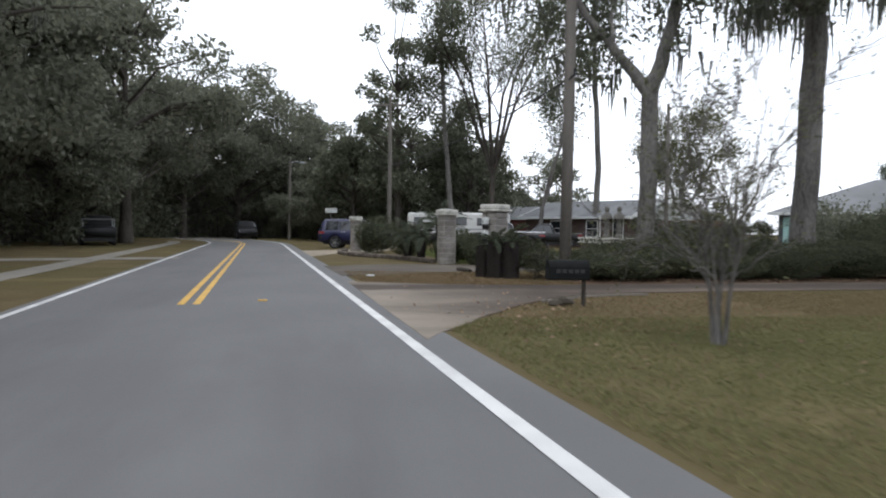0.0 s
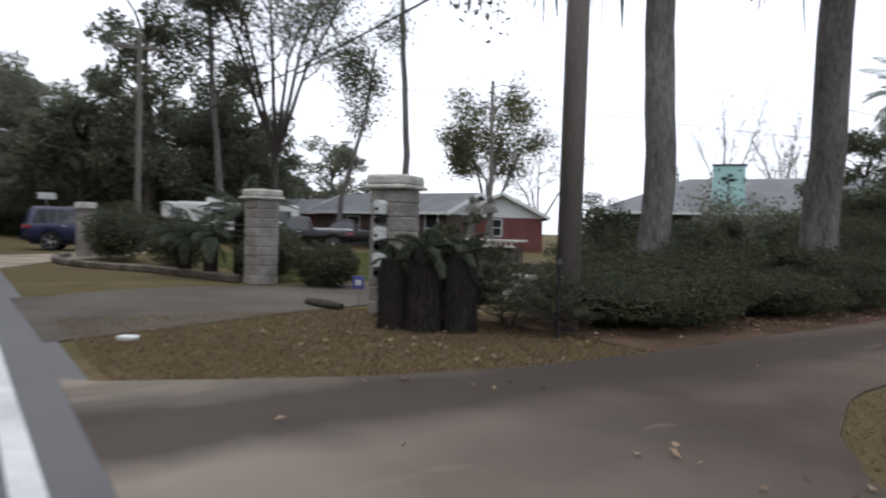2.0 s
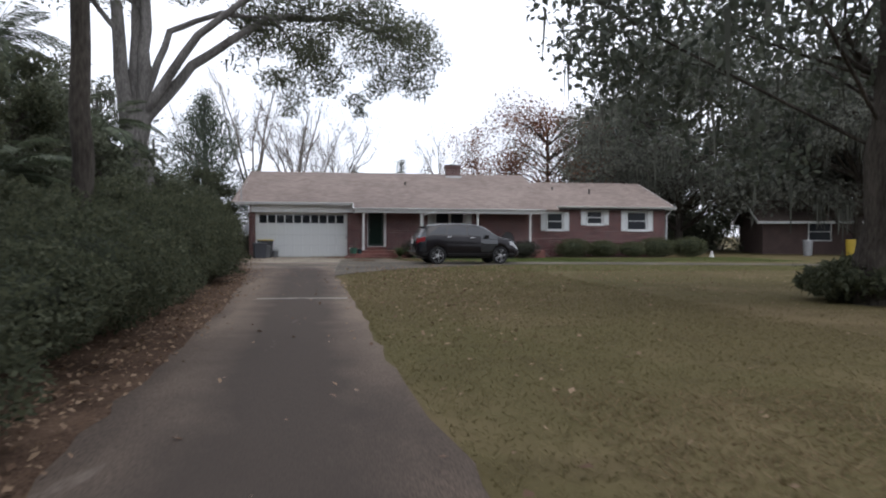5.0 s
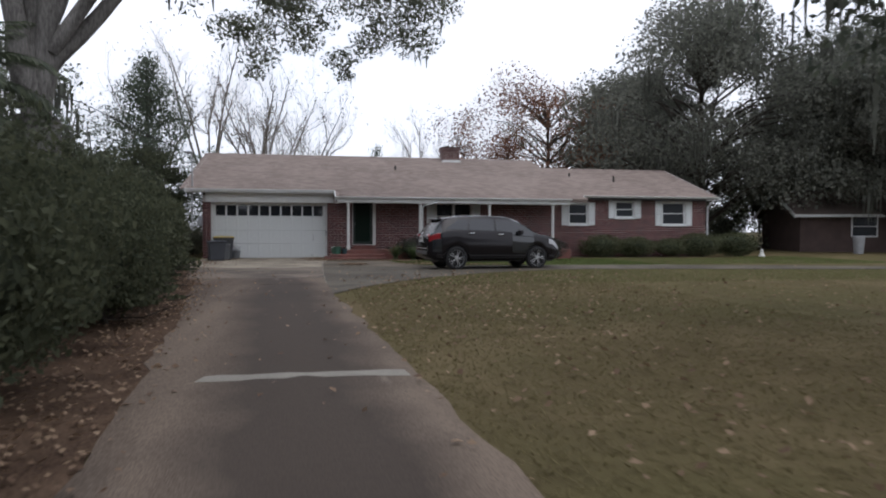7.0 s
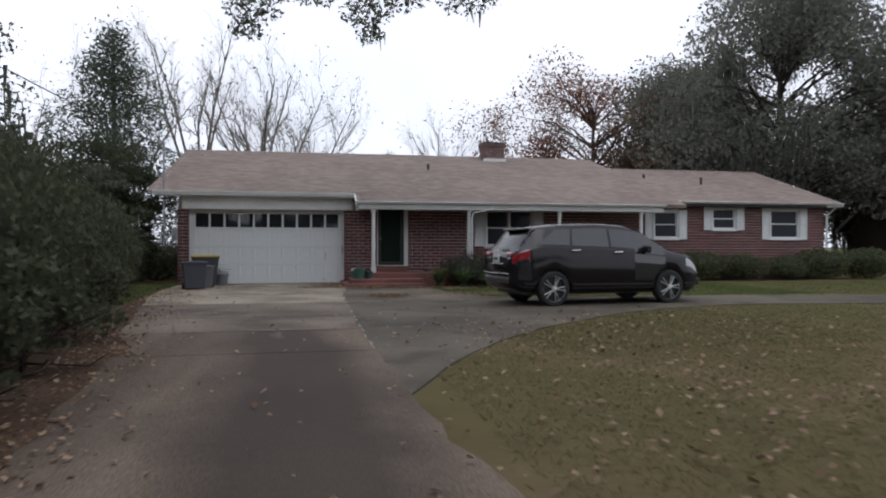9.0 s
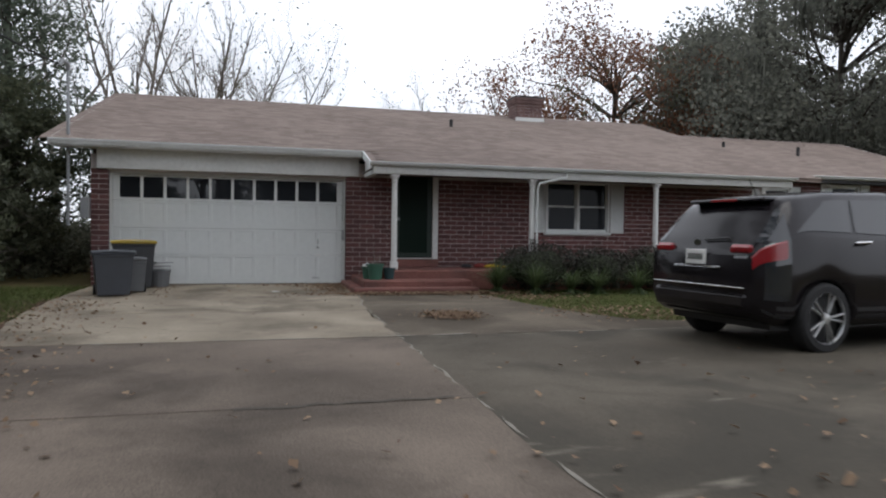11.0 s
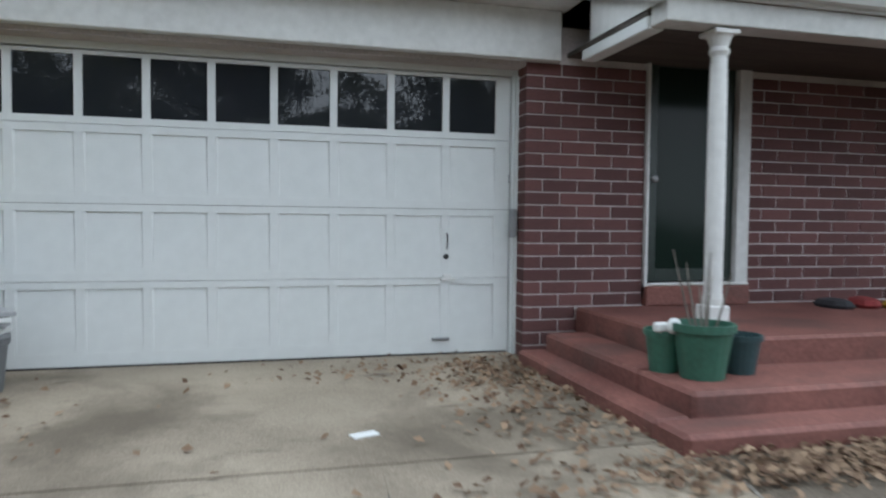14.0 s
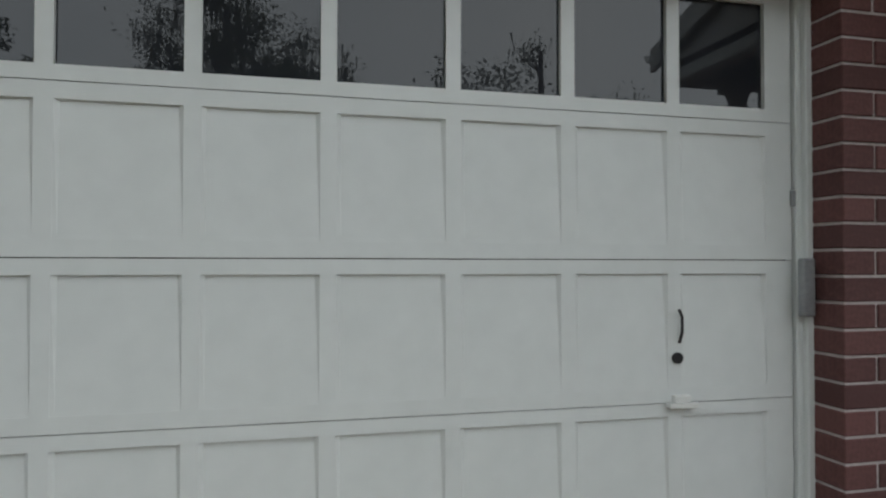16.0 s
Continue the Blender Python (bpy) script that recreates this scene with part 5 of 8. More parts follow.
def conifer(name, label, x, y, seed, h, w, n, leaf, size):
    rng = np.random.default_rng(seed)
    t = thing(name, label, "tree", x, y)
    wood, tips = Form(), []
    part("trunk", Form().tube([(0, 0, 0), (0.05, 0, h * 0.5), (0, 0.05, h)], [0.2, 0.12, 0.02], 10, caps=False), BARK_DARK, t)
    for k in range(90):
        u = 0.08 + 0.9 * k / 90
        a = 2.4 * k
        L = w * (1 - u) ** 0.95 * (0.6 + 0.6 * rng.random()) + 0.15
        q, rr = limb(rng, (0, 0, h * u), (math.cos(a), math.sin(a), 0.35), L, 0.03, 0.006, 5, 0.12, 0.03)
        wood.tube(q, rr, 4, caps=False)
        tips += [tuple(p) for p in q[1:]]
    tagged(part("branchwork", wood, BARK_DARK, t), kind="stuff")
    tips = np.array(tips)
    share = np.hypot(tips[:, 0], tips[:, 1]) + 0.35
    c = tips[rng.choice(len(tips), n, p=share / share.sum())] + rng.normal(0, 0.26, (n, 3))
    tagged(part("crown", leaf_cloud("crown", c, size, rng, 0.35), leaf, t), kind="stuff")
    return t


conifer("cedar_tree", "dense grey-green cedar beside the garage", -6.2, 6.4, 81, 9.7, 4.8, 22000, CEDAR_LEAF, 0.17)

# bare and russet trees behind the house
for k, (x, y, h, r) in enumerate(((-5.5, 23, 14.0, 0.2), (-2.2, 25, 13, 0.2), (1.6, 21, 9.5, 0.16), (-0.6, 20, 10.5, 0.15), (12, 33, 10, 0.18), (-8.5, 20, 11, 0.18))):
    spread_tree("bare_tree", "leafless pale grey tree behind the house", x, y, 90 + k, h, r, BARK_PALE, OLIVE_LEAF, crown=0.25, level=2, count=9, length=2.1, spread=0.6, leaves=260, size=0.16, wide=0.28, rise=0.09, group="bare trees behind the house", leaders=5)
spread_tree("russet_tree", "tree with thin russet autumn leaves behind the house", 14.6, 19.5, 102, 9.5, 0.18, BARK_DARK, RED_LEAF, crown=0.2, level=2, count=6, length=1.9, leaves=3800, size=0.16, puff=0.35, wide=0.36)
spread_tree("olive_tree", "thinly leaved olive-green tree behind the house", 21.0, 18.5, 103, 9.0, 0.18, BARK, OLIVE_LEAF, crown=0.2, level=2, count=6, length=1.9, leaves=4500, size=0.16, puff=0.35, wide=0.4)
OAKS_BESIDE = ((26.6, 11.3, 16.3, 17.5), (34.8, 3.4, 13.5, 11.0), (36.5, 14.0, 13.5, 12.0), (27.0, 19.5, 13.5, 11.0), (41.0, 2.0, 13.0, 11.0), (38.0, 10.5, 15.5, 13.0))
tree("magnolia_tree", "large dark glossy magnolia on the front lawn", 11.6, -26.0, 121,
     [([(0, 0, 0), (0.0, 0.0, 2.5), (0.1, 0, 5.0), (0.0, 0.1, 10.5)], 0.42, 0.10, 0.22), ([(0, 0, 2.6), (-1.6, 1.2, 3.9), (-3.4, 2.2, 5.2), (-4.6, 2.8, 6.2)], 0.04, 0.015, 0.35),
      ([(0, 0, 2.9), (-1.8, -0.8, 4.6), (-3.8, -1.4, 6.2)], 0.04, 0.015, 0.35), ([(0, 0, 3.4), (0.4, 2.2, 4.6), (0.6, 4.2, 5.0)], 0.04, 0.015, 0.35), ([(0, 0, 3.2), (2.2, 0.5, 4.8), (4.0, 0.6, 6.0)], 0.04, 0.015, 0.35),
      ([(0, 0, 3.8), (-1.2, 2.6, 5.4), (-2.4, 4.6, 6.4)], 0.04, 0.015, 0.35), ([(0, 0, 3.8), (1.4, -2.0, 5.4), (2.4, -3.4, 6.4)], 0.04, 0.015, 0.35)],
     BARK_DARK, MAGNOLIA_LEAF, level=2, count=6, length=2.0, spread=0.8, leaves=11000, size=0.18, puff=0.36, moss=500, longest=1.1, each=230,
     clumps=((-4.0, 2.5, 4.8, 1.2), (-3.0, 1.5, 5.6, 1.3), (-4.6, 3.0, 6.4, 1.2), (-2.2, 2.6, 4.2, 1.2), (-3.8, -1.4, 6.2, 1.3), (-2.5, 0.0, 5.0, 1.3), (0.5, 3.5, 4.4, 1.3), (-1.0, 4.5, 5.6, 1.4), (-2.2, 4.4, 3.8, 1.0), (0.0, 1.5, 6.0, 1.5), (-1.0, 0.0, 7.5, 1.6), (-3.0, 3.0, 8.0, 1.5),
             (1.5, 2.0, 5.0, 1.4), (-1.5, 3.0, 2.9, 0.9), (-0.5, 2.4, 2.7, 0.8), (2.6, 0.6, 4.6, 1.3), (-2.6, -2.4, 7.4, 1.4), (-4.2, 1.0, 7.6, 1.3)))
shrub("fern_clump", "low dark fern clump round the magnolia trunk", 11.7, -25.6, 130, 2.4, 2.2, 0.8, 4500, 0.15, HEDGE_LEAF, 0.35, category="fern")
# over the road: a dark wood
def crown_tree(name, label, seed, h, w, low, n, size, bark, leaf, r=0.35, clumps=46, moss=0, longest=1.2, group="", x=0, y=0, narrow=0.6):
    """A full-crowned tree: a trunk, limbs that rise to clumps of leaves through an uneven dome, from height low up to h."""
    rng = np.random.default_rng(seed)
    t = thing(name, label, "tree", x, y, group=group)
    bend = rng.normal(0, 0.25, 2)
    trunk = [Vector((bend[0] * u * u, bend[1] * u * u, h * 0.72 * u)) for u in np.linspace(0, 1, 9)]
    part("trunk", Form().tube(trunk, [r * (1.35 if i == 0 else 1.05 - 0.1 * i) for i in range(9)], 10, caps=False), bark, t, smooth=True)
    d = rng.normal(size=(clumps, 3))
    d /= np.linalg.norm(d, axis=1, keepdims=True)
    far = (0.45 + 0.55 * rng.random(clumps) ** 0.5) * rng.uniform(0.85, 1.1, clumps)
    mid, half = (low + h) / 2, (h - low) / 2
    c = d * far[:, None] * np.array([w / 2, w / 2, half]) + (0, 0, mid)
    c[:, :2] *= (1 - 0.25 * np.clip((c[:, 2] - mid) / half, -1, 1))[:, None]
    wood, tips = Form(), []
    for k, p in enumerate(c):
        u = min(max((p[2] - 0.35 * math.hypot(p[0], p[1])) / (h * 0.72), 0.15), 0.95)
        a = trunk[int(u * 8)]
        e = Vector(p)
        m = a.lerp(e, 0.5) + Vector((*rng.normal(0, 0.3, 2), 0.10 * (e - a).length))
        wood.tube([a, a.lerp(m, 0.55) + Vector(rng.normal(0, 0.1, 3)), m, m.lerp(e, 0.55) + Vector(rng.normal(0, 0.15, 3)), e], [r * 0.34, r * 0.27, r * 0.2, r * 0.12, r * 0.05], 5, caps=False)
    tagged(part("branchwork", wood, bark, t, smooth=True), kind="stuff")
    rad = w * rng.uniform(0.075, 0.15, clumps)
    i = rng.choice(clumps, n, p=rad ** 2 / (rad ** 2).sum())
    q = rng.normal(size=(n, 3))
    q *= ((0.3 + 0.75 * rng.random(n) ** 0.7) / np.linalg.norm(q, axis=1))[:, None] * np.array([1.15, 1.15, 0.8])
    pts = c[i] + q * rad[i][:, None]
    pts[:, 2] = np.maximum(pts[:, 2], 0.3)
    tagged(part("crown", leaf_cloud("crown", pts, size, rng, narrow), leaf, t), kind="stuff")
    if moss:
        tagged(part("moss", moss_strands([tuple(p - (0, 0, 0.3)) for p in c[rng.integers(0, clumps, 60)]], moss, rng, longest), MOSS, t), "hanging grey moss", kind="stuff")
    return t


wood_label, wood_group = "tall dark evergreen oak in the roadside wood", "wood across the road"
woods = [crown_tree("oak_tree", wood_label, 140 + k, h, w, low, 15000, 0.34, BARK_DARK, DARK_LEAF, 0.38, 52, 200, 1.3, wood_group) for k, (h, w, low) in enumerate(((19, 12, 2.5), (20.5, 13.5, 3.5), (13.5, 11.5, 1.2)))]
# Spots (9, -59), (20, -60), (1.5, -64): unseen trees added to fill reflections in glass.
wood_spots = [(-21.5, -63.0, 0, 1.0), (-31.5, -58.8, 1, 1.0), (-39.5, -67.0, 2, 1.0), (-26.0, -64.0, 1, 0.95), (-36.0, -63.0, 0, 1.0), (-17.0, -69, 1, 0.95), (-29, -70, 0, 1.0), (-12.0, -63.5, 0, 0.92), (-47, -69, 2, 1.1), (-54, -65, 0, 0.95), (-58, -55, 0, 1.0), (-64, -50.5, 0, 0.9), (-53, -59.5, 1, 0.9), (-68, -46, 0, 0.75),
              (-60, -45.5, 2, 0.85), (-66, -62, 0, 0.8), (-24.5, -60.5, 2, 0.7), (-52.5, -47, 2, 0.62), (-47.5, -45.2, 2, 0.55), (-70, -58, 2, 1.2), (-73, -50, 2, 1.2), (-66, -67, 2, 1.2), (-56, -72, 2, 1.2), (9, -59, 2, 1.1), (20, -60, 2, 1.1), (1.5, -64, 0, 0.9), (-58, -38, 2, 0.9), (-64, -30, 2, 0.9)]
turns = np.random.default_rng(77)
for k, (x, y, which, s) in enumerate(wood_spots):
    m = pose(x, y, 0, 0, 0, 360 * turns.random()) @ Matrix.Diagonal((s, s, s * (0.93 + 0.14 * turns.random()), 1))
    t = woods[which] if k < 3 else copy_thing(woods[which], m)
    t.matrix_basis = m
crown_tree("overhanging_oak", "broad mossy oak whose limbs reach over the road", 158, 15.5, 17.5, 7.2, 11000, 0.24, BARK_DARK, DARK_LEAF, 0.42, 60, 300, 1.2, "", -5.0, -57.0)
crown_tree("russet_tree", "broad tree with thin russet autumn leaves behind the house", 101, 13.5, 12.0, 3.5, 20000, 0.15, BARK_DARK, RED_LEAF, 0.24, 50, 0, 1, "", 18.6, 18.0)
for k, (x, y, w, h) in enumerate(((-5.8, -24.2, 3.4, 2.5), (-6.6, -21.4, 3.6, 5.4), (-5.4, -18.4, 4.0, 5.2), (-7.4, -15.2, 5.0, 7.2), (-5.7, -12.2, 3.8, 4.6), (-6.8, -9.2, 4.4, 4.3), (-5.9, -5.8, 3.4, 3.9), (-6.8, -2.2, 4.2, 4.5), (-5.0, 1.0, 2.6, 3.6), (-5.2, 4.0, 2.8, 4.2), (-8.6, 1.6, 4.0, 5.0), (-5.6, 3.2, 3.4, 5.4), (-7.2, 0.2, 4.2, 4.9), (-5.4, -19.4, 2.8, 5.8), (-5.3, -8.0, 3.0, 4.1), (-6.7, -14.3, 3.2, 6.4), (-7.8, -10.8, 3.2, 6.8), (-4.5, -23.6, 2.8, 3.4), (-4.3, -17.2, 2.6, 4.2))):
    crown_tree("evergreen_thicket", "tall dark evergreen thicket behind the hedge", 20 + k, h, w, 0.3, 6500, 0.12, BARK_DARK, HEDGE_LEAF if k % 2 else OAK_LEAF, 0.07, 34, 0, 1, "tall thicket behind the hedge", x, y)
crown_tree("mossy_tree", "thin grey-green mossy tree behind the thicket", 430, 10.0, 7.0, 3.0, 4200, 0.15, BARK, OAK_LEAF, 0.16, 40, 500, 1.2, "", -10.5, -1.0)
grow = np.random.default_rng(9)
for k, y in enumerate((-38.2, -35.9, -33.9, -32.0, -29.8, -27.8, -25.5, -23.4, -21.0, -19.0, -16.8, -14.6, -12.5, -10.2)):
    x = float(np.interp(y, [-39.2, -35, -28, -20, -13.6, -9.5], [-0.9, -0.75, -1.25, -1.95, -2.9, -3.7])) + grow.uniform(-0.3, 0.2)
    h = float(np.interp(y, [-39, -37.5, -35.9, -34.5, -31, -28, -10], [0.8, 1.15, 1.3, 0.95, 1.05, 1.8, 2.6])) * grow.uniform(0.88, 1.15)
    crown_tree("hedge_shrub", "ragged dark evergreen shrub rising from the hedge", 400 + k, h, grow.uniform(1.7, 2.3), 0.05, 3200, 0.075, BARK_DARK, HEDGE_LEAF, 0.035, 30, 0, 1, "hedge along the driveway", x, y)
for k, (x, y) in enumerate(((-0.85, -20.6), (-0.95, -19.0), (-1.1, -17.2), (-1.35, -15.3), (-1.75, -13.3), (-2.2, -11.3), (-2.7, -9.2), (-3.2, -7.0), (-3.4, -4.8))):
    crown_tree("low_shrub", "low ragged evergreen shrub at the hedge foot", 450 + k, 0.95 + 0.35 * (k % 3) / 2 + 0.05 * k, 1.5, 0.0, 2600, 0.07, BARK_DARK, HEDGE_LEAF, 0.03, 26, 0, 1, "low shrubs at the hedge foot", x, y)
for k, (x, y, h, w) in enumerate(((-3.2, -35.6, 1.75, 1.9), (-4.9, -33.7, 1.6, 2.2), (-6.8, -32.4, 1.5, 2.4), (-9.3, -30.6, 1.6, 3.0), (-13.2, -27.0, 2.8, 2.7), (-26.5, -14.6, 3.2, 4.5), (-4.2, -31.6, 1.7, 2.0))):
    crown_tree("garden_shrub", "ragged dark shrub in the neighbour's garden behind the hedge", 480 + k, h, w, 0.05, 3600, 0.085, BARK_DARK, HEDGE_LEAF, 0.035, 28, 0, 1, "shrubs in the neighbour's garden", x, y)
for k, (x, y, h, w) in enumerate(OAKS_BESIDE):
    crown_tree("live_oak", "large dark live oak hung with grey moss", 110 + k, h, w, 2.4, 78000 if k == 0 else 34000, 0.20, BARK_DARK, MOSSY_LEAF, 0.30, 100, 2600, 2.0, "oaks beside the house", x, y)


def thicket(name, label, seed, w, d, h, n, size, leaf, group):
    """A ragged thicket: many small clumps of leaves at uneven heights, on thin stems."""
    rng = np.random.default_rng(seed)
    t = thing(name, label, "undergrowth", group=group)
    k = 46
    c = np.stack([rng.uniform(-w / 2, w / 2, k), rng.uniform(-d / 2, d / 2, k), h * rng.random(k) ** 1.2], 1)
    wood = Form()
    for p in c[::2]:
        wood.tube([(p[0] * 0.7, p[1] * 0.7, 0), (p[0] * 0.9, p[1] * 0.9, p[2] * 0.6), tuple(p)], [0.04, 0.025, 0.008], 4, caps=False)
    tagged(part("stems", wood, BARK_DARK, t), kind="stuff")
    spread = rng.uniform(0.3, 0.75, k)
    i = rng.integers(0, k, n)
    q = c[i] + rng.normal(0, 1, (n, 3)) * spread[i][:, None]
    q[:, 2] = np.abs(q[:, 2])
    part("foliage", leaf_cloud("foliage", q, size, rng), leaf, t)
    return t


under = thicket("undergrowth", "dark ragged undergrowth beneath the roadside trees", 160, 7.0, 4.5, 3.6, 9000, 0.24, DARK_LEAF, "roadside undergrowth")
under.matrix_basis = pose(9, -58, 0, 0, 0, 20)
for k, (x, y, s) in enumerate(((3.5, -59, 1.0), (-2, -60.5, 1.1), (-8, -62.5, 1.1), (-15, -66, 1.2), (-22, -67, 1.2), (-29, -69, 1.3), (-37, -70, 1.3), (-46, -69, 1.3), (-54, -64, 1.3), (-60, -57, 1.2), (-65, -50, 1.2), (-66, -43, 1.2), (-62, -39, 1.1), (16, -60, 1.1), (24, -62, 1.2), (-68, -56, 1.7), (-70, -50, 1.7), (-66, -61, 1.6), (-61, -65, 1.5), (-71, -44, 1.6), (-62, -53.5, 1.1), (-60.5, -50, 1.0), (-49, -66, 1.3), (-41.5, -66, 1.2), (-33, -65.5, 1.1),
                               (-52, -41.5, 1.0), (-55, -36, 1.1), (-58, -30, 1.1), (-52, -45.3, 0.8), (-47, -36.5, 0.9), (-46, -31, 0.8), (-58, -22, 1.0), (-57, -14, 1.0), (-52, -6, 0.9), (-34, 2, 0.8), (-27, 6, 0.9), (-18, 10, 0.9), (-11, 13, 1.0), (-11, 7, 0.8), (-9.5, -1, 0.75), (-8.2, -8, 0.7), (-8.6, -14.5, 0.75), (-8.2, -24.5, 0.6), (-4.9, 4.2, 0.5), (-5.0, 9.5, 0.6), (26, 17, 1.0), (29.5, 18.5, 1.1), (24, 13.5, 0.8), (33, 20, 1.1), (36, 12, 1.1), (40, 5, 1.0))):
    copy_thing(under, pose(x, y, 0, 0, 0, 77 * k) @ Matrix.Diagonal((s, s, s * (0.85 + 0.3 * math.sin(k * 1.7)), 1)))

# beyond the neighbours
tree("pine_tree", "tall slim pine with a leaning rusty trunk", -38.0, -35.7, 181, [([(0, 0, 0), (-0.3, -0.3, 5), (-0.9, -0.7, 11), (-1.4, -1.0, 19)], 0.26, 0.12, 0.55)], BARK, OAK_LEAF, level=2, count=6, length=2.4, leaves=9000, size=0.25, puff=0.6)
spread_tree("oak_tree", "half-bare oak with many upright limbs", -37.4, -32.6, 182, 18.5, 0.27, BARK_DARK, OAK_LEAF, crown=0.3, level=2, count=9, length=3.0, spread=0.6, leaves=9000, size=0.25, puff=0.7, wide=0.3, leaders=6, rise=0.06)
tree("leaning_tree", "thin leaning tree with a sparse crown", -32.5, -30.2, 183, [([(0, 0, 0), (0.0, 0.3, 3), (0.5, 1.4, 7.5), (0.7, 2.0, 12)], 0.2, 0.07, 0.6)], BARK, OAK_LEAF, level=2, count=5, length=1.9, leaves=4500, size=0.2, puff=0.5)
tree("tall_tree", "tall thin bare-trunked tree", -32.7, -25.7, 184, [([(0, 0, 0), (0.2, 0.1, 6), (0.0, -0.2, 12), (-0.3, -0.5, 21)], 0.26, 0.15, 0.8)], BARK, OAK_LEAF, level=2, count=4, length=2.0, leaves=2500, size=0.22, puff=0.5, moss=80)
spread_tree("broadleaf_tree", "leafy grey-green tree behind the brick cottage", -36.0, -17.0, 185, 9.6, 0.25, BARK, OLIVE_LEAF, crown=0.2, level=2, count=6, length=2.2, leaves=13000, size=0.22, puff=0.4, wide=0.3)
spread_tree("bare_tree", "pale leafless tree beside the cottage", -38.5, -10.5, 186, 8.5, 0.18, BARK_PALE, OLIVE_LEAF, crown=0.2, level=2, count=6, length=1.9, leaves=700, size=0.2, wide=0.4)
for k, (x, y, h, w) in enumerate(((-56.0, -22.0, 9.5, 9), (-49, -31, 9.5, 9), (-45.0, -38.5, 13, 9), (-50, -42.5, 11.5, 9.5), (-42.0, -43.6, 9, 7), (-48, -35, 14, 9), (-53.5, -30.0, 10.0, 7.5), (-42.5, -33.5, 11.5, 7.5), (-39.5, -40.0, 19.5, 8.5))):
    crown_tree("oak_tree", "dark evergreen oak beyond the parked vehicles", 190 + k, h, w, 1.5, 8500, 0.28, BARK_DARK, OAK_LEAF if k % 3 else DARK_LEAF, 0.28, 36, 0, 1.0, "oaks beyond the neighbour's yard", x, y)
for k, (x, y, h) in enumerate(((-37, 10, 14), (-33, 13, 13), (-29, 8, 8), (-24, 14, 9), (-16, 24, 11))):
    spread_tree("bare_tree", "pale leafless tree beyond the painted house", x, y, 200 + k, h, 0.18, BARK_PALE, OLIVE_LEAF, crown=0.25, level=2, count=6, length=2.0, spread=0.55, leaves=300, size=0.18, wide=0.22, rise=0.1, group="bare trees beyond the painted house")
conifer("cedar_tree", "pointed cedar behind the painted house", -36, 2, 208, 7.5, 1.8, 5000, CEDAR_LEAF, 0.24)
conifer("pine_tree", "far pine behind the house", 8.1, 38, 209, 9.5, 2.0, 3000, CEDAR_LEAF, 0.24)
conifer("pine_tree", "far pine behind the house", 3.0, 41, 210, 9.0, 2.2, 3000, CEDAR_LEAF, 0.26)

# crape myrtle by the road
tree("crape_myrtle", "young crape myrtle with several pale stems and thin leaves", 9.82, -41.06, 220,
     [([(0.06 * math.cos(q), 0.06 * math.sin(q), 0), (0.12 * math.cos(q), 0.12 * math.sin(q), 0.6), (w * 0.4 * math.cos(q), w * 0.4 * math.sin(q), 1.3), (w * math.cos(q), w * math.sin(q), top)], 0.024, 0.007, 0.3)
      for q, w, top in ((0.3, 0.8, 2.5), (1.5, 0.5, 2.8), (2.6, 0.9, 2.6), (3.6, 0.7, 2.3), (4.5, 0.5, 2.7), (5.4, 0.9, 2.3))] + [([(0.0, 0.0, 0.6), (-0.5, -0.15, 0.95), (-1.1, -0.4, 1.2)], 0.012, 0.005, 0.4)],
     BARK, OLIVE_LEAF, level=2, count=8, length=0.75, spread=0.55, leaves=2300, size=0.05, puff=0.1, rise=0.06)

# porch bushes and plants, bushes at the wing
for k, (x, w, h) in enumerate(((5.9, 1.7, 0.98), (7.2, 1.5, 0.86), (8.5, 1.7, 0.92), (9.9, 1.6, 0.95), (11.3, 1.7, 0.95))):
    shrub("porch_bush", "clipped dark purple-green bush in front of the porch", x, -2.35, 230 + k, w, 1.1, h, 4200, 0.055, PURPLE_LEAF, group="bushes along the porch")
for k, (x, w, h) in enumerate(((14.6, 2.1, 1.0), (16.3, 1.7, 0.9), (17.9, 1.6, 0.85), (19.5, 2.2, 1.1), (21.3, 2.1, 1.1))):
    shrub("foundation_bush", "soft olive-green bush along the brick wing", x, -0.45, 240 + k, w, 1.4, h, 4500, 0.075, BUSH_LEAF, group="bushes along the wing")


def strappy(name, label, x, y, seed, n, length, leaf, group=""):
    """A tuft of arching strap leaves."""
    rng = np.random.default_rng(seed)
    v = []
    for k in range(n):
        a, L = rng.random() * 6.28, length * (0.6 + 0.5 * rng.random())
        lean, w = 0.25 + 0.8 * rng.random(), 0.012 + 0.01 * rng.random()
        s = Vector((-math.sin(a), math.cos(a), 0)) * w
        prev = Vector((rng.normal(0, 0.07), rng.normal(0, 0.07), 0))
        for i in range(4):
            u = (i + 1) / 4
            nxt = Vector((math.cos(a) * L * lean * u * u, math.sin(a) * L * lean * u * u, L * (u - 0.55 * lean * u * u))) + Vector((prev.x * 0.05, prev.y * 0.05, 0))
            q = s * (1 - u * 0.9)
            p = s * (1 - (u - 0.25) * 0.9)
            v += [prev - p, prev + p, nxt + q, nxt - q]
            prev = nxt
    t = thing(name, label, "plant", x, y, group=group)
    part("foliage", quads("foliage", np.array([tuple(q) for q in v])), leaf, t)
    return t


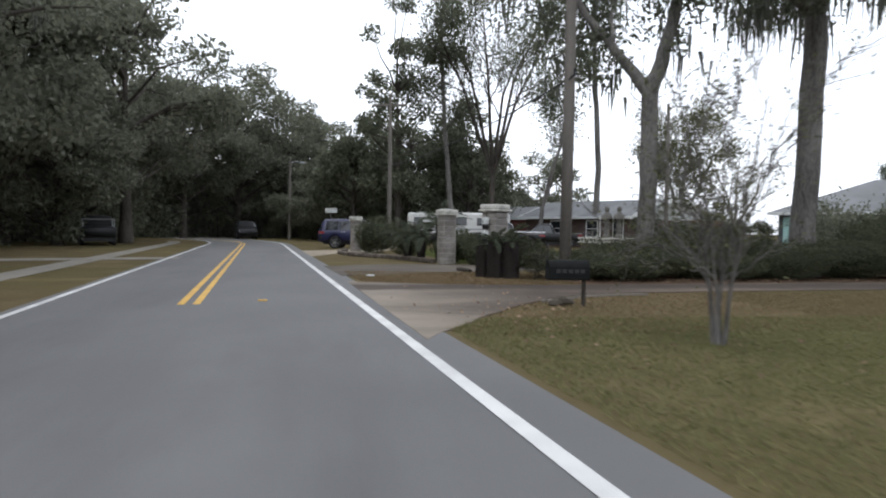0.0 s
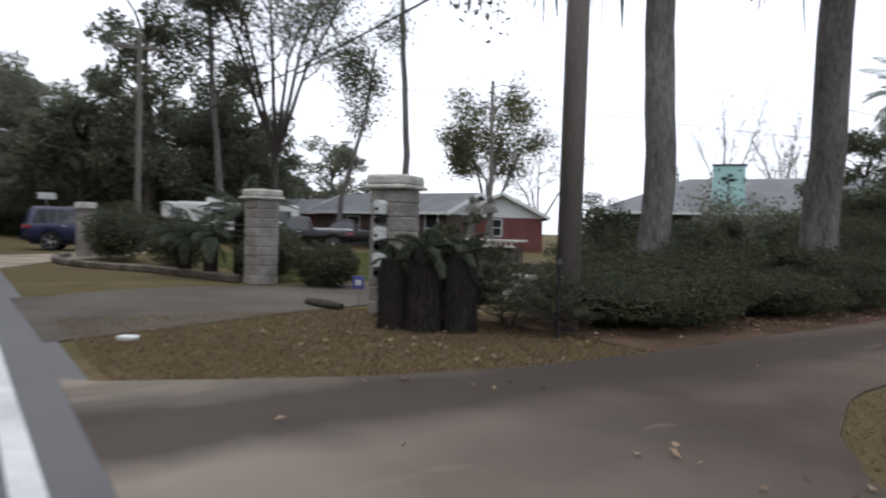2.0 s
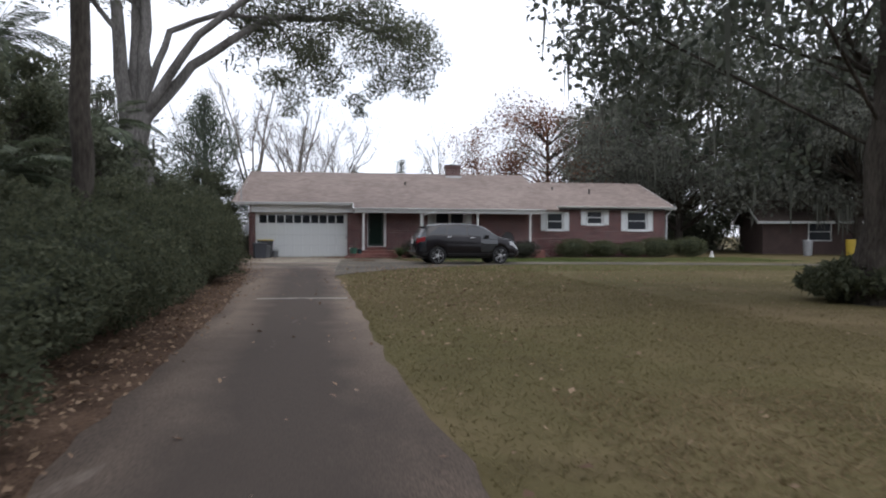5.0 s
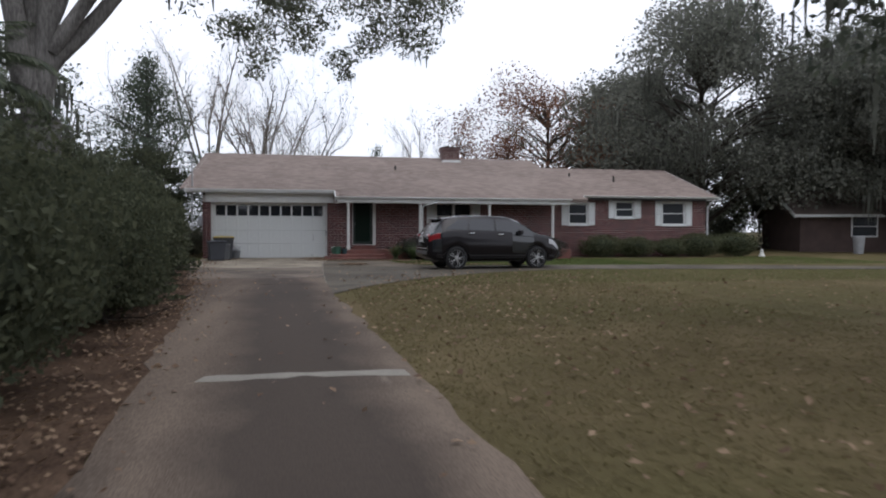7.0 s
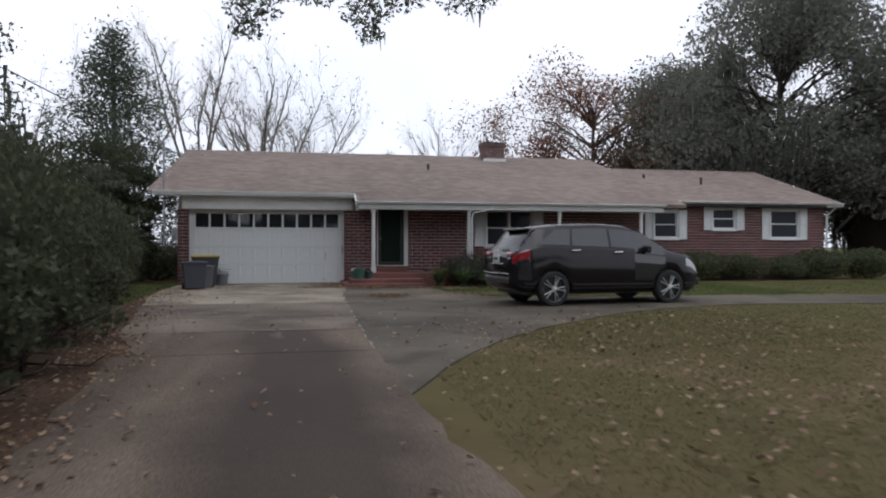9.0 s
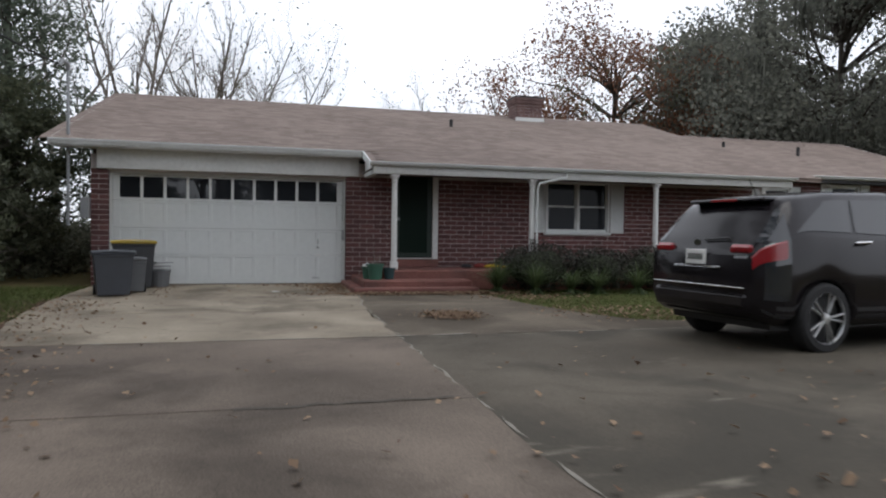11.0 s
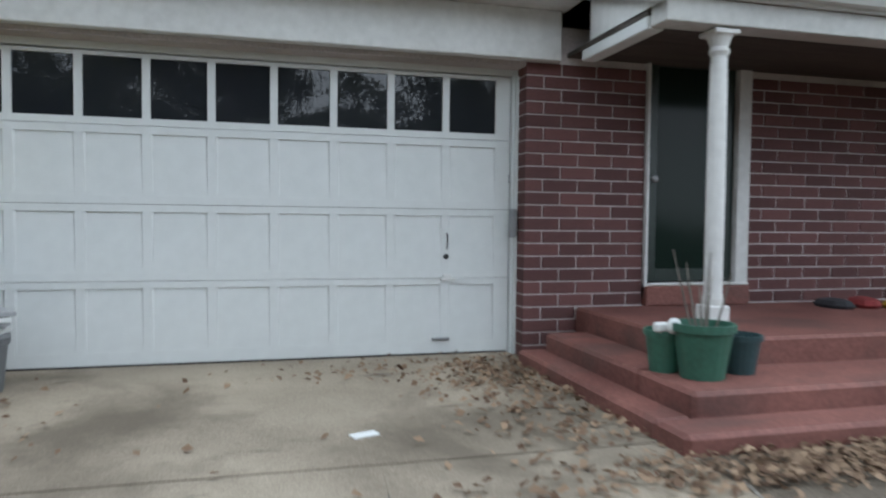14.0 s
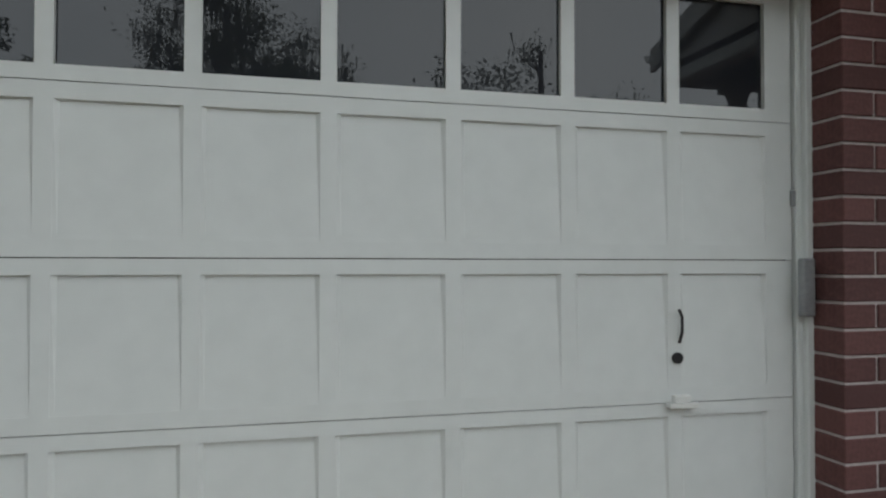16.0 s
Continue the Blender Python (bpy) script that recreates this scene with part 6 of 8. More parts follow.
for k, (x, y, L, n) in enumerate(((4.95, -2.7, 0.85, 240), (5.6, -3.0, 0.8, 220), (6.3, -3.05, 0.65, 150), (6.9, -3.0, 0.7, 150), (7.7, -3.1, 0.75, 160), (8.6, -3.05, 0.7, 140), (9.5, -3.05, 0.6, 110), (10.6, -3.0, 0.6, 100))):
    strappy("lily_clump", "clump of green strap-leaved lilies in the porch bed", x, y, 250 + k, n, L, STRAP_LEAF, "plants in the porch bed")


# ---- vehicles ----
def smooth_line(points, u):
    """The height of a broken line at u, its corners rounded."""
    p = np.array(points, float)
    return float(np.mean([np.interp(u + d, p[:, 0], p[:, 1]) for d in (-0.09, -0.045, 0, 0.045, 0.09)]))


class Hull:
    """A vehicle's skin: sections along its length from a roof line, a belt line, a width and wheel arches."""

    def __init__(self, length, width, roof, belt, low, wheels, radius, ends, tumble=0.30):
        self.L, self.W, self.roof, self.belt, self.low, self.wheels, self.R, self.ends, self.tumble = length, width, roof, belt, low, wheels, radius, ends, tumble

    def section(self, u):
        w = self.W / 2 * smooth_line(self.ends, u)
        top, belt = float(smooth_line(self.roof, u)), float(smooth_line(self.belt, u))
        belt = min(belt, top - 0.03)
        base = low = float(smooth_line(self.low, u))
        for c in self.wheels:
            d = abs(u - c)
            if d < self.R:
                low = max(low, self.R * 0.94 - 0.02 + math.sqrt(self.R ** 2 - d ** 2) - 0.02)
        low = min(low, belt - 0.08)
        rw = max(w * 0.55, w * 0.975 - self.tumble * max(0, top - belt))
        k = belt - base
        return [(0, low), (w * 0.9, low), (w * 0.985, max(base + min(0.12, k * 0.3), low + 0.01)), (w, max(base + k * 0.55, low + 0.02)), (w * 0.985, belt - 0.01), (w * 0.965, belt + 0.005), (rw + 0.01, top - min(0.07, (top - belt) * 0.4)), (rw * 0.86, top - min(0.02, (top - belt) * 0.15)), (0, top)]

    def at(self, u, v):
        s = self.section(u)
        side = 1 if v >= 0 else -1
        v = min(abs(v), 7.999)
        i = int(v)
        a, b = s[i], s[i + 1]
        t = v - i
        return Vector((u, side * (a[0] + (b[0] - a[0]) * t), a[1] + (b[1] - a[1]) * t))

    def body(self, n=90):
        us = sorted({*np.linspace(-self.L / 2, self.L / 2, n).tolist(), *[c + d for c in self.wheels for d in (-self.R * 0.999, self.R * 0.999)]})
        f = Form()
        ring = [-8, -7, -6, -5, -4, -3, -2, -1, 0, 1, 2, 3, 4, 5, 6, 7]
        for u in us:
            s = self.section(u)
            for v in ring:
                p = s[abs(v)]
                f.v.append((u, p[0] * (1 if v > 0 else -1), p[1]))
        k = len(ring)
        f.f += [(i * k + j, (i + 1) * k + j, (i + 1) * k + (j + 1) % k, i * k + (j + 1) % k) for i in range(len(us) - 1) for j in range(k)]
        f.f += [tuple(range(k)), tuple(range((len(us) - 1) * k, len(us) * k))]
        return f

    def panel(self, u0, u1, v0, v1, off=0.006, nu=10, nv=6, trim=None):
        """A patch that lies on the skin; trim bends its ends: (u, v) to (u, v)."""
        f = Form()
        for i in range(nu + 1):
            for j in range(nv + 1):
                u, v = u0 + (u1 - u0) * i / nu, v0 + (v1 - v0) * j / nv
                if trim:
                    u, v = trim(u, v, i / nu, j / nv)
                p = self.at(u, v)
                q, r = self.at(u + 0.02, v), self.at(u, v + 0.05)
                nrm = (q - p).cross(r - p)
                nrm = nrm.normalized() if nrm.length > 1e-9 else Vector((0, 0, 1))
                c = Vector((u, 0, 0.9))
                if nrm.dot(p - c) < 0:
                    nrm = -nrm
                f.v.append(tuple(p + nrm * off))
        m = nv + 1
        f.f += [(i * m + j, (i + 1) * m + j, (i + 1) * m + j + 1, i * m + j + 1) for i in range(nu) for j in range(nv)]
        return f


TYRE = mat("tyre_rubber", (0.018, 0.018, 0.019), 0.9, 0.2, 5, 60, 0.4, 0.004)
RIM = plain("alloy_rim", (0.55, 0.56, 0.57), 0.3, 0.9)
CHROME = plain("chrome", (0.75, 0.75, 0.76), 0.12, 1.0)
CAR_GLASS = plain("tinted_car_glass", (0.018, 0.021, 0.025), 0.05, spec=0.8)
BLACK_TRIM = plain("black_trim", (0.012, 0.012, 0.013), 0.5)
RED_LAMP = plain("red_lamp_lens", (0.22, 0.012, 0.016), 0.15, coat=0.6)
CLEAR_LAMP = plain("clear_lamp_lens", (0.4, 0.41, 0.42), 0.1, coat=0.6)
PLATE = plain("white_plate", (0.7, 0.7, 0.68), 0.4)
BLACK_PAINT = plain("black_car_paint", (0.011, 0.0095, 0.011), 0.18, spec=0.25, coat=0.1)
BLUE_PAINT = plain("dark_blue_car_paint", (0.016, 0.018, 0.055), 0.35, spec=0.3)
GREY_PAINT = plain("dark_grey_car_paint", (0.02, 0.021, 0.022), 0.4, spec=0.2)


def wheel(owner, x, y, r, w, spokes, side):
    """A tyre and an alloy rim with paired spokes, its face to the side given."""
    m = pose(x, y, r, 90 * side, 0, 0)
    t = part("wheel", Form().lathe([(r * 0.62, -w / 2), (r * 0.90, -w / 2), (r * 0.985, -w * 0.36), (r, -w * 0.2), (r, w * 0.2), (r * 0.985, w * 0.36), (r * 0.90, w / 2), (r * 0.73, w / 2), (r * 0.72, w * 0.3)], sides=28, m=m, caps=False), TYRE, owner, "black rubber tyre", smooth=False)
    f = Form()
    f.lathe([(r * 0.69, w * 0.30), (r * 0.72, w * 0.30), (r * 0.73, w * 0.47), (r * 0.72, w * 0.50), (r * 0.70, w * 0.42)], sides=28, m=m, caps=False)
    for k in range(spokes):
        for d in (-0.16, 0.16):
            a = 2 * math.pi * k / spokes + d
            e = m @ pose(0, 0, w * 0.42, 0, 0, math.degrees(a))
            f.box(r * 0.10, -r * 0.020, -0.02, r * 0.70, r * 0.020, 0.012, 0.003, m=e)
    f.lathe([(0.005, w * 0.36), (r * 0.16, w * 0.36), (r * 0.15, w * 0.46), (0.01, w * 0.48)], sides=16, m=m)
    part("rim", f, RIM, t, "silver alloy rim")
    part("hub_shadow", Form().lathe([(0.01, w * 0.12), (r * 0.72, w * 0.12), (r * 0.72, w * 0.16), (0.01, w * 0.16)], sides=20, m=m), BLACK_TRIM, t)


def vehicle(name, label, x, y, turn, hull, paint, sides, shield, rear, spokes=5, tyre=0.36, handles=(), lamps=True):
    """A car from its hull: side windows as (u0, u1, slant0, slant1), windscreen and rear glass as (u0, u1)."""
    t = thing(name, label, "car", x, y, turn=turn)
    part("body", hull.body(), paint, t, smooth=True)
    part("underside", Form().box(-hull.L / 2 + 0.3, -hull.W * 0.4, 0.24, hull.L / 2 - 0.3, hull.W * 0.4, 0.55), BLACK_TRIM, t)
    for s in (-1, 1):
        for u0, u1, a, b in sides:
            part("side_window", hull.panel(u0, u1, 5.12 * s, 5.9 * s, 0.005, 10, 5, trim=lambda u, v, i, j, a=a, b=b: (u + (a * (1 - i) + b * i) * j, v)), CAR_GLASS, t, "tinted side window")
        part("sill_trim", hull.panel(-hull.L / 2 + 0.25, hull.L / 2 - 0.25, 1.6 * s, 2.2 * s, 0.004, 60, 2), BLACK_TRIM, t)
        for u in hull.wheels:
            wheel(t, u, s * (hull.W / 2 - 0.115), tyre, 0.225, spokes, -s)
        for u in handles:
            p = hull.at(u, 4.0 * s)
            part("door_handle", Form().tube([(u - 0.1, p.y + s * 0.004, p.z - 0.03), (u - 0.08, p.y + s * 0.035, p.z - 0.025), (u + 0.08, p.y + s * 0.035, p.z - 0.02), (u + 0.1, p.y + s * 0.004, p.z - 0.02)], 0.014, 8), CHROME, t, "chrome door handle")
        if shield:
            p = hull.at(shield[0] - 0.55, 4.6 * s)
            part("mirror", Form().box(p.x - 0.06, min(p.y, p.y + s * 0.2), p.z, p.x + 0.09, max(p.y, p.y + s * 0.2), p.z + 0.15, 0.03), paint, t, "door mirror")
        if lamps:
            part("taillight", hull.panel(-hull.L / 2 + 0.01, -hull.L / 2 + 0.36, 3.55 * s, 4.5 * s, 0.008, 8, 4), RED_LAMP, t, "red tail light")
            part("headlight", hull.panel(hull.L / 2 - 0.5, hull.L / 2 - 0.06, 3.5 * s, 4.4 * s, 0.006, 8, 4), CLEAR_LAMP, t, "clear headlight")
    if shield:
        part("windscreen", hull.panel(shield[1], shield[0], -6.85, 6.85, 0.006, 8, 16), CAR_GLASS, t, "tinted windscreen")
    if rear:
        part("rear_window", hull.panel(rear[0], rear[1], -6.8, 6.8, 0.006, 8, 16), CAR_GLASS, t, "tinted rear window")
    return t


suv_hull = Hull(4.68, 1.88, [(-2.34, 0.93), (-2.30, 1.03), (-2.25, 1.10), (-1.90, 1.53), (-1.78, 1.60), (-1.2, 1.665), (-0.3, 1.69), (0.35, 1.655), (0.75, 1.54), (1.32, 1.20), (1.5, 1.13), (2.0, 1.04), (2.24, 0.92), (2.32, 0.72), (2.34, 0.6)],
                [(-2.34, 1.0), (-2.2, 1.08), (-1.7, 1.19), (-1.0, 1.16), (0.3, 1.11), (1.2, 1.03), (2.0, 0.93), (2.34, 0.6)], [(-2.34, 0.42), (-2.1, 0.30), (-1.0, 0.27), (1.2, 0.27), (2.1, 0.28), (2.34, 0.36)],
                (-1.43, 1.40), 0.40, [(-2.34, 0.80), (-2.26, 0.90), (-2.0, 0.975), (-1.2, 1.0), (1.3, 1.0), (1.9, 0.95), (2.2, 0.84), (2.34, 0.66)], 0.33)
suv = vehicle("parked_suv", "glossy black SUV parked on the drive before the porch", 7.17, -8.55, 6.5, suv_hull, BLACK_PAINT,
              ((-1.84, -1.06, 0.48, 0.06), (-1.0, -0.12, 0.04, 0.0), (-0.06, 1.02, 0.0, -0.46)), (1.28, 0.5), (-2.22, -1.93), handles=(-0.92, 0.1))
part("spoiler", Form().box(-1.99, -0.58, 1.53, -1.76, 0.58, 1.575, 0.02), BLACK_PAINT, suv)
part("brake_light", Form().box(-1.997, -0.2, 1.54, -1.985, 0.2, 1.565, 0.003), RED_LAMP, suv, "red high brake light")
part("bumper", Form().box(-2.375, -0.78, 0.40, -2.18, 0.78, 0.66, 0.09), BLACK_PAINT, suv, "glossy black rear bumper")
part("bumper", Form().box(2.2, -0.7, 0.38, 2.38, 0.7, 0.55, 0.05), BLACK_TRIM, suv, "black front bumper")
part("bumper_trim", Form().box(-2.385, -0.72, 0.655, -2.35, 0.72, 0.668, 0.003), CHROME, suv, "bright bumper strip")
for s in (-1, 1):
    part("taillight", Form().box(-2.335, s * 0.60 - 0.15, 0.99, -2.26, s * 0.60 + 0.15, 1.09, 0.03), RED_LAMP, suv, "red tail light")
    part("reverse_light", Form().box(-2.340, s * 0.62 - 0.11, 0.945, -2.3, s * 0.62 + 0.09, 0.985, 0.008), CLEAR_LAMP, suv, "clear reversing light")
part("tailgate_trim", Form().box(-2.375, -0.36, 0.845, -2.34, 0.36, 0.862, 0.003), CHROME, suv, "bright tailgate strip")
plate = part("licence_plate", Form().box(-2.385, -0.155, 0.875, -2.36, 0.155, 1.03, 0.006), PLATE, suv, "white licence plate")
for k in range(6):
    part("bar", Form().box(-2.390, -0.115 + k * 0.04, 0.92, -2.384, -0.09 + k * 0.04, 0.985), BLACK_TRIM, plate)
part("badge", Form().lathe([(0.058, 0), (0.058, 0.008)], sides=18, m=pose(-2.345, 0, 1.10, 90, 0, -90) @ Matrix.Diagonal((1, 0.55, 1, 1))), CHROME, suv, "bright oval badge")
part("rear_wiper", Form().tube([(-2.245, 0.0, 1.13), (-2.235, -0.36, 1.15)], 0.012, 6), BLACK_TRIM, suv, "black rear wiper")
part("antenna", Form().tube([(-1.5, 0, 1.63), (-1.62, 0, 1.80)], 0.006, 6), BLACK_TRIM, suv, "short roof antenna")

box_hull = Hull(4.8, 1.9, [(-2.4, 0.95), (-2.34, 1.1), (-2.2, 1.66), (-2.05, 1.74), (-0.4, 1.76), (0.3, 1.73), (0.9, 1.18), (1.1, 1.12), (2.1, 1.03), (2.36, 0.9), (2.4, 0.6)], [(-2.4, 1.0), (1.0, 1.02), (2.1, 0.95), (2.4, 0.6)],
                [(-2.4, 0.42), (-2.1, 0.34), (2.1, 0.32), (2.4, 0.4)], (-1.4, 1.42), 0.41, [(-2.4, 0.86), (-2.2, 0.96), (-1.2, 1.0), (1.5, 1.0), (2.1, 0.93), (2.4, 0.72)], 0.24)
vehicle("blue_suv", "dark blue SUV parked beyond the gate pillars", -24.6, -43.6, 78, box_hull, BLUE_PAINT, ((-2.0, -1.2, 0.1, 0.0), (-1.15, -0.35, 0, 0), (-0.28, 0.6, 0, -0.3)), (0.86, 0.4), (-2.3, -2.18), handles=(-0.9, 0.0))
truck_hull = Hull(5.4, 1.9, [(-2.7, 1.0), (-2.68, 1.10), (-0.72, 1.12), (-0.66, 1.2), (-0.5, 1.70), (-0.3, 1.76), (0.5, 1.74), (1.05, 1.2), (1.2, 1.13), (2.3, 1.05), (2.64, 0.92), (2.7, 0.6)], [(-2.7, 0.96), (1.0, 1.02), (2.3, 0.97), (2.7, 0.6)],
                  [(-2.7, 0.52), (2.2, 0.42), (2.7, 0.46)], (-1.7, 1.72), 0.44, [(-2.7, 0.95), (-2.5, 0.98), (2.0, 1.0), (2.5, 0.92), (2.7, 0.74)], 0.24)
pickup = vehicle("pickup_truck", "black pickup truck parked in the neighbour's yard", -27.6, -34.0, 250, truck_hull, BLACK_PAINT, ((-0.5, 0.05, 0.1, 0.0), (0.1, 0.78, 0, -0.3)), (1.02, 0.6), None, handles=(0.0,), tyre=0.39)
for s in (-1, 1):
    part("bed_rail", Form().tube([(-2.62, s * 0.86, 1.125), (-1.6, s * 0.87, 1.145), (-0.72, s * 0.87, 1.145)], 0.025, 8), CHROME, pickup, "bright bed rail")
vehicle("old_truck", "dark truck standing with its cover raised in the yard", -32.0, -29.8, 250, truck_hull, GREY_PAINT, ((-0.5, 0.05, 0.1, 0.0), (0.1, 0.78, 0, -0.3)), (1.02, 0.6), None, tyre=0.39)
vehicle("far_car", "dark car on the road in the distance", -52.5, -53.6, 12, box_hull, GREY_PAINT, ((-2.0, -1.2, 0.1, 0.0), (-1.15, -0.35, 0, 0), (-0.28, 0.6, 0, -0.3)), (0.86, 0.4), (-2.3, -2.18))
roadside = vehicle("roadside_truck", "dark pickup with a pale rack parked under the trees", -27.0, -59.2, 200, truck_hull, GREY_PAINT, ((-0.5, 0.05, 0.1, 0.0), (0.1, 0.78, 0, -0.3)), (1.02, 0.6), None, tyre=0.39)
rack = Form()
for y in (-0.8, 0.8):
    rack.tube([(-2.5, y, 1.05), (-2.5, y, 1.5), (-0.7, y, 1.5), (-0.7, y, 1.1)], 0.03, 6)
rack.tube([(-2.5, -0.8, 1.5), (-2.5, 0.8, 1.5)], 0.03, 6)
part("rack", rack, METAL, roadside, "pale metal rack")

camper = thing("camper_trailer", "white camper trailer with dark windows", "camper", -37.0, -35.0, turn=82)
CAMPER = mat("camper_white", (0.62, 0.62, 0.60), 0.5, 0.08, 1, 20, 0.05, 0.002)
part("body", Form().box(-3.6, -1.2, 0.75, 3.6, 1.2, 2.55, 0.14).box(-4.4, -1.2, 1.5, -3.5, 1.2, 2.5, 0.12), CAMPER, camper)
for u0, u1 in ((-3.9, -3.3), (-1.6, 0.2), (1.0, 1.7), (2.3, 3.1)):
    for y0 in (1.195, -1.215):
        part("window", Form().box(u0, y0, 1.55, u1, y0 + 0.02, 2.15, 0.006), CAR_GLASS, camper, "dark tinted window")
part("roof_unit", Form().box(-1.9, -0.4, 2.54, -0.9, 0.4, 2.85, 0.08), CAMPER, camper, "white rooftop air conditioner")
part("stripe", Form().box(-3.5, 1.198, 1.2, 3.5, 1.206, 1.32).box(-3.5, -1.206, 1.2, 3.5, -1.198, 1.32), METAL, camper, "grey side stripe")
for u in (0.3, 1.2):
    for s in (-1, 1):
        wheel(camper, u, s * 1.08, 0.36, 0.22, 5, -s)
part("chassis", Form().box(-3.2, -0.9, 0.45, 3.4, 0.9, 0.78), BLACK_TRIM, camper)
part("jack", Form().tube([(-3.3, 0.6, 0), (-3.3, 0.6, 0.8)], 0.05, 8).tube([(3.2, 0.6, 0), (3.2, 0.6, 0.8)], 0.05, 8), DARKMETAL, camper)

# ---- neighbouring houses ----
RED_BRICK = mat("neighbour_red_brick", (0.15, 0.056, 0.048), 0.9, 0.25, 2, 30, 0.4, 0.004)
TURQ = mat("turquoise_paint", (0.36, 0.58, 0.56), 0.7, 0.12, 1, 20, 0.1, 0.002)
TEAL_DARK = mat("dark_teal_wall", (0.06, 0.075, 0.08), 0.8, 0.2)
DARK_SHINGLE = mat("dull_brown_shingle", (0.10, 0.074, 0.062), 0.95, 0.25, 0.6, 60, 0.6, 0.006, col2=(0.15, 0.115, 0.098))
# Brown brick with the shade of eaves and trees darkened into its colour.
BROWN_WALL_SHADED = mat("shaded_brown_brick", (0.072, 0.048, 0.042), 0.9, 0.25, 2, 30, 0.4, 0.004)


def cottage(name, label, x, y, turn, w, d, eave, rise, wall, shingle, windows=(), gable_mat=None, over=0.45, hip=False):
    """A low house, its ridge along its width: walls, a pitched roof, gables, windows in its front."""
    t = thing(name, label, "house", x, y, turn=turn)
    part("wall", Form().box(-w / 2, -d / 2, 0, w / 2, d / 2, eave), wall, t)
    g = eave + rise
    e = w / 2 + over
    r = (w / 2 - d / 2) if hip else e
    b, lo = d / 2 + over, eave - 0.12
    rf = Form()
    for k in (0, -0.12):
        rf.add([(-e, -b, lo + k), (e, -b, lo + k), (r, 0, g + k), (-r, 0, g + k), (e, b, lo + k), (-e, b, lo + k)], [(0, 1, 2, 3), (4, 5, 3, 2)] + ([(1, 4, 2), (5, 0, 3)] if hip else []))
    part("roof", rf, shingle, t)
    tr = Form().box(-e, -b - 0.03, lo - 0.14, e, -b, lo + 0.02).box(-e, b, lo - 0.14, e, b + 0.03, lo + 0.02)
    if not hip:
        for s in (-1, 1):
            part("gable", Form().add([(s * (w / 2 - 0.02), -d / 2, eave), (s * (w / 2 - 0.02), d / 2, eave), (s * (w / 2 - 0.02), 0, eave + rise * d / (d + 2 * over))], [(0, 1, 2)]).box(s * (w / 2) - 0.03, -d / 2, eave - 0.2, s * (w / 2) + 0.03, d / 2, eave), gable_mat or wall, t, "white boarded gable" if gable_mat else "")
            for q in (-1, 1):
                tr.add([(s * e, q * b, lo + 0.03), (s * e, 0, g + 0.03), (s * e, 0, g - 0.2), (s * e, q * b, lo - 0.2), (s * (e - 0.04), q * b, lo + 0.03), (s * (e - 0.04), 0, g + 0.03), (s * (e - 0.04), 0, g - 0.2), (s * (e - 0.04), q * b, lo - 0.2)], [(0, 1, 2, 3), (7, 6, 5, 4), (0, 4, 5, 1), (3, 2, 6, 7)])
    part("trim", tr, WHITE, t, "white roof trim")
    for face, u, z, ww, hh in windows:
        m = {"f": pose(0, -d / 2, 0), "r": pose(w / 2, 0, 0, 0, 0, 90), "l": pose(-w / 2, 0, 0, 0, 0, -90)}[face]
        win = part("window", Form().box(u - ww / 2 - 0.07, -0.05, z - 0.07, u + ww / 2 + 0.07, 0.02, z, 0.004, m).box(u - ww / 2 - 0.07, -0.05, z + hh, u + ww / 2 + 0.07, 0.02, z + hh + 0.07, 0.004, m).box(u - ww / 2 - 0.07, -0.05, z, u - ww / 2, 0.02, z + hh, 0.004, m).box(u + ww / 2, -0.05, z, u + ww / 2 + 0.07, 0.02, z + hh, 0.004, m)
                   .box(u - ww / 2, -0.04, z + hh / 2 - 0.02, u + ww / 2, 0.02, z + hh / 2 + 0.02, 0.0, m), WHITE, t, "white framed window")
        part("pane", Form().box(u - ww / 2, -0.02, z, u + ww / 2, -0.01, z + hh, 0, m), PANE, win, "dark glass pane")
    return t


cottage("red_cottage", "low brick cottage with a long grey pitched roof", -35.7, -24.0, 24, 11.4, 6.0, 2.45, 1.25, BROWN_WALL_SHADED, SHINGLE_GREY, (("f", 2.0, 0.9, 1.1, 1.1), ("f", -2.0, 0.9, 1.1, 1.1), ("f", 4.6, 0.4, 0.9, 1.9)), WHITE, 0.5)
cottage("cottage_wing", "red brick gabled wing of the cottage with white trim", -31.5, -18.9, -34, 5.0, 5.2, 2.35, 1.4, RED_BRICK, SHINGLE_GREY, (("r", -0.4, 1.0, 0.8, 1.0), ("f", 0.5, 0.9, 1.1, 1.1)), WHITE)
cottage("far_cottage", "distant low brick house with a pale gable", -46.2, -24.6, 66, 9.0, 4.2, 2.5, 1.0, RED_BRICK, SHINGLE_GREY, (("f", 0, 0.9, 1.2, 1.0),), WHITE)
tq = cottage("painted_house", "dark teal house with a turquoise mural chimney", -20.25, -6.4, 36, 19.0, 9.0, 2.8, 2.2, TEAL_DARK, SHINGLE_GREY, (("f", -7.2, 1.0, 1.0, 1.0), ("f", 1.5, 0.9, 1.3, 1.2), ("f", 5.5, 0.9, 1.3, 1.2)), None, 0.6, True)
part("porch_panel", Form().box(-9.2, -4.56, 0.1, -7.9, -4.5, 2.4), TURQ, tq, "turquoise painted panel")
part("porch_panel", Form().box(-0.6, -4.56, 0.1, 0.2, -4.5, 2.4), TURQ, tq, "turquoise painted panel")
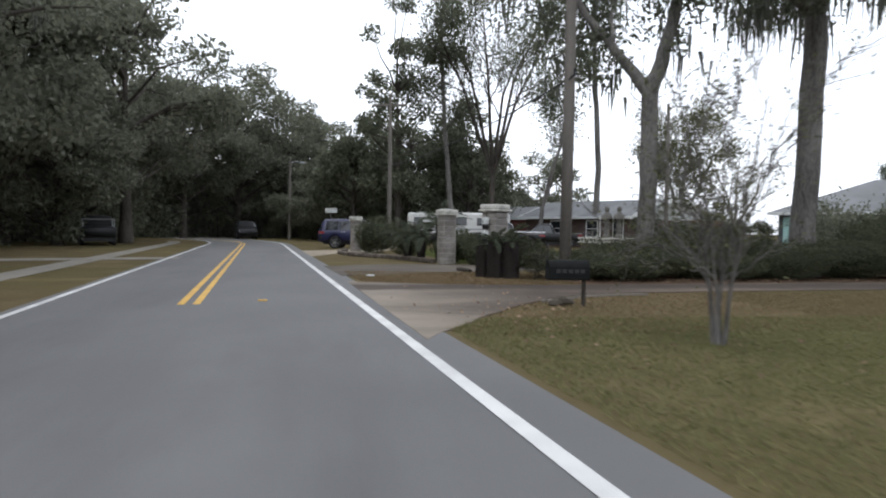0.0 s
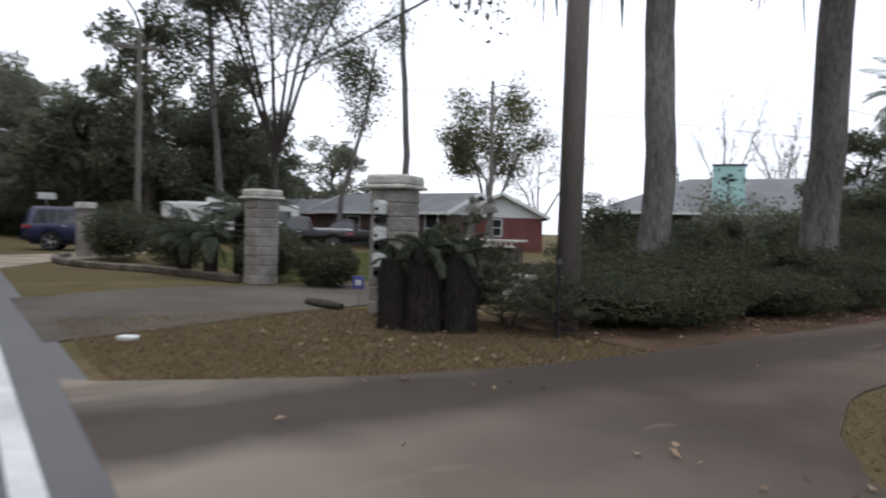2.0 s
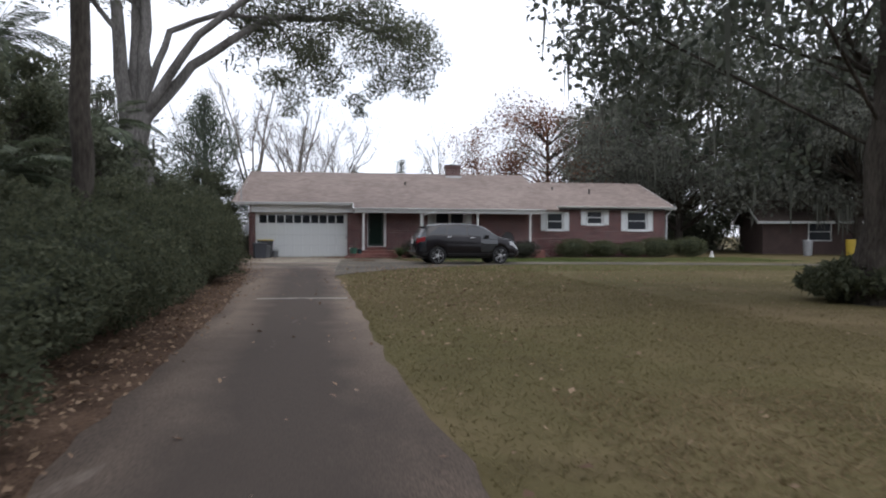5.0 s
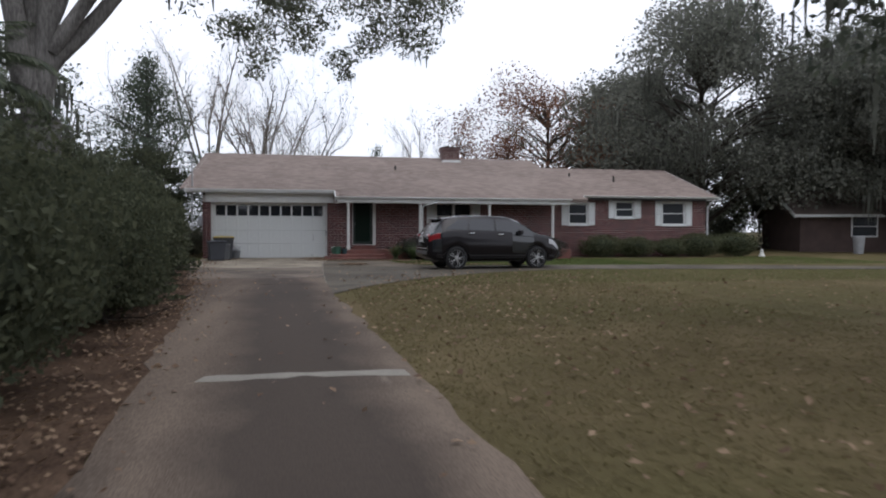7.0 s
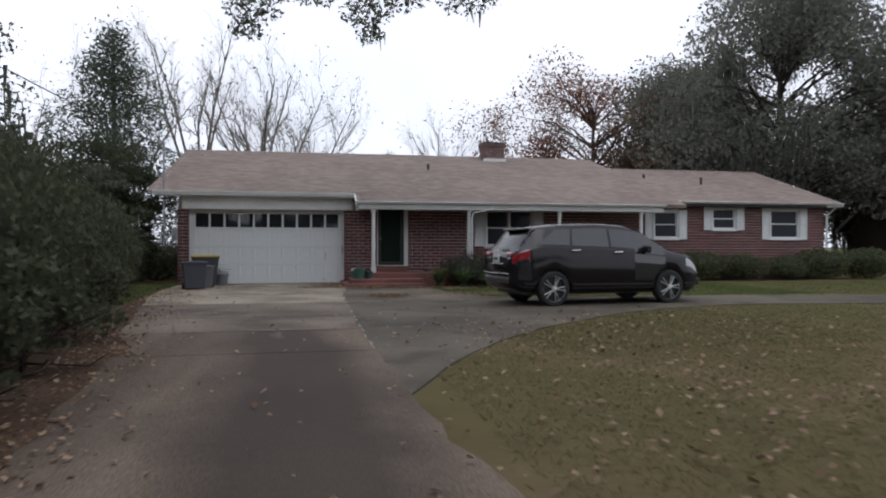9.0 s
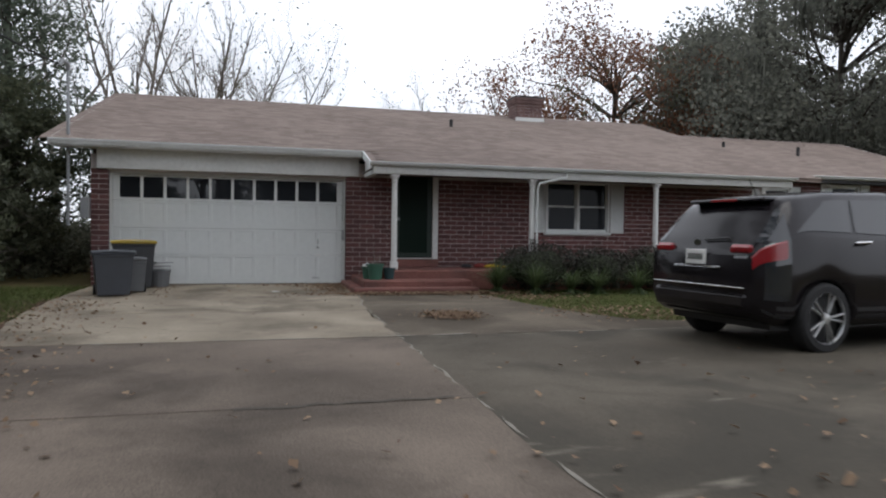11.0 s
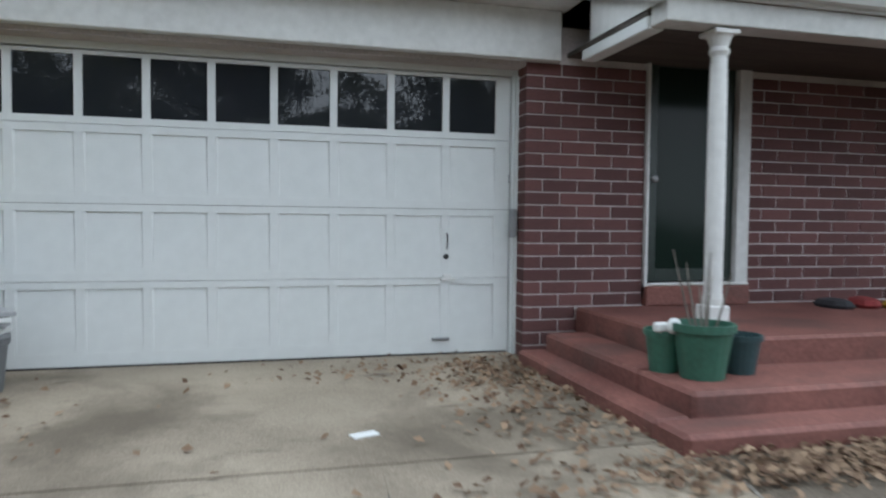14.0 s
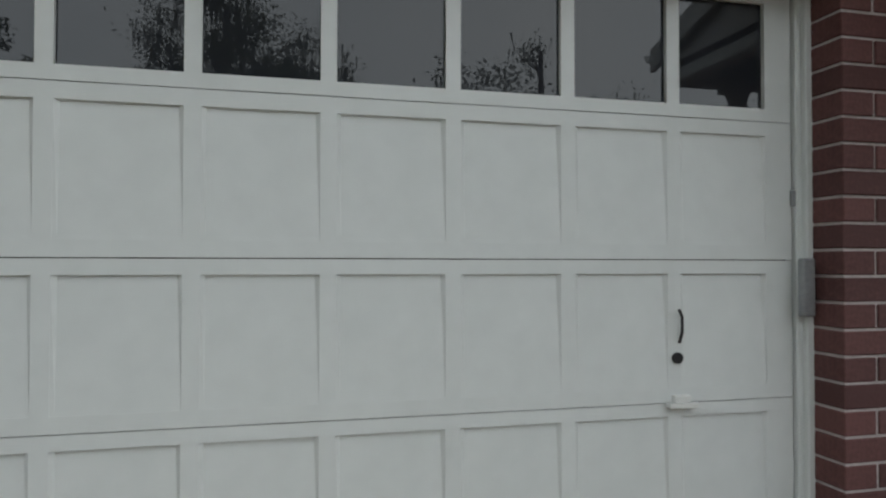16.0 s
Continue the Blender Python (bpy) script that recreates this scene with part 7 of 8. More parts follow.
ch = part("chimney", Form().box(-3.28, -4.2, 2.5, -1.52, -3.2, 5.42, 0.03), TURQ, tq, "turquoise painted chimney with a palm mural")
part("coping", Form().box(-3.34, -4.26, 5.42, -1.46, -3.14, 5.52, 0.02), TEAL_DARK, ch)
mural = Form()
mrng = np.random.default_rng(4)
mural.box(-2.44, -4.212, 3.4, -2.36, -4.204, 4.6)
for k in range(26):
    a, r = mrng.random() * 6.28, 0.1 + 0.3 * mrng.random()
    mural.box(-2.4 + math.cos(a) * r - 0.09, -4.212, 4.65 + math.sin(a) * r * 0.7 - 0.03, -2.4 + math.cos(a) * r + 0.09, -4.204, 4.65 + math.sin(a) * r * 0.7 + 0.04)
part("mural", mural, DARKMETAL, ch, "dark painted palm mural")
cottage("brown_house", "brown brick house half hidden under the oaks", 37.5, 7.6, -20, 13.0, 7.5, 2.3, 1.5, BROWN_WALL_SHADED, DARK_SHINGLE, (("f", -3.0, 0.95, 1.3, 1.1), ("f", 0.6, 0.95, 1.0, 1.1), ("f", 3.6, 0.95, 1.3, 1.1)), None)

# ---- the gate: pillars, wall, palms, statues ----
STONE = mat("rough_grey_stone", (0.30, 0.275, 0.25), 0.95, 0.3, 3, 26, 1.0, 0.02, col2=(0.46, 0.43, 0.39), pick="island")
WALL_STONE = mat("soiled_brown_stone", (0.11, 0.09, 0.072), 0.95, 0.3, 2, 26, 1.0, 0.02, col2=(0.24, 0.205, 0.17), pick="island")
STATUE = mat("dark_weathered_stone", (0.10, 0.096, 0.085), 0.95, 0.3, 4, 40, 0.8, 0.01, col2=(0.2, 0.192, 0.172))
CAPSTONE = mat("lichened_cap_stone", (0.42, 0.42, 0.37), 0.95, 0.3, 4, 40, 0.8, 0.01, col2=(0.64, 0.63, 0.58))


def pillar(x, y, turn, w, h, seed):
    rng = np.random.default_rng(seed)
    t = thing("gate_pillar", "rough grey stone gate pillar with a pale cap", "pillar", x, y, turn=turn, group="gate pillars")
    part("shaft", Form().box(-w / 2 + 0.015, -w / 2 + 0.015, 0, w / 2 - 0.015, w / 2 - 0.015, h), MORTAR, t)
    rows = int(h / 0.19)
    for r in range(rows):
        z0, z1 = h * r / rows + 0.006, h * (r + 1) / rows - 0.006
        cut = (rng.random() * 0.3 + 0.35) * w
        for a, b in ((-w / 2, -w / 2 + cut - 0.006), (-w / 2 + cut + 0.006, w / 2)):
            o = 0.012 * rng.random()
            part("stone", Form().box(a, -w / 2 - o, z0, b, w / 2 + o, z1, 0.014), STONE, t)
        for s in (-1, 1):
            o = 0.012 * rng.random()
            part("stone", Form().box(min(s * (w / 2 - 0.05), s * (w / 2 + o)), -w / 2 + 0.02, z0, max(s * (w / 2 - 0.05), s * (w / 2 + o)), w / 2 - 0.02, z1, 0.014), STONE, t)
    part("cap", Form().box(-w / 2 - 0.09, -w / 2 - 0.09, h, w / 2 + 0.09, w / 2 + 0.09, h + 0.055, 0.015).box(-w / 2 - 0.055, -w / 2 - 0.055, h + 0.055, w / 2 + 0.055, w / 2 + 0.055, h + 0.2, 0.03), CAPSTONE, t, "pale lichened cap stone")
    return t


pillar(-2.01, -40.82, 35, 0.51, 1.76, 1)
pillar(-7.35, -41.3, 20, 0.49, 1.74, 2)
pillar(-19.2, -44.1, 10, 0.48, 1.62, 3)
for k, z in enumerate((1.40, 1.04, 0.68)):
    b = thing("mailbox", "small white mailbox fixed to the gate pillar", "mailbox", -1.80, -41.14, z, 35, group="mailboxes on the pillar")
    f = Form().box(-0.055, -0.1, 0, 0.055, 0.09, 0.14, 0.01)
    f.add([(math.cos(a) * 0.055, yy, 0.14 + math.sin(a) * 0.055) for yy in (-0.1, 0.09) for a in np.linspace(0, math.pi, 9)], [(i, i + 1, i + 10, i + 9) for i in range(8)] + [tuple(range(9)), tuple(range(17, 8, -1))])
    part("box", f, WHITE, b)
    part("bracket", Form().box(-0.05, -0.06, -0.03, 0.05, 0.2, 0.0), DARKMETAL, b)
    part("paper_tube", Form().lathe([(0.045, 0), (0.05, 0.005), (0.05, 0.17), (0.044, 0.17), (0.044, 0.01)], m=pose(0, 0.08, -0.085, 90), caps=False), DARKMETAL, b, "dark round paper tube under the box")
    part("number_bar", Form().box(-0.03, -0.106, 0.05, 0.02, -0.101, 0.09), BLACK_TRIM, b)
vine = thing("creeper", "thin dark leafless creeper climbing the gate pillar", "creeper", -2.01, -40.82, turn=35)
vr = np.random.default_rng(66)
for x0, top in ((-0.02, 1.74), (0.1, 1.1)):
    part("stem", Form().tube([(x0 + vr.normal(0, 0.012), -0.276 - 0.004 * i % 2, top * i / 14) for i in range(15)], [0.016 - 0.0007 * i for i in range(15)], 6), BARK_DARK, vine)
low = along([(-19.0, -44.6), (-17.0, -45.0), (-14.8, -44.9), (-12.8, -44.2), (-11.2, -43.0), (-9.2, -42.2), (-7.7, -41.7)], 0.35, 0, 3)
gate_wall = thing("low_stone_wall", "low curved stone wall edging the gate garden", "wall", kind="structure")
for (xa, ya), (xb, yb) in zip(low, low[1:]):
    L, a = math.hypot(xb - xa, yb - ya), math.degrees(math.atan2(yb - ya, xb - xa))
    part("stone", Form().box(-L / 2 + 0.01, -0.11, 0, L / 2 - 0.01, 0.11, 0.17, 0.03, pose((xa + xb) / 2, (ya + yb) / 2, 0, 0, 0, a)), WALL_STONE, gate_wall)
SKIRT = mat("shaggy_palm_trunk", (0.024, 0.018, 0.015), 0.95, 0.2, 4, 30, 1.0, 0.03, stretch=(1, 1, 0.3))


SAGO_LEAF = leafy("sago_fronds", (0.035, 0.044, 0.028), (0.09, 0.105, 0.065), 0.35)


def sago(x, y, seed, h, r, n, L, label="squat sago palm with a shaggy dark trunk"):
    t = palm("sago_palm", label, x, y, seed, h, r * 0.7, n, L, SAGO_LEAF, SKIRT, "sago palms by the gate", 8, 70, 75, 0.45, 3, 0.15)
    rng = np.random.default_rng(seed + 5)
    k = 3200
    a, z = rng.random(k) * 6.28, 0.1 + rng.random(k) * (h - 0.05)
    c = np.stack([np.cos(a) * r * 0.8, np.sin(a) * r * 0.8, z], 1)
    out = r * (0.05 + 0.3 * rng.random(k))
    b = a + rng.normal(0, 0.7, k)
    v = np.zeros((k, 4, 3))
    s = np.stack([-np.sin(b), np.cos(b), 0 * b], 1) * (0.006 + 0.01 * rng.random(k))[:, None]
    down = np.stack([np.cos(b) * out, np.sin(b) * out, -0.06 - 0.22 * rng.random(k)], 1)
    v[:, 0], v[:, 1], v[:, 2], v[:, 3] = c - s, c + s, c + down + s * 0.4, c + down - s * 0.4
    v[:, :, 2] = np.maximum(v[:, :, 2], 0.0)
    tagged(part("dead_skirt", quads("dead_skirt", v), SKIRT, t), "dead brown frond stubs", kind="stuff")
    return t


sago(-0.69, -41.43, 301, 0.80, 0.20, 7, 0.42)
sago(-0.36, -41.2, 302, 0.92, 0.21, 15, 0.55)
sago(-0.17, -40.82, 306, 0.92, 0.21, 9, 0.5)
sago(-9.9, -42.4, 303, 0.85, 0.15, 19, 1.3)
sago(-8.9, -42.0, 304, 0.9, 0.15, 19, 1.3)
sago(-9.6, -41.2, 305, 1.35, 0.15, 22, 1.5)
for k, (x, y, w, h) in enumerate(((-8.1, -41.0, 1.6, 1.0), (-13.5, -42.0, 2.2, 1.3), (-15.8, -43.2, 2.6, 1.8), (-17.6, -43.4, 1.8, 1.5), (-10.6, -40.2, 2.0, 1.2), (-6.5, -40.2, 1.5, 0.9), (-5.8, -38.6, 1.6, 0.7), (-20.8, -43.4, 1.6, 1.1))):
    shrub("garden_shrub", "dark garden shrub behind the low stone wall", x, y, 310 + k, w, w * 0.8, h, 3000, 0.09, HEDGE_LEAF, group="garden shrubs at the gate")
fountain = thing("fountain_basin", "pale balustraded garden basin", "fountain", -11.7, -33.2, turn=35)
part("plinth", Form().box(-1.3, -0.5, 0, 1.3, 0.5, 0.78, 0.03), WALL_STONE, fountain, "dark soiled plinth")
for k in range(16):
    part("baluster", Form().lathe([(0.04, 0.78), (0.055, 0.81), (0.035, 0.85), (0.055, 0.90), (0.045, 0.92)], (-1.28 + k * 0.17, -0.56, 0), 8), CAPSTONE, fountain)
part("rim", Form().box(-1.4, -0.62, 0.90, 1.4, 0.6, 0.98, 0.02).box(-1.4, -0.64, 0.74, 1.4, -0.5, 0.79, 0.015), CAPSTONE, fountain, "pale carved rim")
for x in (-0.3, 0.32):
    f = Form().lathe([(0.15, 0), (0.17, 0.1), (0.13, 0.16), (0.10, 0.75), (0.13, 0.90), (0.27, 0.84), (0.22, 0.98), (0.11, 1.10), (0.07, 1.14), (0.11, 1.22), (0.10, 1.32), (0.03, 1.38)], (0, 0, 0), 14)
    single("garden_statue", f, STATUE, "weathered grey garden statue on the basin rim", "statue", "garden statues", at=pose(-11.7 + x * 0.82, -33.2 + x * 0.57, 0.98))
PEBBLE = mat("pale_mottled_stone", (0.20, 0.19, 0.165), 0.95, 0.4, 9, 40, 1.0, 0.01, col2=(0.55, 0.54, 0.50))
stained(PEBBLE, (0.07, 0.075, 0.05), 11, 0.5, 0.58, 0.9)
single("garden_planter", Form().box(-0.55, -0.16, 0, 0.55, 0.16, 0.48, 0.03).box(-0.58, -0.19, 0.40, 0.58, 0.19, 0.5, 0.02), PEBBLE, "low pale mottled stone planter behind the thin shrubs", "planter", at=pose(-2.6, -38.25, 0, 0, 0, 40))
for k, (x, y, h) in enumerate(((0.15, -40.3, 0.85), (-0.55, -39.95, 1.05), (0.55, -39.9, 0.8), (-0.52, -40.55, 1.42))):
    crown_tree("twiggy_shrub", "thin ragged twiggy shrub in front of the hedge", 340 + k, h, 0.8 if k < 3 else 0.9, 0.05, 700 if k < 3 else 2600, 0.06, BARK_DARK, HEDGE_LEAF, 0.02, 26, 0, 1, "twiggy shrubs by the gate", x, y)
single("white_post", Form().lathe([(0.022, 0), (0.022, 1.7), (0.012, 1.72)], (0, 0, 0), 8), WHITE_OLD, "thin white pipe standing behind the hedge", "post", at=pose(-2.15, -37.65, 0))
single("fence_post", Form().lathe([(0.015, 0), (0.015, 0.84), (0.04, 0.85), (0.04, 0.87), (0.012, 0.93)], (0, 0, 0), 10), DARKMETAL, "thin dark metal fence post with a finial", "post", at=pose(0.9, -40.2, 0))
sign = thing("yard_sign", "small blue yard sign with a white mark by the pillar", "sign", -3.1, -40.9, turn=62)
part("stake", Form().tube([(0, 0, 0), (0, 0, 0.3)], 0.01, 6), METAL, sign)
part("panel", Form().box(-0.09, -0.01, 0.26, 0.09, 0.01, 0.46, 0.006), plain("blue_sign", (0.08, 0.09, 0.3), 0.5), sign, "blue sign panel")
part("mark", Form().box(-0.045, -0.015, 0.32, 0.045, -0.011, 0.40), WHITE, sign, "white mark")
single("fallen_log", Form().tube([(-3.4, -41.6, 0.06), (-2.9, -41.55, 0.07), (-2.5, -41.4, 0.06)], [0.06, 0.07, 0.05], 10), BARK_DARK, "short dark log lying on the verge", "log")

# mailbox at the drive mouth
GREY_BAR = plain("dull_grey", (0.05, 0.05, 0.05), 0.9, spec=0.1)
DULL_BLACK = mat("dull_black_paint", (0.012, 0.013, 0.013), 0.85, 0.3, 3, 40, 0.2, 0.003, spec=0.1)
mb = thing("post_mailbox", "dark roadside mailbox on a wooden post", "mailbox", 6.05, -41.23, turn=-4)
part("post", Form().box(-0.03, -0.03, 0, 0.03, 0.03, 0.55, 0.006), BARK_DARK, mb, "dark wooden post")
bx = Form().box(-0.15, -0.62, 0.45, 0.15, 0.06, 0.62, 0.01)
bx.add([(math.cos(a) * 0.15, yy, 0.62 + math.sin(a) * 0.15) for yy in (-0.62, 0.06) for a in np.linspace(0, math.pi, 11)], [(i, i + 1, i + 12, i + 11) for i in range(10)] + [tuple(range(11)), tuple(range(21, 10, -1))])
part("box", bx, DULL_BLACK, mb, "dark painted box")
for k in range(5):
    part("letter_bar", Form().box(0.151, -0.5 + k * 0.1, 0.56, 0.154, -0.43 + k * 0.1, 0.62), GREY_BAR, mb)
    part("letter_bar", Form().box(-0.154, -0.5 + k * 0.1, 0.56, -0.151, -0.43 + k * 0.1, 0.62), GREY_BAR, mb)
for k, (dx, dy, s) in enumerate(((-0.25, -0.3, 0.16), (-0.1, -0.45, 0.12), (-0.35, -0.12, 0.1))):
    single("rock", Form().lathe([(s * 0.8, 0), (s, s * 0.3), (s * 0.8, s * 0.7), (s * 0.3, s * 0.95)], (0, 0, 0), 7), DAMP, "dark stone heaped at the mailbox post", "rock", "stones at the mailbox", at=pose(6.05 + dx, -41.23 + dy, 0, 0, 0, 40 * k))

# ---- poles and wires ----
WIRE = plain("black_cable", (0.02, 0.02, 0.02), 0.6)


def cable(name, label, a, b, sag, r=0.014, n=24):
    a, b = Vector(a), Vector(b)
    pts = [a.lerp(b, i / n) - Vector((0, 0, sag * 4 * (i / n) * (1 - i / n))) for i in range(n + 1)]
    return single(name, Form().tube(pts, r, 6), WIRE, label, "cable", "overhead cables")


def pole(x, y, h, arm, lamp=False, turn=0):
    t = thing("utility_pole", "wooden utility pole with a cross arm" if arm else "wooden street lamp pole in a yard", "utility pole", x, y, turn=turn)
    part("pole", Form().tube([(0, 0, 0), (0.03, 0, h * 0.5), (0, 0, h)], [0.15, 0.13, 0.1], 12), POLE_WOOD, t)
    if arm:
        part("cross_arm", Form().box(-arm, -0.05, h - 0.7, arm, 0.05, h - 0.56, 0.01), POLE_WOOD, t)
        for u in (-0.9, -0.4, 0.4, 0.9):
            part("insulator", Form().lathe([(0.03, 0), (0.05, 0.05), (0.04, 0.12), (0.02, 0.14)], (arm * u, 0, h - 0.56), 8), METAL, t)
    if lamp:
        part("lamp_arm", Form().tube([(0, 0, h - 0.4), (0.5, 0, h - 0.2), (1.0, 0, h - 0.25)], 0.03, 8), METAL, t)
        part("lamp_head", Form().box(0.9, -0.12, h - 0.36, 1.4, 0.12, h - 0.22, 0.04), METAL, t, "grey lamp head")
    return t


pole(-27.7, -41.7, 9.8, 1.1, turn=75)
pole(-26.6, -23.1, 9.9, 0, True, 60)
pole(-48.5, -49.2, 7.5, 0, True, 100)
cable("power_cable", "black power cable along the road", (0.46, -39.56, 5.03), (-27.7, -41.7, 5.3), 0.35, 0.022)
cable("power_cable", "black power cable along the road", (0.5, -39.6, 7.1), (34.0, -33.5, 12.5), 0.8)
cable("power_cable", "black power cable along the road", (0.5, -39.6, 8.6), (30.0, -20.0, 3.5), 0.5)
cable("power_cable", "black power cable across the yards", (-26.6, -23.1, 9.2), (-27.7, -41.7, 9.2), 0.5)
cable("power_cable", "black power cable across the yards", (-26.6, -23.1, 9.0), (-8.0, 14.0, 7.5), 1.0)
cable("service_drop", "black service cable to the house mast", (-3.12, -0.36, 4.25), (-6.3, -2.9, 5.7), 0.05, 0.018)
cable("service_drop", "black service cable to the house mast", (-6.3, -2.9, 5.7), (-14.5, -10.0, 8.2), 0.15, 0.018)

# ---- things at the garage and the porch ----
BIN = mat("dark_bin_plastic", (0.045, 0.047, 0.052), 0.55, 0.15, 2, 60, 0.15, 0.002)
GREY_BIN = mat("grey_bin_plastic", (0.052, 0.057, 0.068), 0.55, 0.15, 2, 60, 0.15, 0.002)
YELLOW_LID = mat("yellow_lid_plastic", (0.42, 0.30, 0.03), 0.55, 0.15, 2, 40, 0.1, 0.002)
GREY_LID = mat("mid_grey_plastic", (0.13, 0.135, 0.14), 0.6, 0.15, 2, 60, 0.15, 0.002)
GREEN_POT = mat("green_plastic", (0.035, 0.11, 0.075), 0.5, 0.2, 3, 40, 0.1, 0.002)


def wheelie_bin(x, y, turn, w, d, h, lid, label):
    t = thing("wheeled_bin", label, "bin", x, y, turn=turn)
    b, tp = 0.40, 0.5
    v = [(-w * b, -d * b, 0.05), (w * b, -d * b, 0.05), (w * b, d * b, 0.05), (-w * b, d * b, 0.05), (-w * tp, -d * tp, h), (w * tp, -d * tp, h), (w * tp, d * tp, h), (-w * tp, d * tp, h)]
    f = Form().add(v, [(3, 2, 1, 0), (4, 5, 6, 7), (0, 1, 5, 4), (1, 2, 6, 5), (2, 3, 7, 6), (3, 0, 4, 7)])
    f.box(-w * 0.52, -d * 0.52, h - 0.06, w * 0.52, d * 0.52, h - 0.01, 0.01)
    part("tub", f, BIN if lid is YELLOW_LID else lid, t)
    l = Form()
    n = 8
    for i in range(n + 1):
        for j in range(n + 1):
            u, q = -1 + 2 * i / n, -1 + 2 * j / n
            l.v.append((u * w * 0.545, q * d * 0.56, h + 0.055 - 0.035 * (u * u * 0.6 + q * q * 0.6)))
    l.f += [(i * (n + 1) + j, (i + 1) * (n + 1) + j, (i + 1) * (n + 1) + j + 1, i * (n + 1) + j + 1) for i in range(n) for j in range(n)]
    l.box(-w * 0.54, -d * 0.555, h - 0.012, w * 0.54, d * 0.555, h + 0.012, 0.006)
    part("lid", l, lid, t, "yellow lid" if lid is YELLOW_LID else "grey lid")
    part("grip", Form().tube([(-w * 0.45, d * 0.5, h - 0.03), (-w * 0.45, d * 0.62, h - 0.01), (w * 0.45, d * 0.62, h - 0.01), (w * 0.45, d * 0.5, h - 0.03)], 0.014, 8), BIN, t)
    for s in (-1, 1):
        part("wheel", Form().lathe([(0.1, -0.025), (0.1, 0.025)], sides=16, m=pose(s * w * 0.42, d * 0.45, 0.1, 0, 90, 0)), TYRE, t)
    if lid is YELLOW_LID:
        part("emblem", Form().lathe([(0.05, 0), (0.05, 0.004)], sides=14, m=pose(-w * 0.02, -d * 0.478, h - 0.18, 90, 0, 0)), METAL, t, "pale round emblem")
    return t


wheelie_bin(-1.76, -0.95, 12, 0.72, 0.74, 0.89, YELLOW_LID, "dark wheeled bin with a yellow lid beside the garage door")
wheelie_bin(-1.84, -2.45, 15, 0.60, 0.66, 0.74, GREY_BIN, "dark grey wheeled bin before the garage")
wheelie_bin(-1.56, -1.86, 8, 0.32, 0.36, 0.60, GREY_LID, "narrow grey bin beside the wheeled bin")
bucket = thing("storage_tub", "grey plastic tub stacked with papers beside the bin", "tub", -1.34, -0.62)
part("tub", Form().lathe([(0.17, 0), (0.2, 0.30), (0.215, 0.31), (0.215, 0.34), (0.2, 0.34)], (0, 0, 0), 16), GREY_LID, bucket)
for k in range(5):
    part("paper", Form().box(-0.16, -0.12, 0.34 + k * 0.035, 0.18, 0.12, 0.368 + k * 0.035, 0.003, pose(0.01 * k, 0, 0, 0, 0, 12 * k - 15)), WHITE if k % 2 else METAL, bucket, "stacked folded paper")


def pot(x, y, z, r, h, material, label):
    t = thing("plant_pot", label, "plant pot", x, y, z, group="pots on the steps")
    part("pot", Form().lathe([(r * 0.72, 0), (r * 0.95, h * 0.86), (r * 1.06, h * 0.86), (r * 1.06, h), (r * 0.93, h), (r * 0.9, h * 0.82)], (0, 0, 0), 20), material, t)
    part("soil", Form().lathe([(r * 0.9, h * 0.8), (r * 0.5, h * 0.84), (0.01, h * 0.85)], (0, 0, 0), 14), CRACK, t, "dark potting soil")
    return t


p1 = pot(2.70, -2.02, 0.24, 0.165, 0.30, GREEN_POT, "green plastic plant pot with dry stems on the step")
stems = Form()
grng = np.random.default_rng(12)
for k in range(7):
    a = grng.random() * 6.28
    stems.tube([(0.05 * math.cos(a), 0.05 * math.sin(a), 0.22), (0.1 * math.cos(a), 0.1 * math.sin(a), 0.4), ((0.12 + 0.12 * grng.random()) * math.cos(a), 0.16 * math.sin(a), 0.42 + 0.3 * grng.random() * (1 if k else 1.6))], [0.008, 0.006, 0.003], 5)
part("stems", stems, BARK_PALE, p1, "dry pale stems")
pot(2.98, -1.96, 0.24, 0.12, 0.22, mat("dark_teal_pot", (0.02, 0.05, 0.055), 0.5, 0.2), "small dark teal plant pot on the step")
pot(2.58, -1.83, 0.24, 0.11, 0.24, GREEN_POT, "narrow green plant pot on the step")
single("hose_reel", Form().lathe([(0.03, 0), (0.045, 0.01), (0.045, 0.035), (0.025, 0.045)], sides=16, m=pose(2.55, -1.94, 0.515, 90, 0, 20)).box(2.47, -1.93, 0.475, 2.55, -1.88, 0.53, 0.01), WHITE, "small white round gadget on a pot edge", "gadget")
for k, (x, y, s, col) in enumerate(((5.5, -0.75, 0.13, (0.45, 0.30, 0.02)), (5.75, -0.7, 0.1, (0.45, 0.30, 0.02)), (5.25, -0.6, 0.14, (0.22, 0.03, 0.03)), (4.95, -0.6, 0.13, (0.03, 0.03, 0.035)), (5.95, -0.6, 0.15, (0.3, 0.3, 0.3)))):
    single("folded_cloth", Form().lathe([(s, 0), (s * 1.15, s * 0.25), (s * 0.9, s * 0.6), (s * 0.3, s * 0.75)], (0, 0, 0), 9), mat("cloth_tone", col, 0.9, 0.25, 6, 40, 0.6, 0.01), ("yellow", "yellow", "dull red", "black", "grey")[k] + " bundle of cloth lying on the porch floor", "cloth", "bundles on the porch", at=pose(x, y, PORCH, 0, 0, 30 * k) @ Matrix.Diagonal((1.3, 0.8, 0.8, 1)))
chair = thing("patio_chair", "grey patio chair with a rounded back on the porch", "chair", 10.75, -0.95, PORCH, 180)
bk = Form()
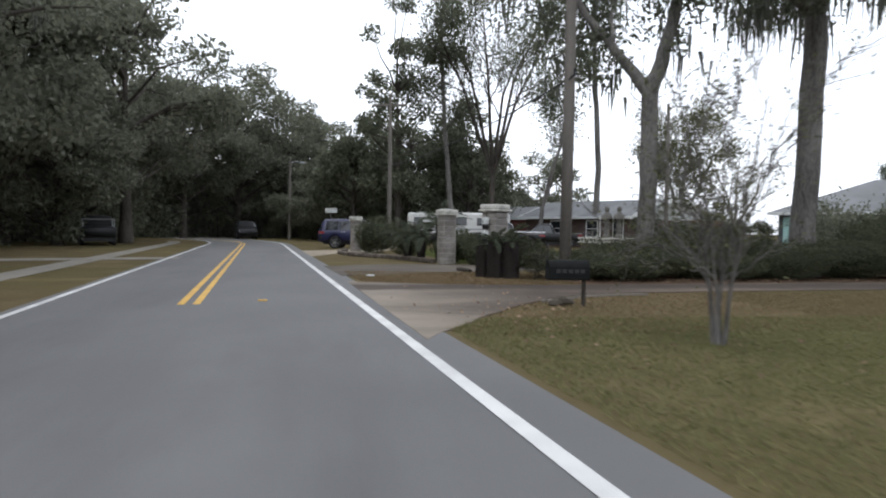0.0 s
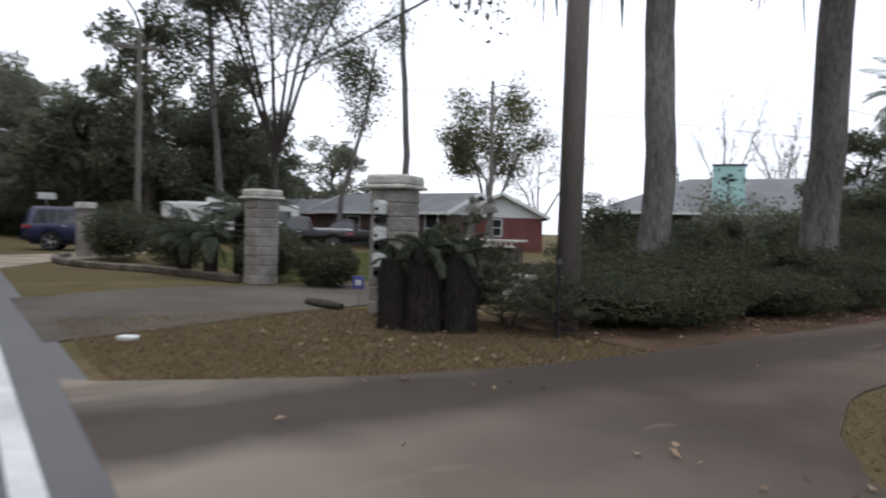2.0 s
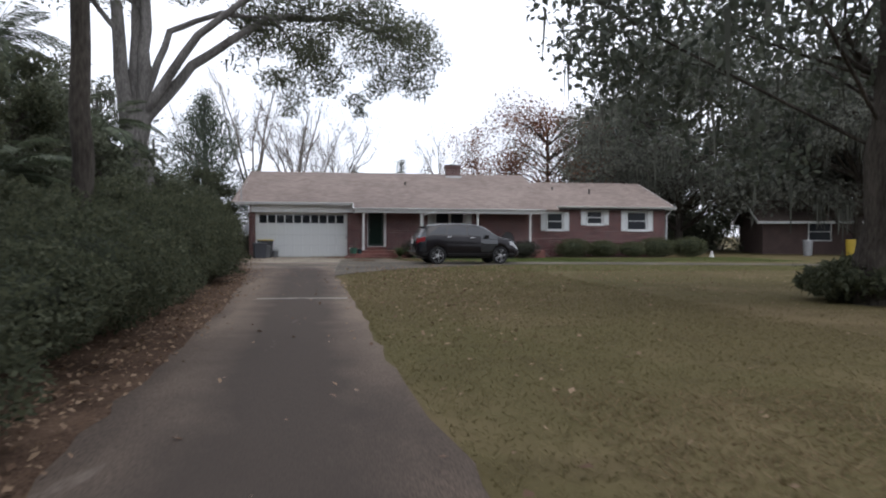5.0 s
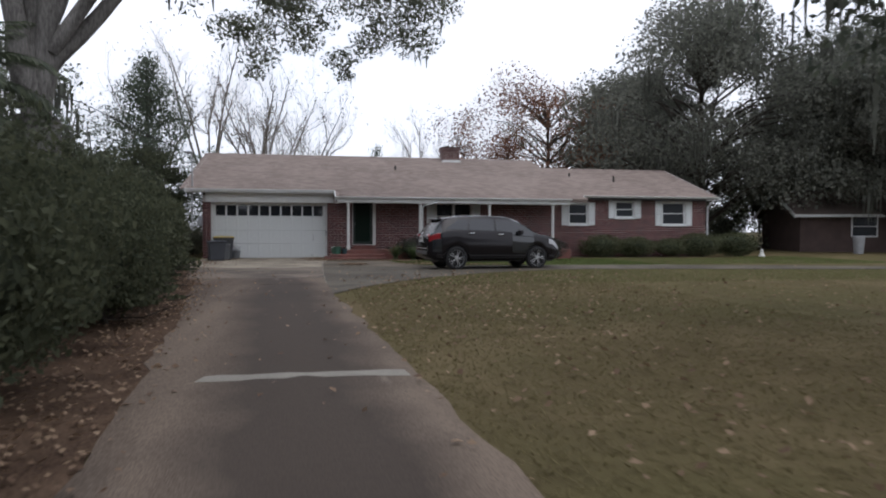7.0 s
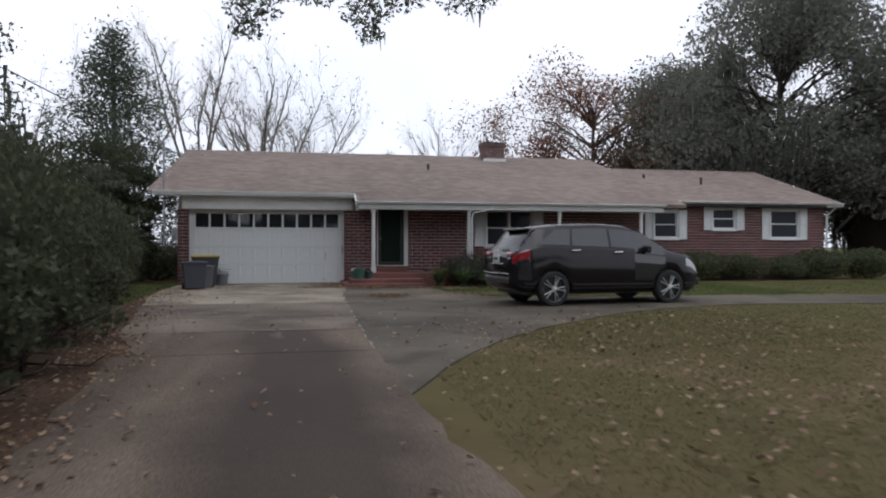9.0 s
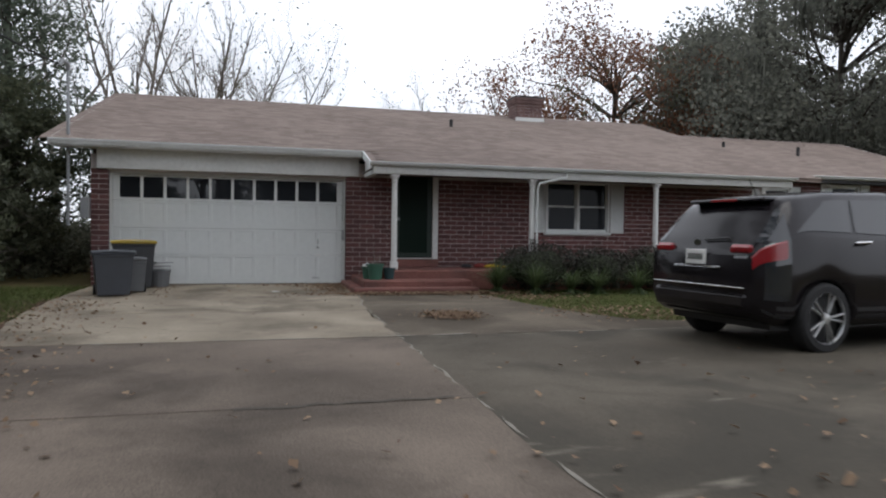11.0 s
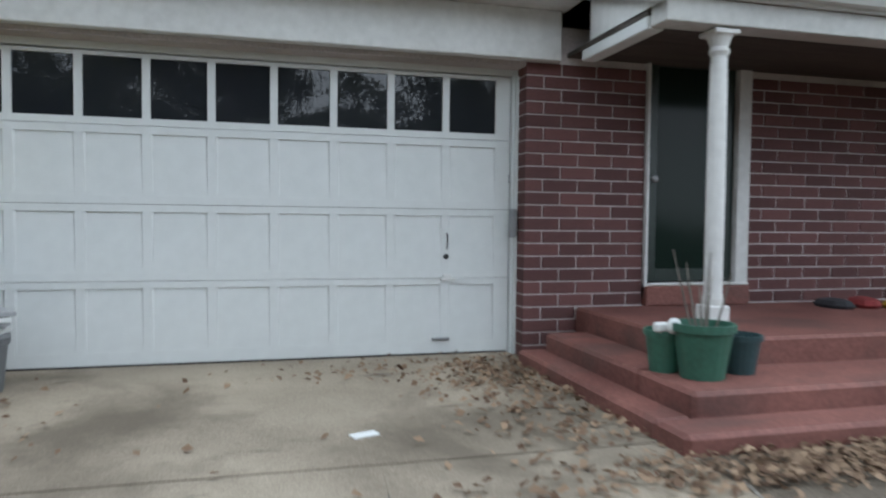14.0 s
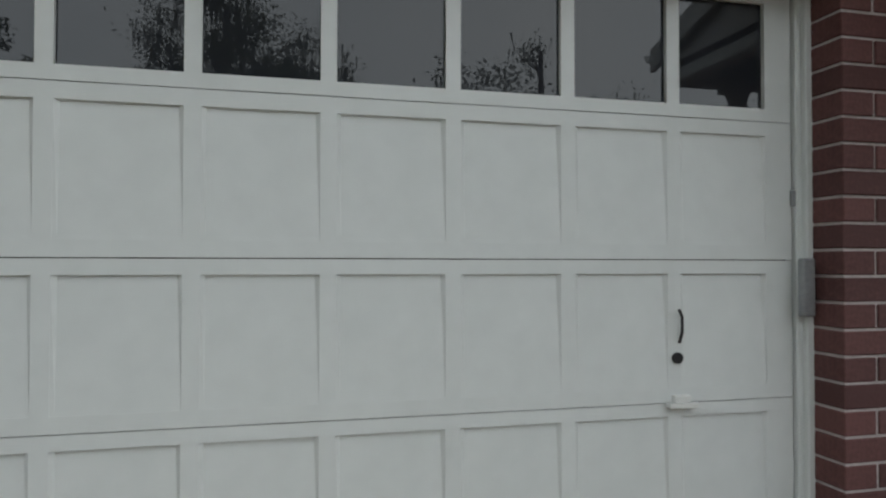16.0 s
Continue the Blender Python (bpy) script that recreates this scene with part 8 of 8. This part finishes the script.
pts = [(math.cos(a) * 0.34, 0.0, 0.55 + math.sin(a) * 0.42) for a in np.linspace(0, math.pi, 13)] + [(-0.34, 0, 0.3), (0.34, 0, 0.3)]
bk.add([(p[0], 0.26, p[2]) for p in pts] + [(p[0], 0.29, p[2]) for p in pts], [tuple(range(15)), tuple(range(29, 14, -1))] + [(i, (i + 1) % 15, 15 + (i + 1) % 15, 15 + i) for i in range(15)])
part("backrest", bk, GREY_BAR, chair, "grey rounded backrest")
part("seat", Form().box(-0.3, -0.28, 0.38, 0.3, 0.27, 0.43, 0.015), GREY_BAR, chair)
for sx in (-0.26, 0.26):
    for sy in (-0.24, 0.24):
        part("leg", Form().tube([(sx, sy, 0), (sx * 0.96, sy * 0.96, 0.39)], 0.016, 8), GREY_BAR, chair)
for k, (x, y, h, col, lab) in enumerate(((33.2, 2.0, 0.95, YELLOW_LID, "yellow bin standing by the brown house"), (30.6, 2.4, 0.9, METAL, "grey bin standing by the brown house"))):
    single("bin", Form().lathe([(0.24, 0), (0.3, h), (0.32, h), (0.3, h + 0.06)], (0, 0, 0), 14), col, lab, "bin", at=pose(x, y, 0))
single("garden_ornament", Form().lathe([(0.13, 0), (0.14, 0.03), (0.10, 0.12), (0.06, 0.22), (0.075, 0.27), (0.05, 0.33), (0.01, 0.36)], (0, 0, 0), 12), WHITE_OLD, "small white garden ornament beside the bushes", "ornament", at=pose(22.5, -0.75, 0))
single("paper_scrap", Form().box(-0.07, -0.035, 0.021, 0.07, 0.04, 0.026, 0.001), WHITE, "scrap of white paper lying on the concrete", "paper", at=pose(0.85, -1.95, 0, 0, 0, 20))
single("paper_scrap", Form().box(-0.09, -0.07, 0.0, 0.09, 0.07, 0.05, 0.01), WHITE, "scrap of white paper lying on the verge", "paper", at=pose(-0.77, -44.36, 0.0, 0, 0, 50))
single("cable_closure", Form().tube([(-1.62, -39.72, 4.945), (-1.64, -39.72, 4.943), (-2.06, -39.75, 4.922), (-2.08, -39.75, 4.92)], [0.02, 0.05, 0.05, 0.02], 10), BLACK_TRIM, "black splice closure hanging on the roadside cable", "cable box")
board = thing("roadside_sign", "white blank sign board on a thin post by the bend", "sign", -41.0, -45.4, turn=100)
part("post", Form().tube([(0, 0, 0), (0, 0, 2.6)], 0.035, 8), METAL, board)
part("panel", Form().box(-0.5, -0.03, 2.45, 0.5, 0.0, 2.85, 0.01), WHITE, board, "white sign panel")
suv.matrix_basis = suv.matrix_basis @ Matrix.Diagonal((0.93, 0.92, 0.985, 1))


# ---- grass and fallen leaves ----
def in_drive(x, y):
    """Whether a spot lies on a paved surface."""
    lx = np.interp(y, [p[1] for p in mouth_l], [p[0] for p in mouth_l])
    rx = np.interp(y, [p[1] for p in mouth_r], [p[0] for p in mouth_r])
    lane = (y < -14.6) & (y > -45) & (x > lx - 0.03) & (x < rx + 0.03)
    apron = (y >= -14.6) & (y < 0.1) & (x > np.interp(y, [-14.6, -13, -4, 0], [-0.75, -1.1, -2.62, -2.62])) & (x < 2.4)
    near = np.interp(x, [2.38, 4, 8, 14, 22, 34], [-7.1, -7.05, -7.1, -7.6, -9.9, -16])
    far = np.interp(x, [1.9, 2.9, 4.6, 7.0, 9.8, 20.5, 32], [-17.2, -15.0, -12.75, -10.7, -9.6, -11.4, -17.6])
    side = (x > 1.9) & (x < 34) & (y < near + 0.05) & (y > far)
    court = (x > 2.3) & (x < 8.5) & (y > -7.2) & (y < np.interp(x, [2.4, 4.5, 4.7, 5.03, 5.5, 8.5], [-2.2, -2.4, -4.3, -5.9, -7.0, -7.04]))
    road_ = y < -47.52 + 0.1 * (x - 6) + 3.35
    return lane | apron | side | court | road_ | ((y > -1.8) & (x > 2.3) & (x < 21))


def blades(name, label, x0, x1, y0, y1, n, material, seed, tall=0.035):
    rng = np.random.default_rng(seed)
    x, y = rng.uniform(x0, x1, n), rng.uniform(y0, y1, n)
    keep = ~in_drive(x, y)
    if y1 < -43:
        keep = np.ones(n, bool)
    x, y = x[keep], y[keep]
    n = len(x)
    a, h, w = rng.random(n) * 6.28, tall * (0.5 + rng.random(n)), 0.003 + 0.005 * rng.random(n)
    lean = rng.normal(0, 1.5, (n, 2)) * h[:, None]
    v = np.zeros((n, 3, 3))
    v[:, 0, 0], v[:, 0, 1] = x + np.cos(a) * w, y + np.sin(a) * w
    v[:, 1, 0], v[:, 1, 1] = x - np.cos(a) * w, y - np.sin(a) * w
    v[:, 2, 0], v[:, 2, 1], v[:, 2, 2] = x + lean[:, 0], y + lean[:, 1], h
    me = quads(name, v, 3)
    me.materials.append(material)
    return tagged(new(name, me), label, "grass", kind="stuff")


blades("lawn_grass", "short dry olive lawn grass beside the drive", 2.4, 8.5, -38, -9, 130000, GRASS, 1, 0.024)
blades("lawn_grass", "short dry olive lawn grass across the front lawn", 8.5, 24, -30, -9, 50000, GRASS, 2, 0.028)
blades("verge_grass", "short dry grass between the drives", -2.6, 2.0, -45, -39.6, 42000, GRASS_TAN, 3)
blades("verge_grass", "dry roadside grass by the mailbox", 3.8, 9, -44.0, -32, 32000, GRASS_TAN, 4)
blades("verge_grass", "short olive roadside grass round the crape myrtle", 7.5, 18, -44.5, -32, 150000, GRASS_MIX, 8)
blades("lawn_grass", "greener olive grass along the side drive", 4.0, 24, -15.0, -9.4, 60000, GRASS_MIX, 9, 0.03)
blades("neighbour_grass", "green grass beyond the neighbour's drive", -24, -7.5, -41, -31, 60000, GRASS_GREEN, 10, 0.06)
blades("green_grass", "green grass before the porch bed", 4.6, 14, -7.2, -2.3, 50000, GRASS_GREEN, 5)
blades("green_grass", "green grass beside the garage", -6.5, -2.4, -8, -0.5, 25000, GRASS_GREEN, 6, 0.07)
blades("wing_grass", "green grass before the brick wing", 12, 24, -7.5, -0.6, 30000, GRASS_GREEN, 7)


def litter(name, label, spots, seed, size=0.075, z=0.025):
    """Fallen leaves: curled diamonds of two faces, scattered about the given spots (x, y, spread x, spread y, count)."""
    rng = np.random.default_rng(seed)
    c = np.concatenate([np.stack([rng.normal(x, sx, n), rng.normal(y, sy, n)], 1) for x, y, sx, sy, n in spots])
    n = len(c)
    a, s = rng.random(n) * 6.28, size * (0.6 + 0.8 * rng.random(n))
    d = np.stack([np.cos(a), np.sin(a), rng.normal(0, 0.25, n)], 1) * s[:, None]
    e = np.stack([-np.sin(a), np.cos(a), rng.normal(0, 0.3, n)], 1) * (s * 0.35)[:, None]
    p = np.concatenate([c, (z + 0.03 * rng.random(n))[:, None]], 1)
    up = np.zeros((n, 3))
    up[:, 2] = s * 0.22
    v = np.stack([p - d * 0.5, p + e + up, p + d * 0.5 + up * 0.4, p - e + up * 0.3], 1)
    v[:, :, 2] = np.maximum(v[:, :, 2], z - 0.005)
    me = quads(name, v)
    me.materials.append(DRY_LEAF)
    return tagged(new(name, me), label, "leaves", kind="stuff")


litter("fallen_leaves", "drift of brown fallen leaves at the porch steps", [(2.0, -0.9, 0.3, 0.4, 700), (1.9, -1.9, 0.3, 0.5, 350), (3.1, -2.82, 0.75, 0.13, 1700), (4.5, -2.9, 0.5, 0.14, 700), (1.3, -0.55, 0.6, 0.2, 160), (5.2, -3.7, 0.6, 0.35, 350)], 21, 0.046)
litter("fallen_leaves", "round pile of brown fallen leaves on the forecourt", [(3.08, -6.12, 0.19, 0.2, 1900)], 22, 0.038, 0.03)
litter("fallen_leaves", "brown fallen leaves along the lawn edge", [(5.6, -5.9, 0.6, 0.35, 420), (7.3, -6.7, 1.1, 0.25, 420), (-2.1, -4.6, 0.35, 0.9, 300), (-2.0, -7.5, 0.5, 1.2, 380), (-1.6, -1.6, 0.5, 0.7, 180)], 23, 0.046)
litter("fallen_leaves", "scattered brown leaves on the front lawn", [(4.2, -15.0, 1.2, 2.4, 420), (4.2, -20.5, 1.2, 3.0, 520), (3.9, -27, 0.9, 3.5, 260), (8.5, -19, 3.5, 4.5, 700), (6.5, -13.2, 2.0, 1.2, 320), (15, -18, 4.0, 4.0, 400)], 24, 0.06, 0.03)
litter("fallen_leaves", "brown leaf litter along the hedge foot", [(0.75, -37, 0.28, 1.6, 450), (0.35, -32, 0.26, 2.4, 800), (0.05, -26.5, 0.26, 2.6, 800), (-0.4, -20.5, 0.28, 2.8, 800), (-1.0, -15, 0.3, 2.2, 600), (-1.5, -11.2, 0.3, 1.4, 350)], 25, 0.05)
litter("fallen_leaves", "brown leaves scattered over the verge", [(0.4, -41.8, 1.0, 0.6, 130), (-0.6, -42.9, 0.9, 0.7, 110), (6.5, -42.2, 1.0, 0.8, 170), (9, -41.5, 2.2, 1.2, 120)], 26, 0.055)
litter("fallen_leaves", "stray brown leaves lying on the driveway", [(1.6, -30, 0.9, 5, 50), (1.0, -18, 1.0, 4, 60), (0.2, -8, 1.4, 3, 60), (0.3, -3.4, 1.4, 1.3, 40), (4.5, -9, 2.0, 1.6, 40)], 27, 0.045)

# ---- bricks: the nearest ones each a piece, the rest joined ----
brick_meshes = {}


def brick_piece(w, deep):
    key = (round(w, 3), round(deep, 3))
    if key not in brick_meshes:
        me = fixed(Form().box(0, 0, 0, w, deep, COURSE - JOINT, 0.004).mesh("brick"))
        me.materials.append(BRICK)
        brick_meshes[key] = me
    return brick_meshes[key]


def courses(x0, x1, z0, z1, holes):
    """Where bricks lie in a running bond: (x, width, z), cut at the ends and at the openings."""
    for k in range(int((z1 - z0) / COURSE)):
        z = z0 + k * COURSE
        spans = [(x0, x1)]
        for h in holes:
            if h[2] - 0.03 < z + COURSE / 2 < h[3] + 0.03:
                spans = [s for a, b in spans for s in ((a, min(b, h[0])), (max(a, h[1]), b)) if s[1] - s[0] > 0.04]
        for a, b in spans:
            x = a - (BLEN / 2 if k % 2 else 0)
            while x < b - 0.03:
                p, q = max(x, a), min(x + BLEN - JOINT, b)
                x += BLEN
                if q - p > 0.05:
                    yield p, q - p, z


rest = Form()
placed = 0
for x, w, z in courses(-2.66, 12.62, 0.004, 2.60, [(GARAGE[0], GARAGE[1], -1, 2.30), (FRONT_DOOR[0], FRONT_DOOR[1], 0.4, 2.54), (WIN_W[0] - 0.02, WIN_W[1] + 0.02, WIN_W[2] - 0.05, WIN_W[3] + 0.03)]):
    if z > 2.34 or (x > 2.8 and z < 0.34):
        continue
    edge = abs(x - GARAGE[1]) < 0.01 or abs(x + w - GARAGE[0]) < 0.02
    deep = 0.22 if edge else 0.05
    if abs(x - GARAGE[1]) < 0.01:
        x, w = x - 0.008, w + 0.008
    elif edge:
        w = GARAGE[0] + 0.008 - x
    near = (GARAGE[1] - 0.02 < x < 3.4 or x < GARAGE[0] or (4.3 < x < 6.3 and z < 2.2)) and placed < 300
    if near:
        b = new("brick", brick_piece(w, deep))
        b.parent = front
        b.location = (x, FACE - 0.002 * ((int(x * 97) + int(z * 31)) % 3), z)
        placed += 1
    else:
        rest.box(x, FACE, z, x + w, FACE + deep, z + COURSE - JOINT, 0.004)
joined = part("brickwork", rest, BRICKS, front)
tagged(joined, "dark red brickwork with pale joints", kind="stuff")
rest2 = Form()
for x, w, z in courses(12.62, 20.3, 0.004, 2.66, [(a - 0.02, b + 0.02, c - 0.05, d + 0.03) for a, b, c, d in WINGS]):
    rest2.box(x, WING, z, x + w, WING + 0.05, z + COURSE - JOINT)
tagged(part("brickwork", rest2, BRICKS, wing), "dark red brickwork with pale joints", kind="stuff")
